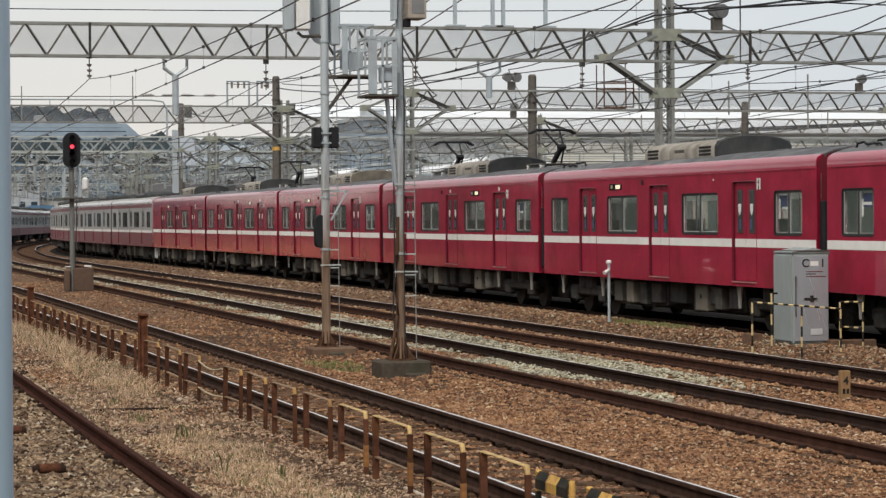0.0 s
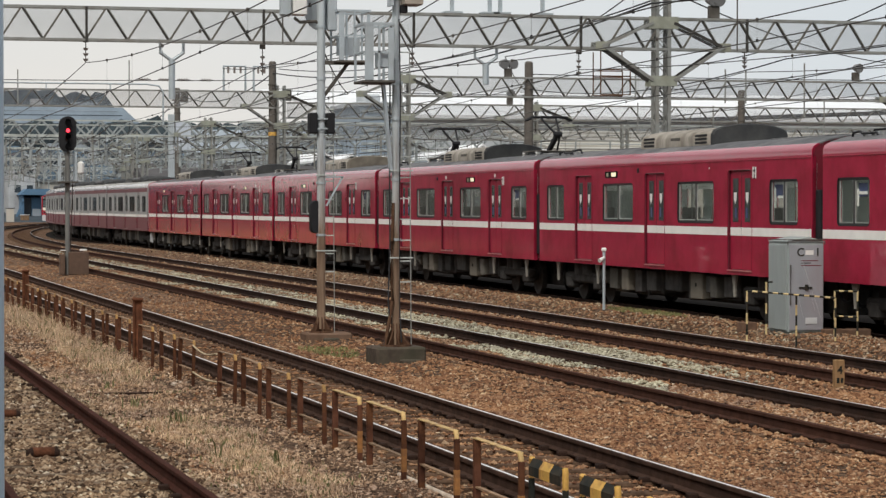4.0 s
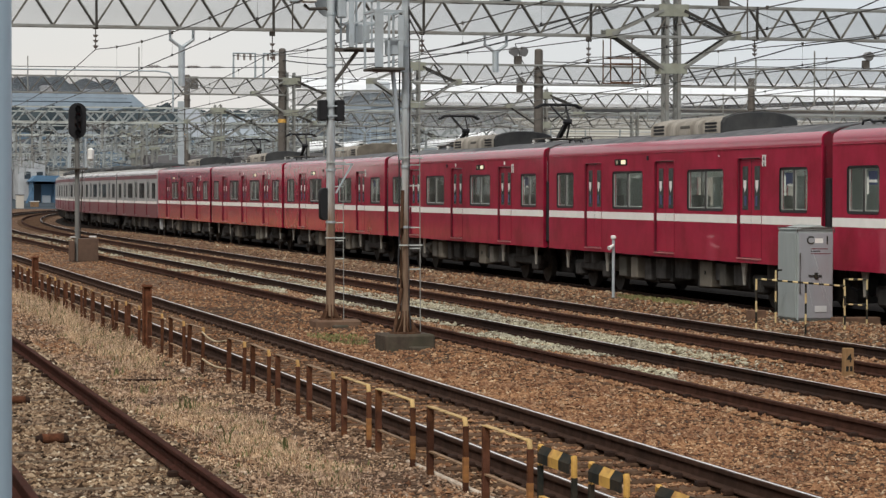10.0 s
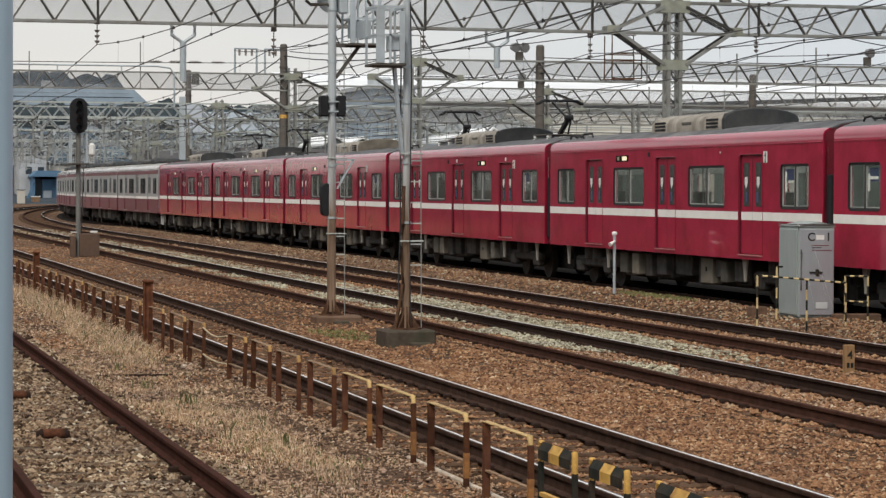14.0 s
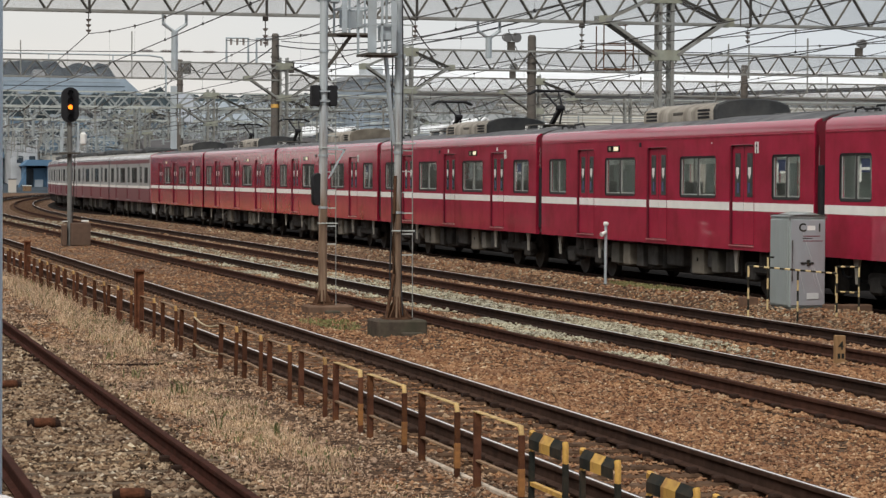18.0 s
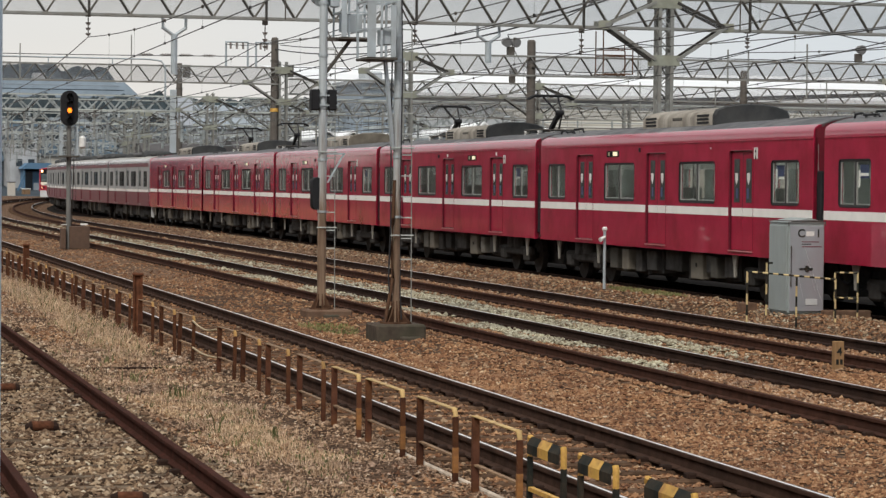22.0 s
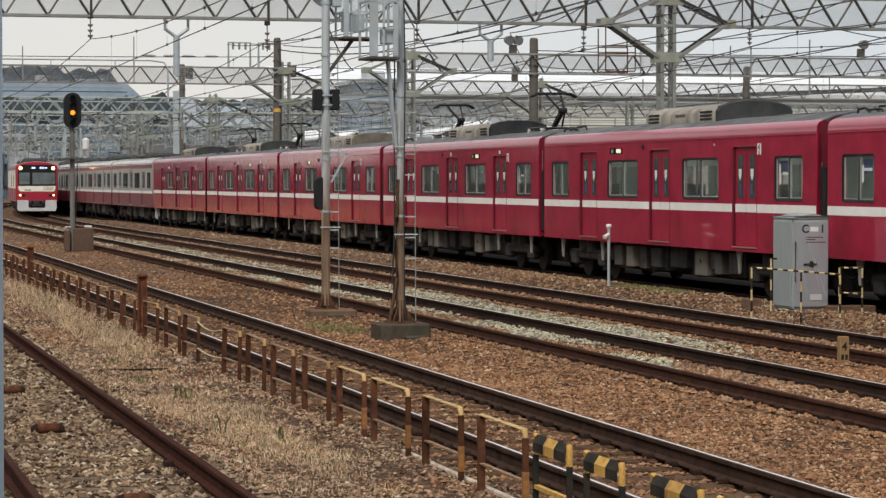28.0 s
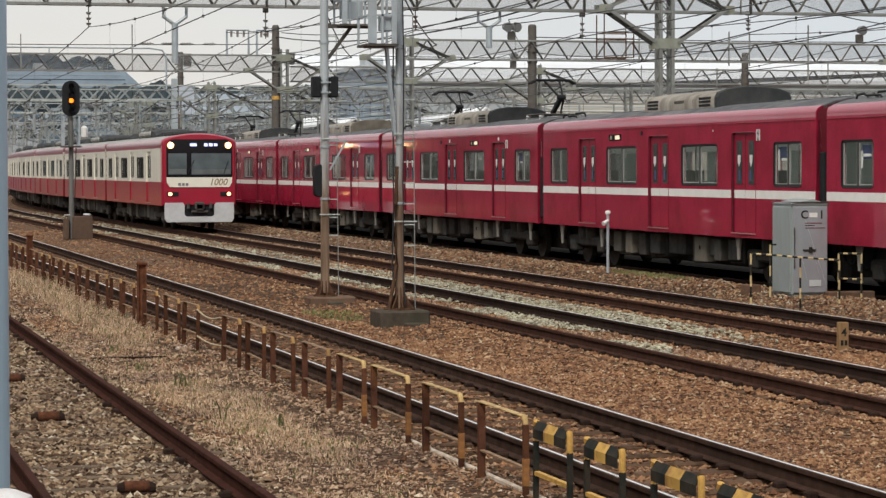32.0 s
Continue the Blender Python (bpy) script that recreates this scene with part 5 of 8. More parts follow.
def build_trains():
    label = "dark red parked commuter car with white waist stripe, empty and dusty"
    first = make_car("red", track_pose(TRACKS["fourth"], GAP + 9), label, "parked train")
    parked.append(first)
    for n in (-2, -1, 2):
        parked.append(copy_thing(first, track_pose(TRACKS["fourth"], GAP + 9 + 18 * n)))
    part("number_sticker", Geo().box(-1.405, -1.401, 5.80, 5.98, 2.79, 3.01, 0.001), PALE, parked[2], "white car number sticker")
    part("figure_bar", Geo().box(-1.4065, -1.405, 5.85, 5.93, 2.84, 2.97), BLACK, parked[2])
    for ob in parked[3].children_recursive:
        if ob.name.startswith("end_cover"):
            ob.data = ob.data.copy()
            ob.data.materials[0] = HUMP_TAN
            tagged(ob, "brownish arched end cover")
    for a, b, z0, z1, m, x in ((6.86, 7.24, 2.42, 2.66, STICKER_BLUE, -1.349), (6.86, 7.26, 2.46, 2.51, PALE, -1.3525), (7.22, 7.30, 2.26, 2.56, PALE, -1.3525)):
        part("notice", Geo().box(x - 0.003, x, a, b, z0, z1), m, parked[2], "notice inside the end window")
    motor = make_car("red", track_pose(TRACKS["fourth"], GAP + 9 + 18), "dark red parked commuter car with two raised pantographs", "parked train", panto=True)
    parked.extend([motor, copy_thing(motor, track_pose(TRACKS["fourth"], GAP + 9 + 18 * 3))])
    parked.append(make_car("red", track_pose(TRACKS["fourth"], GAP + 9 + 18 * 4), "dark red parked commuter car with a driver's cab", "parked train", cab=1, lit=False))
    lab = "silver commuter car with red lower side and white stripe, parked"
    s0 = make_car("silver", track_pose(TRACKS["fourth"], GAP + 9 + 18 * 5), lab, "parked silver train", detail=False)
    for n in (6, 7, 8, 9, 10):
        copy_thing(s0, track_pose(TRACKS["fourth"], GAP + 9 + 18 * n))
    lab = "cream and red commuter car rolling in on the third track"
    head = make_car("cream", track_pose(TRACKS["third"], 250), "cream and red leading car with lit headlights, rolling in", "arriving train", cab=-1, detail=False)
    c1 = make_car("cream", track_pose(TRACKS["third"], 268), lab, "arriving train", detail=False)
    arriving.extend([head, c1] + [copy_thing(c1, track_pose(TRACKS["third"], 286 + 18 * i)) for i in range(6)])
    lab = "silver and red commuter car rolling away on the second track"
    tail = make_car("silver", track_pose(TRACKS["second"], 250), "silver commuter car with red cab end, rolling away", "leaving train", cab=-1, detail=False, lit=False)
    l1 = copy_thing(s0, track_pose(TRACKS["second"], 268))
    tagged(l1, lab, "train car", "leaving train")
    leaving.extend([tail, l1] + [copy_thing(l1, track_pose(TRACKS["second"], 286 + 18 * i)) for i in range(6)])


build_trains()

# ======== overhead gantries ========
def lattice_beam(parent, x0, x1, zb, zt, depth=0.34, panel=1.077, heavy=0.066, phase=0.0, near=True):
    """A box lattice beam: four chords and zigzag webs; near beams have webs on the camera's side only."""
    for y in (-depth / 2, depth / 2):
        for z in (zb, zt):
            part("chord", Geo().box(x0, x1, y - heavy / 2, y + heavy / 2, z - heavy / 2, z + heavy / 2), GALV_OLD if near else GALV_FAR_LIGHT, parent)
    x, up, k, far = x0 + phase, True, 0, Geo()
    while x < x1 - 0.1:
        xe = min(x + panel / 2, x1)
        for y in (-depth / 2, depth / 2):
            a, b = (zb, zt) if up else (zt, zb)
            if near and y < 0:
                # Falling bars get the dark tone, as their visible faces lie in shade.
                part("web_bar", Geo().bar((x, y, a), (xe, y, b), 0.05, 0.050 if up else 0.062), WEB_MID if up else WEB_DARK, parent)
                if not up:
                    part("web_flange", Geo().bar((x + 0.034, y - 0.028, a), (xe + 0.034, y - 0.028, b), 0.012, 0.018), GALV_OLD, parent)
            elif not near:
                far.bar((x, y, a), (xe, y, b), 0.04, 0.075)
        if k % 6 == 3 and near:
            for z in (zb, zt):
                part("batten", Geo().bar((x, -depth / 2, z), (x, depth / 2, z), 0.05, 0.05), GALV_OLD, parent)
        x, up, k = xe, not up, k + 1
    if near:
        part("bird_netting", Geo().box(x0, x1, 0.10, 0.104, zb + 0.04, zt - 0.04), TONE_SHEET, parent, "see-through grey sheet that tones the inside of the beam")
    else:
        xx = x0 + 2.5
        hang = Geo()
        while xx < x1 - 1:
            hang.path([(xx - 0.35, 0, zb), (xx - 0.35, 0, zb - 0.35), (xx, 0, zb - 0.65)], 0.06, 5).path([(xx + 0.35, 0, zb), (xx + 0.35, 0, zb - 0.35), (xx, 0, zb - 0.65)], 0.06, 5)
            hang.tube((xx, 0, zb - 0.6), (xx, 0, zb - 1.7), 0.09, seg=8)
            hang.bar((xx, 0, zb - 1.5), (xx + 1.3, 0, zb - 1.35), 0.06, 0.06)
            hang.tube((xx + 1.7, 0, zb), (xx + 1.7, 0, zb - 0.7), 0.07, seg=6)
            xx += 4.1
        white = Geo()
        xx = x0 + 1.1
        while xx < x1 - 1:
            white.tube((xx, -0.2, zb - 0.12), (xx, -0.2, zb - 0.36), 0.07, 0.09, seg=8)
            xx += 3.4 + 0.9 * math.sin(xx * 7)
        tagged(part("insulator_set", white, GREY_BOX, parent, "row of white insulators"), kind="stuff")
        if not near:
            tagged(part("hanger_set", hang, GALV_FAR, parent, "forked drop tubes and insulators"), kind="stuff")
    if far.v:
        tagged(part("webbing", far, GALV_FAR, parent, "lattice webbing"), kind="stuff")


def tone_sheet_material():
    """A mostly see-through grey for a sheet added to tone the inside of near beams."""
    m = mat("see_through_grey", (0.30, 0.31, 0.32), 0.7, 0.3)
    m.node_tree.nodes["Principled BSDF"].inputs["Alpha"].default_value = 0.22
    return m


TONE_SHEET = tone_sheet_material()
# Dark tone for bars seen on their shaded face; upright struts share it.
WEB_DARK = mat("web_bar_shade_dark", (0.040, 0.037, 0.033), 0.8, 0.1, vary=0.2, stain=(0.10, 0.095, 0.085), stain_amt=0.4)
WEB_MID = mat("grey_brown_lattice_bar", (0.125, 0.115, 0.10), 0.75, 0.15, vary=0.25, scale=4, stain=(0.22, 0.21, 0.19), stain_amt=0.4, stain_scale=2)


def lattice_post(parent, x, z0, z1, w=0.34):
    for dx in (-w / 2, w / 2):
        for dy in (-w / 2, w / 2):
            part("post_leg", Geo().box(x + dx - 0.045, x + dx + 0.045, dy - 0.045, dy + 0.045, z0, z1), GALV_OLD, parent)
    g = Geo()
    z, s = z0, 1
    while z < z1 - 0.2:
        for dy in (-w / 2, w / 2):
            g.bar((x - s * w / 2, dy, z), (x + s * w / 2, dy, z + 0.32), 0.035, 0.02)
        for dx in (-w / 2, w / 2):
            g.bar((x + dx, -s * w / 2, z), (x + dx, s * w / 2, z + 0.32), 0.02, 0.035)
        z, s = z + 0.32, -s
    part("post_lacing", g, GALV_OLD, parent)


def insulator(name, x, y, z_top, length, label="grey insulator string hanging from the beam"):
    t = thing(name, pose(x, y, z_top), label, "insulator", "insulators")
    part("hook", Geo().tube((0, 0, 0), (0, 0, -length), 0.015, seg=6), GALV_DARK, t)
    for k in range(3):
        z = -length * (0.3 + 0.25 * k)
        part("shed", Geo().tube((0, 0, z), (0, 0, z - 0.06), 0.075, 0.04, seg=12), PORCELAIN, t)
    part("clamp", Geo().box(-0.07, 0.07, -0.05, 0.05, -0.02, 0.10, 0.01), GALV_DARK, t)
    return t


def gantry(y, x0, x1, zb, zt, posts, label, panel=1.077, haunch=True, phase=0.0, near=True):
    g = thing("catenary_gantry", pose(0, y, 0), label, "gantry", "overhead gantries")
    lattice_beam(g, x0, x1, zb, zt, panel=panel, phase=phase, near=near)
    for px, top in posts:
        lattice_post(g, px, -0.2, top)
        if haunch:
            for yy in (-0.22, 0.22):
                part("gusset", Geo().box(px - 0.42, px + 0.42, yy - 0.012, yy + 0.012, zt - 0.28, zt + 0.05), GUSSET, g, "pale gusset plate")
                part("gusset", Geo().box(px - 0.38, px + 0.38, yy - 0.012, yy + 0.012, zb - 1.0, zb - 0.72), GUSSET, g, "pale gusset plate")
                for s in (-1, 1):
                    # Braces turned from the light are coloured dark.
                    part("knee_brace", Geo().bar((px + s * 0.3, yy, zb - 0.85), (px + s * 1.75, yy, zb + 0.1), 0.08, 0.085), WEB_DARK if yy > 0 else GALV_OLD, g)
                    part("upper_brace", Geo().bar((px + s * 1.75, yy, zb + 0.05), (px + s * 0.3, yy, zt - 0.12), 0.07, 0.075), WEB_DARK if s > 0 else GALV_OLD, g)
                    part("node_plate", Geo().box(px + s * 1.75 - 0.18, px + s * 1.75 + 0.18, yy - 0.012, yy + 0.012, zb - 0.05, zb + 0.18), GUSSET, g)
    return g


def drop_tube(y, x, z_beam, length):
    t = thing("drop_arm", pose(x, y, z_beam), "grey forked tube hanging under the gantry beam", "catenary drop arm", "drop arms")
    part("fork", Geo().path([(-0.30, 0, 0.0), (-0.30, 0, -0.25), (0, 0, -0.46)], 0.045, 8).path([(0.30, 0, 0.0), (0.30, 0, -0.25), (0, 0, -0.46)], 0.045, 8), GALV, t)
    part("tube", Geo().tube((0, 0, -0.42), (0, 0, -length), 0.085, seg=12), GALV, t)


# the near gantry, spanning all tracks
gantry(66, -6, 42, 6.50, 7.33, [(22.88, 8.9)], "long grey lattice gantry beam on a lattice post over the tracks", phase=0.351)
gantry(100, 23.8, 62, 6.66, 7.44, [(23.8, 7.6), (46.2, 7.6)], "grey lattice gantry over the depot tracks", phase=0.23)
gantry(121, -8, 22.6, 6.92, 7.70, [(22.7, 8.0)], "grey lattice gantry with a pipe along its top", panel=1.205, phase=0.2)
gantry(122, 23.2, 80, 6.50, 7.22, [(35.6, 7.4)], "grey lattice gantry over the depot tracks", panel=1.2)
gantry(142, 24.5, 84, 6.02, 6.80, [(47, 7.0)], "grey lattice gantry before the depot shed", panel=1.15, haunch=False, phase=0.4)
gantry(160, 2, 32, 6.55, 7.25, [(31, 7.6)], "distant grey lattice gantry", near=False)
gantry(163, 33, 95, 6.80, 7.62, [(50, 7.8)], "distant grey lattice gantry", near=False)
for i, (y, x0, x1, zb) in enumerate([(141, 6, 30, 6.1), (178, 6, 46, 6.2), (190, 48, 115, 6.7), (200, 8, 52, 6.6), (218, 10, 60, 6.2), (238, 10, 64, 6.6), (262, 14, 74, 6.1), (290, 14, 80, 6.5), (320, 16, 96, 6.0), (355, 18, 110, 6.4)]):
    gantry(y, x0, x1, zb, zb + 0.8, [(x1 - 4, zb + 1), (22.3 + (y - 131) ** 2 / 1500, zb + 1)], "distant lattice gantry, haze in its grey, over the curving tracks", panel=1.6, near=False)

for x, z, h in ((7.3, 6.46, 0.55), (11.9, 6.36, 0.7), (15.92, 6.46, 0.5), (20.54, 6.36, 0.62), (25.29, 6.46, 0.45)):
    insulator("insulator", x, 66, z, h)
drop_tube(66, 9.52, 6.46, 1.45)
drop_tube(66, 17.94, 6.46, 0.98)


# ======== masts ========
def concrete_pole(x, y, top, label, band=True, r=0.17):
    t = thing("concrete_pole", pose(x, y, -0.2), label, "pole", "concrete poles")
    part("shaft", Geo().tube((0, 0, 0), (0, 0, top + 0.2), r * 1.25, r, seg=16), CONC_POLE, t, smooth=True)
    part("cap", Geo().tube((0, 0, top + 0.2), (0, 0, top + 0.26), r * 0.95, r * 0.7, seg=16), CONC_POLE, t)
    if band:
        part("yellow_band", Geo().tube((0, 0, 5.8), (0, 0, 5.97), r * 1.12 + 0.01, seg=16), YELLOW, t, "yellow warning band")
    for zc in (top - 0.9, top - 1.3):
        part("clamp_ring", Geo().tube((0, 0, zc), (0, 0, zc + 0.08), r * 1.1 + 0.02, seg=16), GALV_DARK, t)
    return t


concrete_pole(22.3, 121.0, 9.1, "brown concrete pole with a yellow band")
concrete_pole(22.4, 153.0, 9.25, "brown concrete pole with a yellow band")
concrete_pole(29.0, 100.0, 8.05, "brown concrete pole beside the depot gantry", False)
concrete_pole(46.2, 121.0, 8.0, "brown concrete pole in the depot", False)


FOOT_RUST = mat("dark_rusty_foot", (0.085, 0.045, 0.028), 0.85, vary=0.3, scale=9, stain=(0.17, 0.10, 0.06), stain_amt=0.6, stain_scale=5, bump=0.3)
CONC_RUST = mat("rust_stained_concrete", (0.14, 0.085, 0.058), 0.95, vary=0.25, scale=7, stain=(0.20, 0.14, 0.10), stain_amt=0.5, bump=0.4)


def mast_paint():
    """Galvanised grey above, rust-streaked below a ragged edge."""
    m = bpy.data.materials.new("rust_streaked_mast")
    m.use_nodes = True
    n, l = m.node_tree.nodes, m.node_tree.links
    b = n["Principled BSDF"]
    b.inputs["Roughness"].default_value, b.inputs["Metallic"].default_value = 0.6, 0.2
    co = n.new("ShaderNodeTexCoord")
    mp = n.new("ShaderNodeMapping")
    mp.inputs["Scale"].default_value = (9, 9, 0.8)
    l.new(co.outputs["Object"], mp.inputs[0])
    streak = n.new("ShaderNodeTexNoise")
    streak.inputs["Scale"].default_value, streak.inputs["Detail"].default_value = 1.0, 7
    l.new(mp.outputs[0], streak.inputs["Vector"])
    sep = n.new("ShaderNodeSeparateXYZ")
    l.new(co.outputs["Object"], sep.inputs[0])
    edge = n.new("ShaderNodeMath")
    edge.operation = "MULTIPLY_ADD"
    l.new(streak.outputs[0], edge.inputs[0])
    edge.inputs[1].default_value = 4.2
    l.new(sep.outputs[2], edge.inputs[2])
    fac = n.new("ShaderNodeMapRange")
    fac.inputs["From Min"].default_value, fac.inputs["From Max"].default_value = 3.7, 5.6
    l.new(edge.outputs[0], fac.inputs[0])
    rust = n.new("ShaderNodeValToRGB")
    rust.color_ramp.elements[0].position, rust.color_ramp.elements[0].color = 0.3, (0.12, 0.072, 0.046, 1)
    rust.color_ramp.elements[1].position, rust.color_ramp.elements[1].color = 0.7, (0.36, 0.245, 0.16, 1)
    l.new(streak.outputs[0], rust.inputs[0])
    grey = n.new("ShaderNodeValToRGB")
    grey.color_ramp.elements[0].position, grey.color_ramp.elements[0].color = 0.3, (0.38, 0.41, 0.425, 1)
    grey.color_ramp.elements[1].position, grey.color_ramp.elements[1].color = 0.7, (0.50, 0.545, 0.565, 1)
    l.new(streak.outputs[0], grey.inputs[0])
    mx = n.new("ShaderNodeMix")
    mx.data_type = "RGBA"
    l.new(fac.outputs[0], mx.inputs[0])
    l.new(rust.outputs[0], mx.inputs[6])
    l.new(grey.outputs[0], mx.inputs[7])
    l.new(mx.outputs[2], b.inputs["Base Color"])
    return m


MAST_PAINT = mast_paint()


def signal_mast(x, y, kind):
    """A grey tubular mast on a concrete block with ladder, work platform and signal head seen from behind."""
    t = thing("signal_mast", pose(x, y, -0.2), "grey steel signal mast with a ladder on a concrete footing", "signal mast", "signal masts")
    top = 7.6
    mr = 0.080 if kind == 1 else 0.063
    part("mast", Geo().tube((0, 0, 0.2), (0, 0, top), mr, mr * 0.92, seg=14), MAST_PAINT, t, "grey mast, rust-streaked towards its foot", True)
    z0, hgt, fw = (0.235, 0.36, 0.22) if kind == 2 else (0.135, 0.28, 0.19)
    for ang in (0, 45, 90, 135):
        c, s = math.cos(radians(ang)), math.sin(radians(ang))
        prof = [(u, z0 + hgt * w) for u, w in ((-fw, 0), (-fw, 0.12), (-0.14, 0.42), (-mr - 0.015, 0.75), (-mr, 1.0), (mr, 1.0), (mr + 0.015, 0.75), (0.14, 0.42), (fw, 0.12), (fw, 0))]
        part("foot_gusset", Geo().loft([[(u * c - d * s, u * s + d * c, z) for u, z in prof] for d in (-0.009, 0.009)]), FOOT_RUST, t, "rusty tapered foot fin")
    part("foot_plate", Geo().tube((0, 0, z0 - 0.01), (0, 0, z0 + 0.025), fw + 0.03, seg=20), FOOT_RUST, t, "rusty round base plate")
    w = 0.40 if kind == 2 else 0.33
    part("footing", Geo().box(-w, w if kind == 2 else 0.52, -w, w, -0.15, 0.235 if kind == 2 else 0.135, 0.03), CONC_DARK if kind == 2 else CONC_RUST, t, "dark concrete footing block")
    part("footing_step", Geo().box(-w * 0.1, w * 0.75, -w - 0.18, -w + 0.0, -0.1, 0.05, 0.02), CONC_DARK, t)
    for k in range(5):
        part("mast_band", Geo().tube((0, 0, 1.9 + k * 0.95), (0, 0, 1.94 + k * 0.95), mr + 0.012, seg=14), GALV, t)
    # ladder
    lx = 0.25
    lad = part("ladder", Geo().bar((lx, 0, 0.06), (lx - 0.03, 0, 4.9), 0.014, 0.014), GALV_OLD, t, "thin steel ladder rail")
    for k in range(12):
        z = 1.25 + k * 0.33
        part("rung", Geo().bar((mr - 0.01, 0, z), (lx - 0.01, 0, z), 0.02, 0.02), GALV_FAR_LIGHT, lad)
    for z in (1.62, 3.0):
        part("stay", Geo().box(-0.12, lx + 0.01, -0.10, -0.085, z, z + 0.022, 0.004), GALV_FAR_LIGHT, t, "pale ladder stay")
    if kind == 2:
        part("conduit", Geo().path([(-0.055, -0.05, 2.5), (-0.075, -0.06, 1.9), (-0.09, -0.06, 1.35), (-0.07, -0.06, 0.95), (-0.13, -0.07, 0.6), (-0.20, -0.09, 0.24)], 0.028, 7), FOOT_RUST, t, "rusty conduit bulging beside the mast", True)
    return t


signal_mast(9.36, 45.9, 1)
signal_mast(9.24, 39.4, 2)


# ======== colour-light signal ========
POST_GREY = mat("dull_grey_post_paint", (0.17, 0.17, 0.16), 0.6, vary=0.15, stain=(0.1, 0.085, 0.07), stain_amt=0.6, stain_scale=3, stretch=(1, 1, 0.2))
def colour_signal():
    t = thing("colour_light_signal", pose(9.35, 90.4, -0.18), "black oval colour-light signal on a brown-grey post", "railway signal")
    part("post", Geo().tube((0, 0, 0), (0, 0, 4.4), 0.085, seg=14), POST_GREY, t, "grey steel post", True)
    head = []
    for yy, k in ((-0.20, 1.0), (0.08, 1.0)):
        ring = []
        for i in range(28):
            a = 2 * math.pi * i / 28
            ring.append((0.30 * math.cos(a) * k, yy, 4.94 + (0.33 if math.sin(a) > 0 else -0.33) + 0.29 * math.sin(a)))
        head.append(ring)
    part("backboard", Geo().loft(head), BLACK, t, "black oval backboard", True)
    for k, z in enumerate((5.36, 5.08, 4.80, 4.52)):
        part("hood", Geo().tube((0, -0.20, z), (0, -0.34, z), 0.105, seg=14, caps=False), BLACK, t)
    lens = []
    for name, z, m in (("red_lens", 5.06, RED_GLOW), ("amber_lens", 4.86, AMBER_GLOW)):
        lens.append(part(name, Geo().tube((0, -0.205, z), (0, -0.225, z), 0.07 if "red" in name else 0.082, seg=18), m, t, "lit signal lens"))
    # Vanes added to hide a glowing lens while its light reads as off.
    vanes = []
    for name, z in (("red_shutter", 5.06), ("amber_shutter", 4.86)):
        vanes.append(part(name, Geo().tube((0, -0.232, 0), (0, -0.24, 0), 0.10, seg=18), BLACK, t, "added black vane that hides an unlit lens"))
    part("deck", Geo().box(-0.34, 0.34, -0.35, 0.30, 3.22, 3.28, 0.01), GALV_DARK, t, "dark service deck")
    for x in (-0.28, 0.26):
        for y in (-0.32, 0.27):
            part("upright", Geo().box(x - 0.028, x + 0.028, y - 0.02, y + 0.02, 3.28, 4.3), GALV, t, "pale cage upright")
        part("cage_rail", Geo().bar((x, -0.32, 4.28), (x, 0.27, 4.28), 0.05, 0.05), GALV, t)
        part("cage_rail", Geo().bar((x, -0.32, 3.8), (x, 0.27, 3.8), 0.04, 0.04), GALV, t)
    part("cage_rail", Geo().bar((-0.28, 0.27, 4.28), (0.26, 0.27, 4.28), 0.05, 0.05), GALV, t)
    part("cage_rail", Geo().bar((-0.28, 0.27, 3.8), (0.26, 0.27, 3.8), 0.04, 0.04), GALV, t)
    part("rear_ladder", Geo().bar((0.13, 0.2, 0.8), (0.2, 0.2, 3.2), 0.03, 0.03), GALV_DARK, t)
    part("relay_box", Geo().box(0.33, 0.56, -0.34, -0.12, 3.52, 3.98, 0.07), PALE, t, "white rounded box")
    part("base_box", Geo().box(0.02, 0.72, -0.25, 0.35, 0.0, 0.80, 0.015), BROWN_BOX, t, "brown base cabinet")
    part("base_box", Geo().box(-0.28, -0.10, -0.2, 0.2, 0.0, 0.72, 0.015), BROWN_BOX, t)
    part("top_lights", Geo().box(-0.26, -0.06, -0.1, 0.0, 0.84, 0.87).box(0.42, 0.66, -0.1, 0.0, 0.84, 0.90), PALE, t)
    return t, vanes


SIGNAL, SHUTTERS = colour_signal()


# ======== low fence of rusty hoops ========
RUST_POST = mat("dark_flaking_rust", (0.085, 0.036, 0.022), 0.85, vary=0.35, scale=7, stain=(0.20, 0.085, 0.03), stain_amt=0.7, stain_scale=2.2, bump=0.3, rand=0.3)
RUST_PALE = mat("sandy_worn_rust", (0.24, 0.15, 0.085), 0.8, vary=0.3, scale=9, stain=(0.10, 0.05, 0.03), stain_amt=0.7, stain_scale=4, rand=0.2)
YELLOW_WORN = mat("worn_pale_yellow_paint", (0.50, 0.34, 0.14), 0.7, vary=0.2, stain=(0.20, 0.10, 0.05), stain_amt=0.8, stain_scale=7, rand=0.15)
YELLOW_RUST = mat("rust_eaten_yellow_paint", (0.38, 0.22, 0.07), 0.7, vary=0.2, stain=(0.13, 0.055, 0.03), stain_amt=0.8, stain_scale=9, rand=0.3)
ORANGE_RUST = mat("orange_brown_rust", (0.27, 0.12, 0.038), 0.8, vary=0.25, scale=9, stain=(0.12, 0.05, 0.025), stain_amt=0.7, stain_scale=8, rand=0.2)
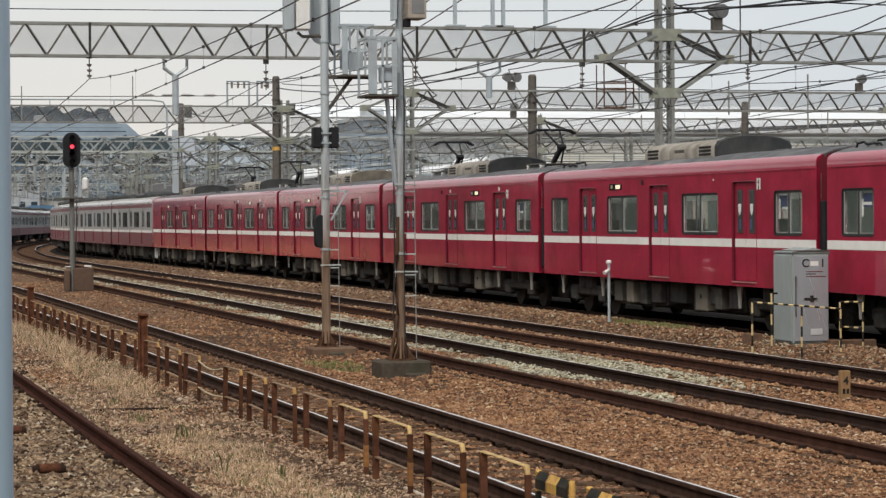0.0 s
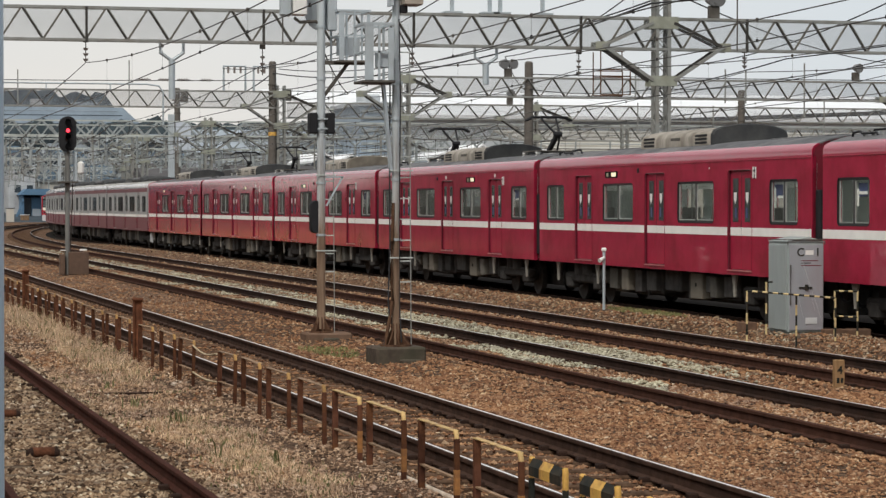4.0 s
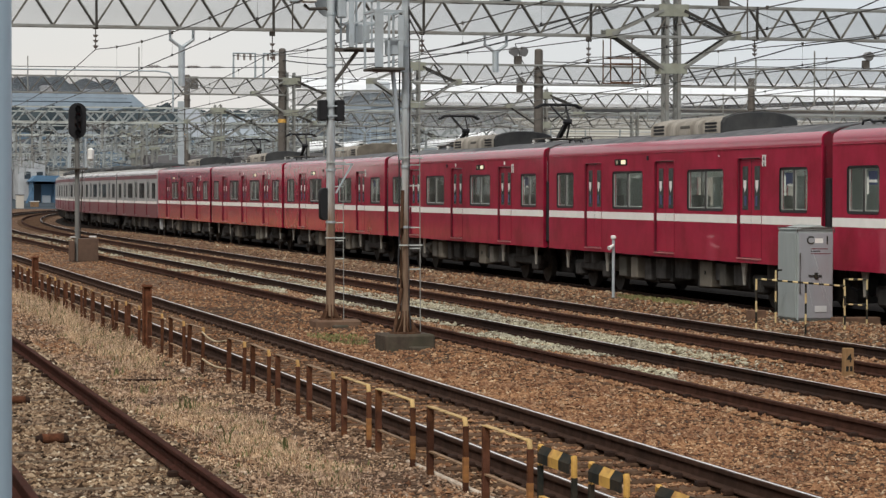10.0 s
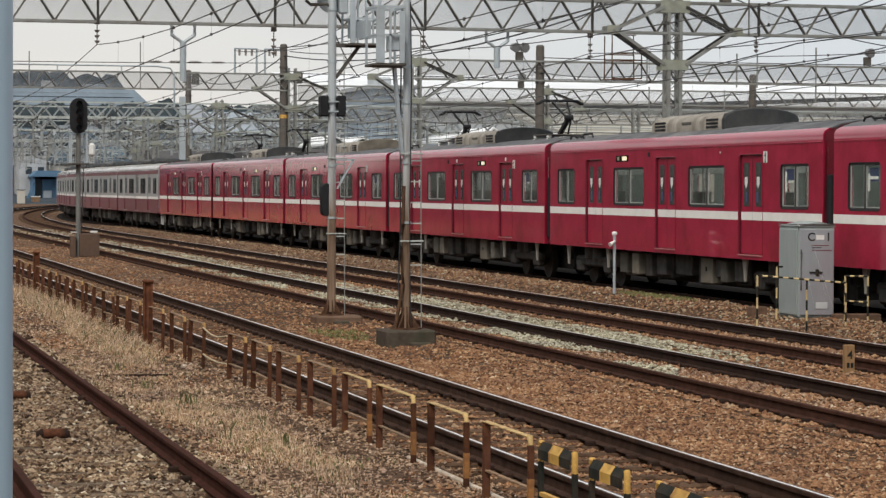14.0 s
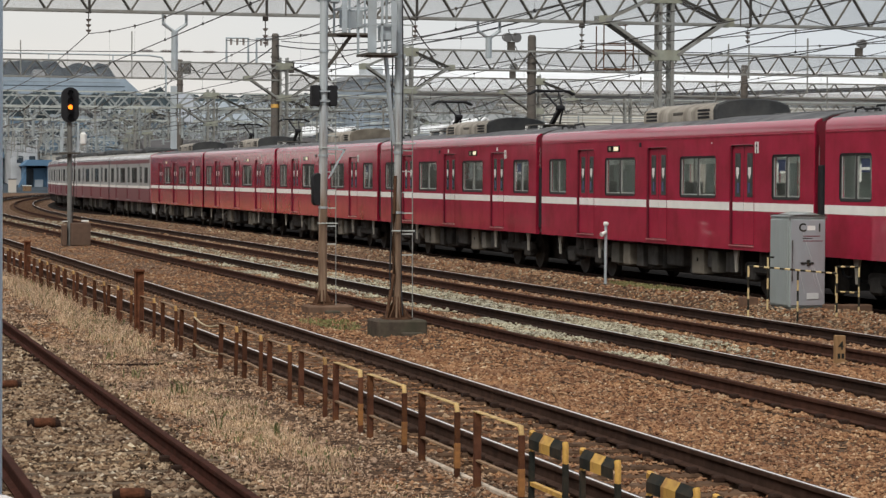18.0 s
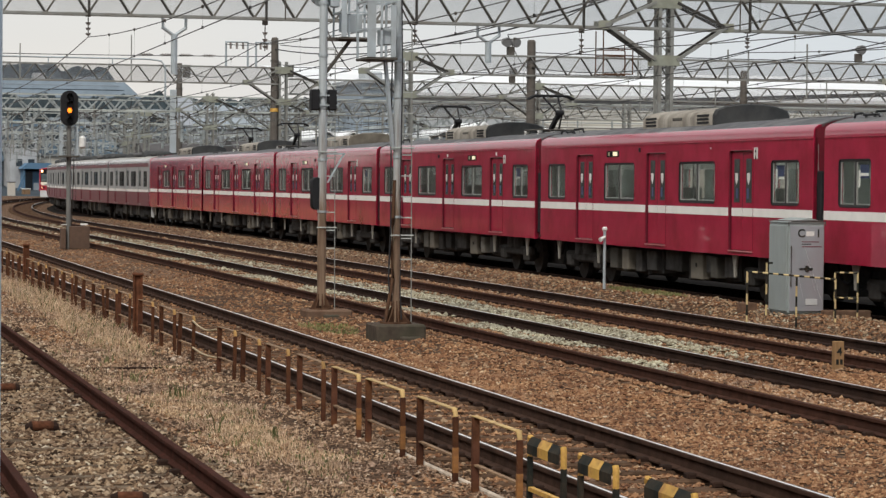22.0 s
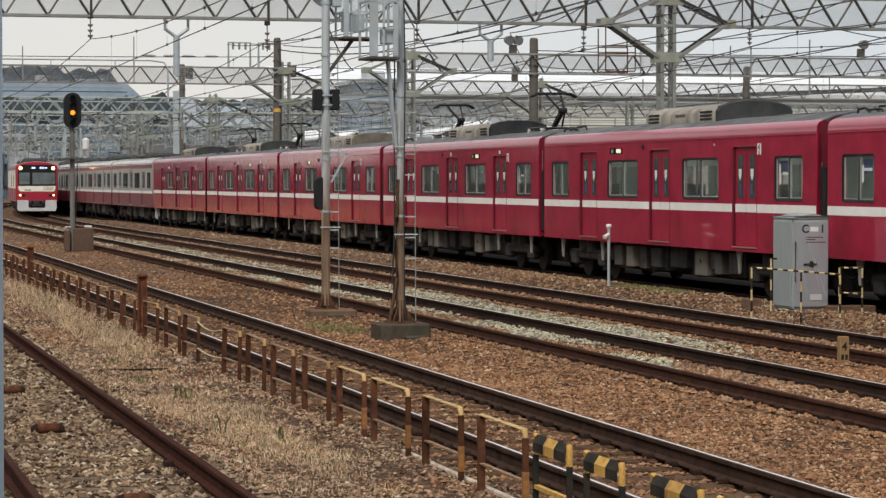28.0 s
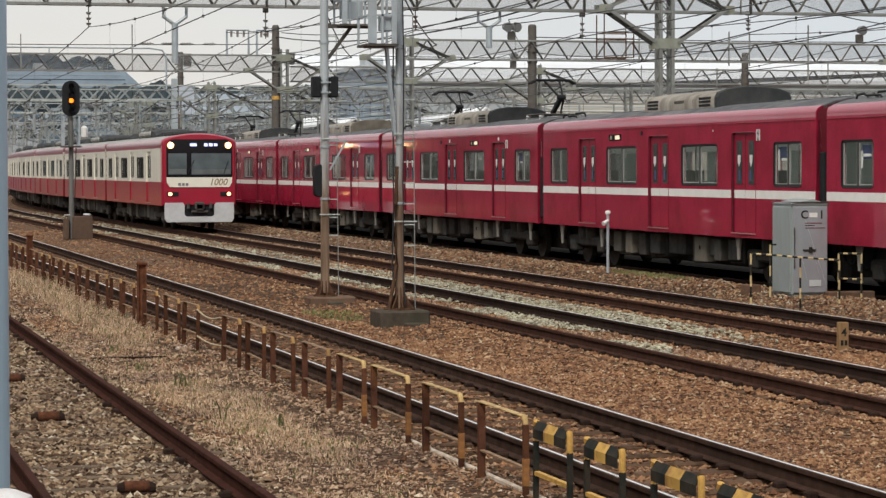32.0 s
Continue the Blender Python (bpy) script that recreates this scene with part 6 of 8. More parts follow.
def fence_hoop(y_near, w=1.28, top=None, label="low rusty iron hoop, bare of paint"):
    t = thing("fence_hoop", pose(5.25, y_near, -0.24), label, "low fence", "rusty fence hoops")
    h = 0.655
    part("post", Geo().box(-0.022, 0.022, -0.022, 0.028, -0.1, h - 0.06, 0.006), RUST_POST, t, "rust-streaked post")
    part("post", Geo().box(-0.028, 0.028, w - 0.03, w + 0.03, -0.1, h - 0.008, 0.006), RUST_POST, t)
    bar = part("top_bar", Geo().box(-0.028, 0.028, 0.04, w + 0.03, h - 0.006, h + 0.004, 0.002), YELLOW_WORN if top else RUST_PALE, t)
    part("corner", Geo().path([(0, 0.06, h - 0.004), (0, 0.03, h - 0.014), (0, 0.008, h - 0.04), (0, 0.003, h - 0.085)], 0.021, 8), YELLOW_WORN if top else YELLOW_RUST, t, "yellow painted bend", True)
    part("mid_bar", Geo().box(-0.02, 0.02, 0.026, w - 0.03, 0.262, 0.275), RUST_PALE, t)
    if top:
        part("painted_band", Geo().box(-0.0235, 0.0235, -0.0235, 0.0295, 0.13, 0.345, 0.006), ORANGE_RUST, t, "rust-eaten yellow band")
    return t


def striped_hoop(y_near, w):
    t = thing("fence_hoop", pose(5.25, y_near, -0.24), "low hoop with black and yellow striped board", "low fence", "striped fence hoops")
    h = 0.655
    for y in (0, w):
        part("post", Geo().box(-0.02, 0.02, y - 0.02, y + 0.02, -0.1, h - 0.15, 0.005), BLACK_PAINT, t, "worn black lower post")
        part("post_top", Geo().path([(0, y, h - 0.155), (0, y, h - 0.03), (0, y + (0.012 if y == 0 else -0.012), h - 0.006)], 0.023, 8), YELLOW, t, "yellow painted post head", True)
    n = 3
    d = (w - 0.052) / n
    for k in range(n):
        a = 0.026 + k * d
        m = BLACK_PAINT if k % 2 == 0 else YELLOW
        part("striped_board", Geo().loft([[(-0.032, yy, h - 0.13), (-0.032, yy, h - 0.06), (0.004, yy, h - 0.004), (0.010, yy, h - 0.010), (-0.024, yy, h - 0.064), (-0.024, yy, h - 0.13)] for yy in (a, a + d - 0.002)]), m, t)
    part("mid_bar", Geo().box(-0.02, 0.02, 0.026, w - 0.026, 0.25, 0.28), YELLOW, t)
    return t


def build_fence():
    a = fence_hoop(18.29, top=YELLOW, label="low rusty iron hoop with flaking yellow top bar")
    for y, w in ((20.2, 1.22), (22.07, 1.4), (23.89, 1.16)):
        fence_hoop(y, w, YELLOW, "low rusty iron hoop with flaking yellow top bar")
    b = fence_hoop(25.58)
    r = random.Random(3)
    for y in (27.51, 29.33, 31.06, 34.45, 36.15, 38.45):
        copy_thing(b, pose(5.25, y, -0.24, r.uniform(-0.8, 0.8), r.uniform(-2, 2), r.uniform(-1.5, 1.5)))
    y = 41.2
    while y < 66:
        copy_thing(b, pose(5.25, y, -0.24, r.uniform(-0.8, 0.8), r.uniform(-2, 2), r.uniform(-1.5, 1.5)))
        y += 1.75
    for y, w in ((17.17, 0.85), (15.99, 0.78), (14.47, 0.88), (13.35, 0.8)):
        striped_hoop(y, w)
    for y, h in ((40.2, 1.0), (60.2, 0.95)):
        t = thing("rail_post", pose(5.25, y, -0.24), "thick rusty post cut from old rail", "post", "rusty posts")
        part("web", Geo().box(-0.05, 0.05, -0.012, 0.012, 0, h), RUST, t)
        part("flange", Geo().box(-0.07, -0.05, -0.06, 0.06, 0, h, 0.004), RUST, t)
        part("flange", Geo().box(0.05, 0.075, -0.04, 0.04, 0, h, 0.004), RUST, t)
        part("cap", Geo().box(-0.085, 0.085, -0.07, 0.07, h, h + 0.04, 0.008), RUST, t)
    # slack cord between two hoops
    g = Geo()
    for z in (0.60, 0.24):
        g.path([(5.25, 34.45 - 0.02 - 2.0 * k / 8, -0.24 + z - (0.06 if z > 0.4 else 0.03) * math.sin(math.pi * k / 8)) for k in range(9)], 0.012, 6)
    solid("slack_rope", g, STRAW_ROPE, "pale slack rope tied between fence hoops", "rope")
    g = Geo()
    g.box(5.285, 5.325, 14, 22.5, -0.3, -0.155, 0.01)
    solid("kerb_strip", g, SAND_CONC, "narrow pale concrete strip along the fence foot", "kerb", kind="structure")


SAND_CONC = mat("sandy_pale_concrete", (0.62, 0.52, 0.42), 0.95, vary=0.2, scale=5, stain=(0.2, 0.13, 0.08), stain_amt=0.7, stain_scale=3, bump=0.3)
STRAW_ROPE = mat("pale_rope", (0.45, 0.36, 0.24), 0.9, vary=0.15)
build_fence()


# ======== relay cabinet ========
def relay_cabinet():
    t = thing("relay_cabinet", pose(17.19, 42.3, 0.0), "pale grey metal relay cabinet standing beside the parked train", "cabinet")
    part("body", Geo().box(-0.335, 0.335, -0.45, 0.45, 0.04, 1.62, 0.012), CAB_SIDE, t)
    part("plinth", Geo().box(-0.31, 0.31, -0.43, 0.43, -0.12, 0.04, 0.01), CAB_SIDE, t)
    part("roof", Geo().prism([(-0.345, 1.62), (0.345, 1.62), (0.345, 1.64), (0.05, 1.715), (-0.345, 1.64)], -0.465, 0.46), CAB_SIDE, t, "low pitched cabinet roof")
    part("door", Geo().box(-0.315, 0.315, -0.475, -0.45, 0.08, 1.58, 0.006), CAB_DOOR, t, "grey front door, a pinkish sheen put into its colour")
    side = part("door", Geo().box(-0.36, -0.335, -0.41, 0.41, 0.08, 1.58, 0.006), CAB_SIDE, t)
    part("hinge_bar", Geo().path([(-0.30, -0.49, 1.22), (-0.31, -0.51, 1.20), (-0.31, -0.51, 0.55), (-0.30, -0.49, 0.52)], 0.012, 6), GALV_DARK, t)
    part("handle", Geo().box(-0.14, 0.10, -0.50, -0.475, 0.82, 0.84).box(-0.03, 0.03, -0.505, -0.475, 0.78, 0.88, 0.006), BLACK_PAINT, t, "black door handle")
    part("louvre_plate", Geo().box(-0.02, 0.2, -0.485, -0.475, 0.19, 0.30, 0.003), PALE_GREY, t)
    part("blank_plate", Geo().box(-0.02, 0.13, -0.479, -0.4755, 1.40, 1.48), PALE, t, "blank white plate")
    lettering("letter", "C", 0.20, BLACK_PAINT, t, pose(-0.11, -0.477, 1.44, 90, 0, 0))
    lettering("letter", "I", 0.20, BLACK_PAINT, t, pose(0.21, -0.477, 1.44, 90, 0, 0))
    # Thin pale bars slanting across the door.
    for x0, z0, x1, z1 in ((-0.10, 1.36, 0.26, 0.30), (-0.04, 1.20, 0.30, 0.22), (0.02, 0.95, 0.16, 0.42), (-0.16, 0.72, -0.06, 0.30)):
        part("scuff", Geo().bar((x0, -0.4755, z0), (x1, -0.4755, z1), 0.010, 0.002), PALE_GREY, t, "thin pale bar slanting across the door")
    for k, (a, b, z) in enumerate(((-0.1, 0.22, 1.29), (-0.1, 0.08, 1.25), (-0.1, 0.27, 1.205))):
        part("writing_bar", Geo().box(a, b, -0.4775, -0.4755, z, z + 0.015), DULL_RED if k != 1 else BLACK_PAINT, t)
    part("roof_rail", Geo().path([(-0.345, -0.47, 1.58), (-0.345, -0.48, 1.665), (0.345, -0.48, 1.665), (0.345, -0.47, 1.58)], 0.010, 6), GALV_DARK, t)
    part("roof_rail", Geo().path([(-0.355, 0.45, 1.665), (-0.355, -0.46, 1.665)], 0.010, 6), GALV_DARK, t)
    return t


# Pinkish blotches in this grey stand for a sheen on the door.
CAB_DOOR = mat("pink_sheen_door_grey", (0.29, 0.305, 0.325), 0.4, vary=0.1, scale=3, stain=(0.27, 0.22, 0.235), stain_amt=0.6, stretch=(1, 1, 0.4))
CAB_SIDE = mat("grey_green_cabinet_paint", (0.31, 0.345, 0.345), 0.45, vary=0.1, scale=3, stain=(0.22, 0.24, 0.21), stain_amt=0.7, stretch=(1, 1, 0.25))
relay_cabinet()
solid("concrete_kerb", Geo().box(0, 0.85, 0, 0.22, -0.1, 0.11, 0.015), CONC_RUST, "short weathered concrete slab beside the cabinet", "concrete slab").matrix_world = pose(17.40, 41.5, 0.0, 0, 0, -4)
solid("concrete_kerb", Geo().box(0, 0.3, 0, 0.25, -0.1, 0.16, 0.015), CONC_RUST, "small concrete footing behind the cabinet", "concrete slab").matrix_world = pose(16.55, 43.3, 0.0)


def striped_rail(points, bands, label, uprights):
    """A bent guard rail painted in bands of two colours."""
    pts = [Vector(p) for p in points]
    t = thing("guard_rail", Matrix.Translation(pts[0]), label, "guard rail", "striped guard rails")
    segs = [(a, b) for a, b in zip(pts, pts[1:])] + [(Vector(a), Vector(b)) for a, b in uprights]
    k = 0
    for a, b in segs:
        n = max(1, round((b - a).length / (bands if abs(b.z - a.z) < 0.3 else 0.17)))
        for i in range(n):
            p, q = a + (b - a) * i / n - pts[0], a + (b - a) * (i + 1) / n - pts[0]
            part("painted_band", Geo().tube(p, q, 0.017, seg=8), (YELLOW_PALE, BLACK_PAINT)[k % 2], t)
            k += 1


YELLOW_PALE = mat("faded_yellow_paint", (0.60, 0.47, 0.24), 0.6, vary=0.12, stain=(0.3, 0.16, 0.07), stain_amt=0.5, stain_scale=8)
striped_rail([(15.42, 40.1, -0.08), (15.42, 40.1, 0.84), (16.75, 39.5, 0.73), (16.75, 39.5, -0.08)], 0.085, "yellow and black striped guard rail before the cabinet", [((16.18, 39.8, 0.78), (16.18, 39.8, -0.08))])
striped_rail([(17.5, 41.3, -0.05), (17.5, 41.3, 0.78), (17.84, 41.1, 0.78), (17.84, 41.1, -0.08)], 0.085, "small yellow and black striped hoop beside the cabinet", [((17.5, 41.3, 0.35), (17.84, 41.1, 0.33))])
striped_rail([(16.55, 42.1, 0.0), (16.55, 42.1, 0.92), (16.66, 42.1, 0.92)], 0.15, "yellow and black striped bent post by the cabinet", [])
solid("cabinet_slab", Geo().box(16.7, 17.75, 41.0, 43.0, -0.2, 0.02, 0.03), CONC_DARK, "low concrete slab under the relay cabinet", "slab", kind="structure")


def camera_stalk():
    t = thing("track_sensor_post", pose(16.85, 52.3, 0.0), "slim grey post with a small white lamp head", "post")
    part("pole", Geo().tube((0, 0, -0.1), (0, 0, 1.30), 0.032, seg=10), GALV, t, smooth=True)
    part("head", Geo().box(-0.055, 0.05, -0.05, 0.05, 1.27, 1.36, 0.025), PALE, t, "rounded white head")
    part("lamp_arm", Geo().tube((0, -0.02, 1.15), (-0.13, -0.08, 1.08), 0.028, 0.05, seg=10), PALE, t, "small tilted white lamp")
    part("base", Geo().box(-0.16, 0.16, -0.16, 0.16, -0.12, 0.03, 0.02), CONC_DARK, t)


camera_stalk()


def marker_post():
    t = thing("distance_marker", pose(13.55, 31.84, -0.2), "small weathered wooden marker post with a figure four", "marker")
    part("board", Geo().box(-0.068, 0.068, -0.05, 0.05, -0.1, 0.40, 0.008), WOOD_TAN, t)
    lettering("figure", "4", 0.155, BLACK_PAINT, t, pose(0, -0.052, 0.26, 90, 0, 0))
    for k in (-1, 1):
        part("writing_bar", Geo().box(k * 0.028 - 0.019, k * 0.028 + 0.019, -0.053, -0.05, 0.09, 0.16), BLACK_PAINT, t)


WOOD_TAN = mat("weathered_tan_wood", (0.30, 0.18, 0.09), 0.9, vary=0.25, scale=14, stain=(0.16, 0.09, 0.05), stain_amt=0.5, stretch=(1, 1, 0.2))
marker_post()


BLOCK_RUST = mat("dark_orange_rust", (0.12, 0.048, 0.026), 0.9, vary=0.35, scale=14, stain=(0.035, 0.02, 0.014), stain_amt=0.8, stain_scale=9, bump=0.4)


def track_block(x, y, s):
    """A rusty cast-iron lump between the rails."""
    t = thing("iron_block", pose(x, y, -0.19, 0, 0, random.uniform(-10, 10)), "rusty cast-iron block lying between the siding rails", "iron block", "rusty iron blocks")
    part("body", Geo().tube((-0.13 * s, 0, 0.06), (0.13 * s, 0, 0.06), 0.065 * s, seg=12), BLOCK_RUST, t, smooth=True)
    part("end_collar", Geo().tube((-0.20 * s, 0, 0.05), (-0.13 * s, 0, 0.05), 0.045 * s, 0.078 * s, seg=12), RUST_DARK, t)
    part("end_collar", Geo().tube((0.13 * s, 0, 0.05), (0.20 * s, 0, 0.05), 0.078 * s, 0.045 * s, seg=12), RUST_DARK, t)
    part("lug", Geo().box(-0.17 * s, 0.17 * s, -0.07, 0.07, -0.03, 0.02, 0.01), RUST_DARK, t)


track_block(2.335, 24.9, 0.8)
track_block(2.37, 29.6, 0.75)
track_block(2.46, 19.2, 0.72)


def lying_timber(x, y, l, rz, label, wood=RUST_DARK):
    solid("lying_timber", Geo().box(-l / 2, l / 2, -0.016, 0.016, 0, 0.028, 0.005), wood, label, "timber").matrix_world = pose(x, y, -0.2, 0, 0, rz)


lying_timber(4.1, 33.2, 1.15, 3, "thin dark timber lying on the gravel")
lying_timber(5.0, 30.4, 0.55, 5, "thin grey timber lying by the fence", SLEEPER_GREY)

# ======== near post at the platform end ========
def platform_end():
    g = Geo().box(-6, 1.4, -30, 4.0, 0.85, 1.05, 0.02).box(-5.9, 1.2, -30, 3.9, -0.3, 0.85)
    solid("platform_end", g, PLATFORM, "bare concrete platform end", "platform", kind="structure")
    t = thing("platform_post", pose(0.161, 2.5, 1.05), "blue-grey painted round steel post at the platform end", "post")
    part("shaft", Geo().tube((0, 0, 0), (0, 0, 3.2), 0.035, seg=28), POST_PAINT, t, smooth=True)
    part("base_plate", Geo().box(-0.08, 0.08, -0.08, 0.08, 0, 0.012), GALV, t)
    t = thing("fence_post", pose(0.151, 2.0, 1.05), "white painted rounded fence post with rust spots", "fence post")
    secs = []
    for z, r in ((0, 0.03), (0.919, 0.03), (0.944, 0.028), (0.957, 0.022), (0.962, 0.01)):
        secs.append([(r * math.cos(2 * math.pi * i / 20), r * math.sin(2 * math.pi * i / 20), z) for i in range(20)])
    part("cap_tube", Geo().loft(secs), WHITE_RUST, t, smooth=True)


POST_PAINT = mat("blue_grey_post_paint", (0.36, 0.45, 0.52), 0.35, vary=0.06, scale=8, stain=(0.3, 0.34, 0.38), stain_amt=0.3, stretch=(1, 1, 0.2))
WHITE_RUST = mat("white_paint_with_rust", (0.72, 0.71, 0.70), 0.5, vary=0.06, stain=(0.3, 0.12, 0.05), stain_amt=0.6, stain_scale=9)
platform_end()


# ======== equipment on the masts ========
def cage(x0, x1, y0, y1, z0, z1, parent, wide):
    """A maintenance platform with upright plates and thin rails."""
    part("deck", Geo().box(x0 - 0.03, x1 + 0.03, y0, y1, z0 - 0.04, z0, 0.006), GALV_DARK, parent, "dark platform deck")
    for y in (y0, y1):
        if y == y0:
            part("guard_plate", Geo().box(x0, x0 + wide, y - 0.01, y + 0.01, z0, z1, 0.004), GALV, parent, "pale guard plate")
            part("guard_plate", Geo().box(x1 - wide * 0.6, x1, y - 0.01, y + 0.01, z0, z1 - 0.06, 0.004), GALV, parent)
        else:
            for x in (x0, x1):
                part("guard_bar", Geo().bar((x, y, z0), (x, y, z1), 0.035, 0.03), GALV, parent)
        part("guard_bar", Geo().bar(((x0 + x1) / 2, y, z0), ((x0 + x1) / 2, y, z1), 0.035, 0.03), GALV, parent)
        part("guard_rail", Geo().bar((x0, y, z1), (x1, y, z1), 0.035, 0.04), GALV, parent)
        part("guard_rail", Geo().bar((x0, y, (z0 + z1) / 2), (x1, y, (z0 + z1) / 2), 0.03, 0.03), GALV, parent)
    for x in (x0, x1):
        part("guard_rail", Geo().bar((x, y0, z1), (x, y1, z1), 0.035, 0.04), GALV, parent)
        part("guard_rail", Geo().bar((x, y0, (z0 + z1) / 2), (x, y1, (z0 + z1) / 2), 0.03, 0.03), GALV, parent)


def mast_fittings():
    t = thing("mast_platform", pose(9.36, 45.9, 0), "grey maintenance platform bracketed to the signal mast", "work platform", "mast platforms")
    cage(0.26, 0.84, -0.35, 0.35, 4.90, 5.80, t, 0.10)
    part("arm", Geo().bar((0.0, 0, 4.87), (0.88, 0, 4.87), 0.10, 0.07), GALV_DARK, t)
    part("brace", Geo().bar((0.06, 0, 4.27), (0.50, 0, 4.86), 0.06, 0.06), GALV_DARK, t)
    part("back_panel", Geo().box(0.36, 0.80, 0.34, 0.36, 5.02, 5.34, 0.004), GREY_BOX, t)
    s = thing("railway_signal", pose(9.36, 45.9, 0), "grey backs of large signal heads on the mast top", "railway signal", "signal heads")
    part("rear_cover", Geo().box(-0.76, -0.56, -0.12, 0.10, 5.70, 6.9, 0.03), GREY_BOX, s)
    part("rear_cover", Geo().box(-0.54, -0.28, -0.14, 0.12, 5.72, 6.9, 0.02), PALE, s, "off-white rear housing")
    ring = lambda y: [(0.03 + 0.30 * math.cos(a), y, 6.05 + (0.5 if math.sin(a) > 0 else -0.25) + 0.34 * math.sin(a)) for a in (2 * math.pi * i / 24 for i in range(24))]
    part("round_backboard", Geo().loft([ring(0.16), ring(0.20)]), GREY_BOX, s, "grey rounded backboard", True)
    part("support", Geo().path([(-0.5, 0, 5.68), (-0.4, 0, 5.60), (-0.1, 0, 5.62), (0, 0, 5.55)], 0.03, 8), GALV_DARK, s)
    part("side_box", Geo().box(0.12, 0.28, -0.08, 0.08, 5.45, 6.3, 0.02), GREY_BOX, s)
    k = thing("railway_signal", pose(9.36, 45.9, 0), "small black signal heads either side of the mast", "railway signal", "signal heads")
    for x in (-0.155, 0.165):
        part("lamp_case", Geo().box(x - 0.075, x + 0.075, -0.12, 0.14, 3.57, 3.95, 0.02), BLACK, k, "black lamp case")
    for z in (3.66, 3.84):
        part("strap", Geo().bar((-0.1, -0.1, z), (0.26, -0.1, z), 0.02, 0.025), GALV, k)
    ring = lambda y, k2: [(-0.10 + 0.095 * math.cos(a) * k2, y, 2.05 + (0.2 if math.sin(a) > 0 else -0.2) + 0.1 * math.sin(a) * k2) for a in (2 * math.pi * i / 20 for i in range(20))]
    o = thing("railway_signal", pose(9.36, 45.9, 0), "small black oval signal low on the mast", "railway signal", "signal heads")
    part("oval_case", Geo().loft([ring(-0.05, 0.9), ring(-0.02, 1), ring(0.16, 1)]), BLACK, o, smooth=True)
    part("step_bracket", Geo().bar((0.05, 0, 2.78), (0.42, 0, 2.78), 0.03, 0.03).bar((0.10, 0, 2.25), (0.40, 0, 2.78), 0.03, 0.03), GALV, o)

    t = thing("mast_platform", pose(9.24, 39.4, 0), "grey maintenance platform bracketed to the taller mast", "work platform", "mast platforms")
    cage(-0.58, -0.12, -0.35, 0.35, 4.22, 5.10, t, 0.14)
    part("arm", Geo().bar((-0.55, 0, 4.19), (0.10, 0, 4.19), 0.12, 0.06), GALV, t)
    part("brace", Geo().bar((-0.23, -0.1, 4.16), (-0.09, -0.05, 2.78), 0.05, 0.05), GALV, t)
    part("relay_box", Geo().box(-0.37, -0.16, -0.30, -0.12, 4.42, 4.66, 0.01), GREY_BOX, t)
    s = thing("loudspeaker_box", pose(9.24, 39.4, 0), "weathered beige speaker box on the mast", "loudspeaker")
    part("case", Geo().box(0.10, 0.40, -0.2, 0.25, 5.42, 6.3, 0.015), SPEAKER, s)
    part("grille", Geo().box(0.16, 0.36, -0.206, -0.2, 5.5, 6.2), LAMP_GREY, s)
    part("bracket", Geo().box(0.06, 0.18, -0.05, 0.05, 5.30, 5.42, 0.01), BLACK, s)
    part("plate", Geo().box(-0.12, -0.08, -0.2, 0.1, 5.4, 6.3), GREY_BOX, s)
    c = thing("mast_cable", pose(9.24, 39.4, 0), "black cable strapped down the mast", "cable", "mast cables")
    part("side_run", Geo().path([(-0.10, -0.05, 5.1), (-0.115, -0.05, 3.2), (-0.11, -0.06, 1.6), (-0.14, -0.07, 0.75), (-0.12, -0.08, 0.45), (-0.22, -0.10, 0.02)], 0.013, 6), CABLE, c)
    part("run", Geo().path([(0.03, -0.09, 5.2), (0.05, -0.10, 4.0), (0.03, -0.105, 2.0), (0.04, -0.11, 0.5), (0.06, -0.13, 0.1)], 0.011, 6), CABLE, c)


SPEAKER = mat("weathered_beige_case", (0.36, 0.31, 0.26), 0.7, vary=0.15, stain=(0.2, 0.16, 0.13), stain_amt=0.6)
mast_fittings()


# ======== fittings on the gantries ========
def floodlight(x, y, z, heads, label="grey round floodlight on a dark box above the gantry"):
    t = thing("floodlight", pose(x, y, z), label, "floodlight", "floodlights")
    part("ballast_box", Geo().box(-0.14, 0.14, -0.12, 0.12, 0.0, 0.36, 0.02), GALV_DARK, t, "dark ballast box")
    for dx in heads:
        part("lamp_drum", Geo().tube((dx, 0.12, 0.56), (dx + 0.05, -0.16, 0.52), 0.15, 0.20, seg=18), LAMP_GREY, t, "grey lamp drum", True)
        part("lamp_face", Geo().tube((dx + 0.05, -0.16, 0.52), (dx + 0.053, -0.175, 0.519), 0.185, seg=18), FLOOD_FACE, t)


FLOOD_FACE = mat("grey_lamp_face", (0.16, 0.16, 0.16), 0.35, vary=0.08)
floodlight(24.39, 66, 7.36, (0.06, -0.08))
floodlight(28.12, 100, 7.46, (-0.22, 0.16))
floodlight(43.28, 100, 7.50, (0.06,))
floodlight(34.4, 122, 7.26, (0.0,))


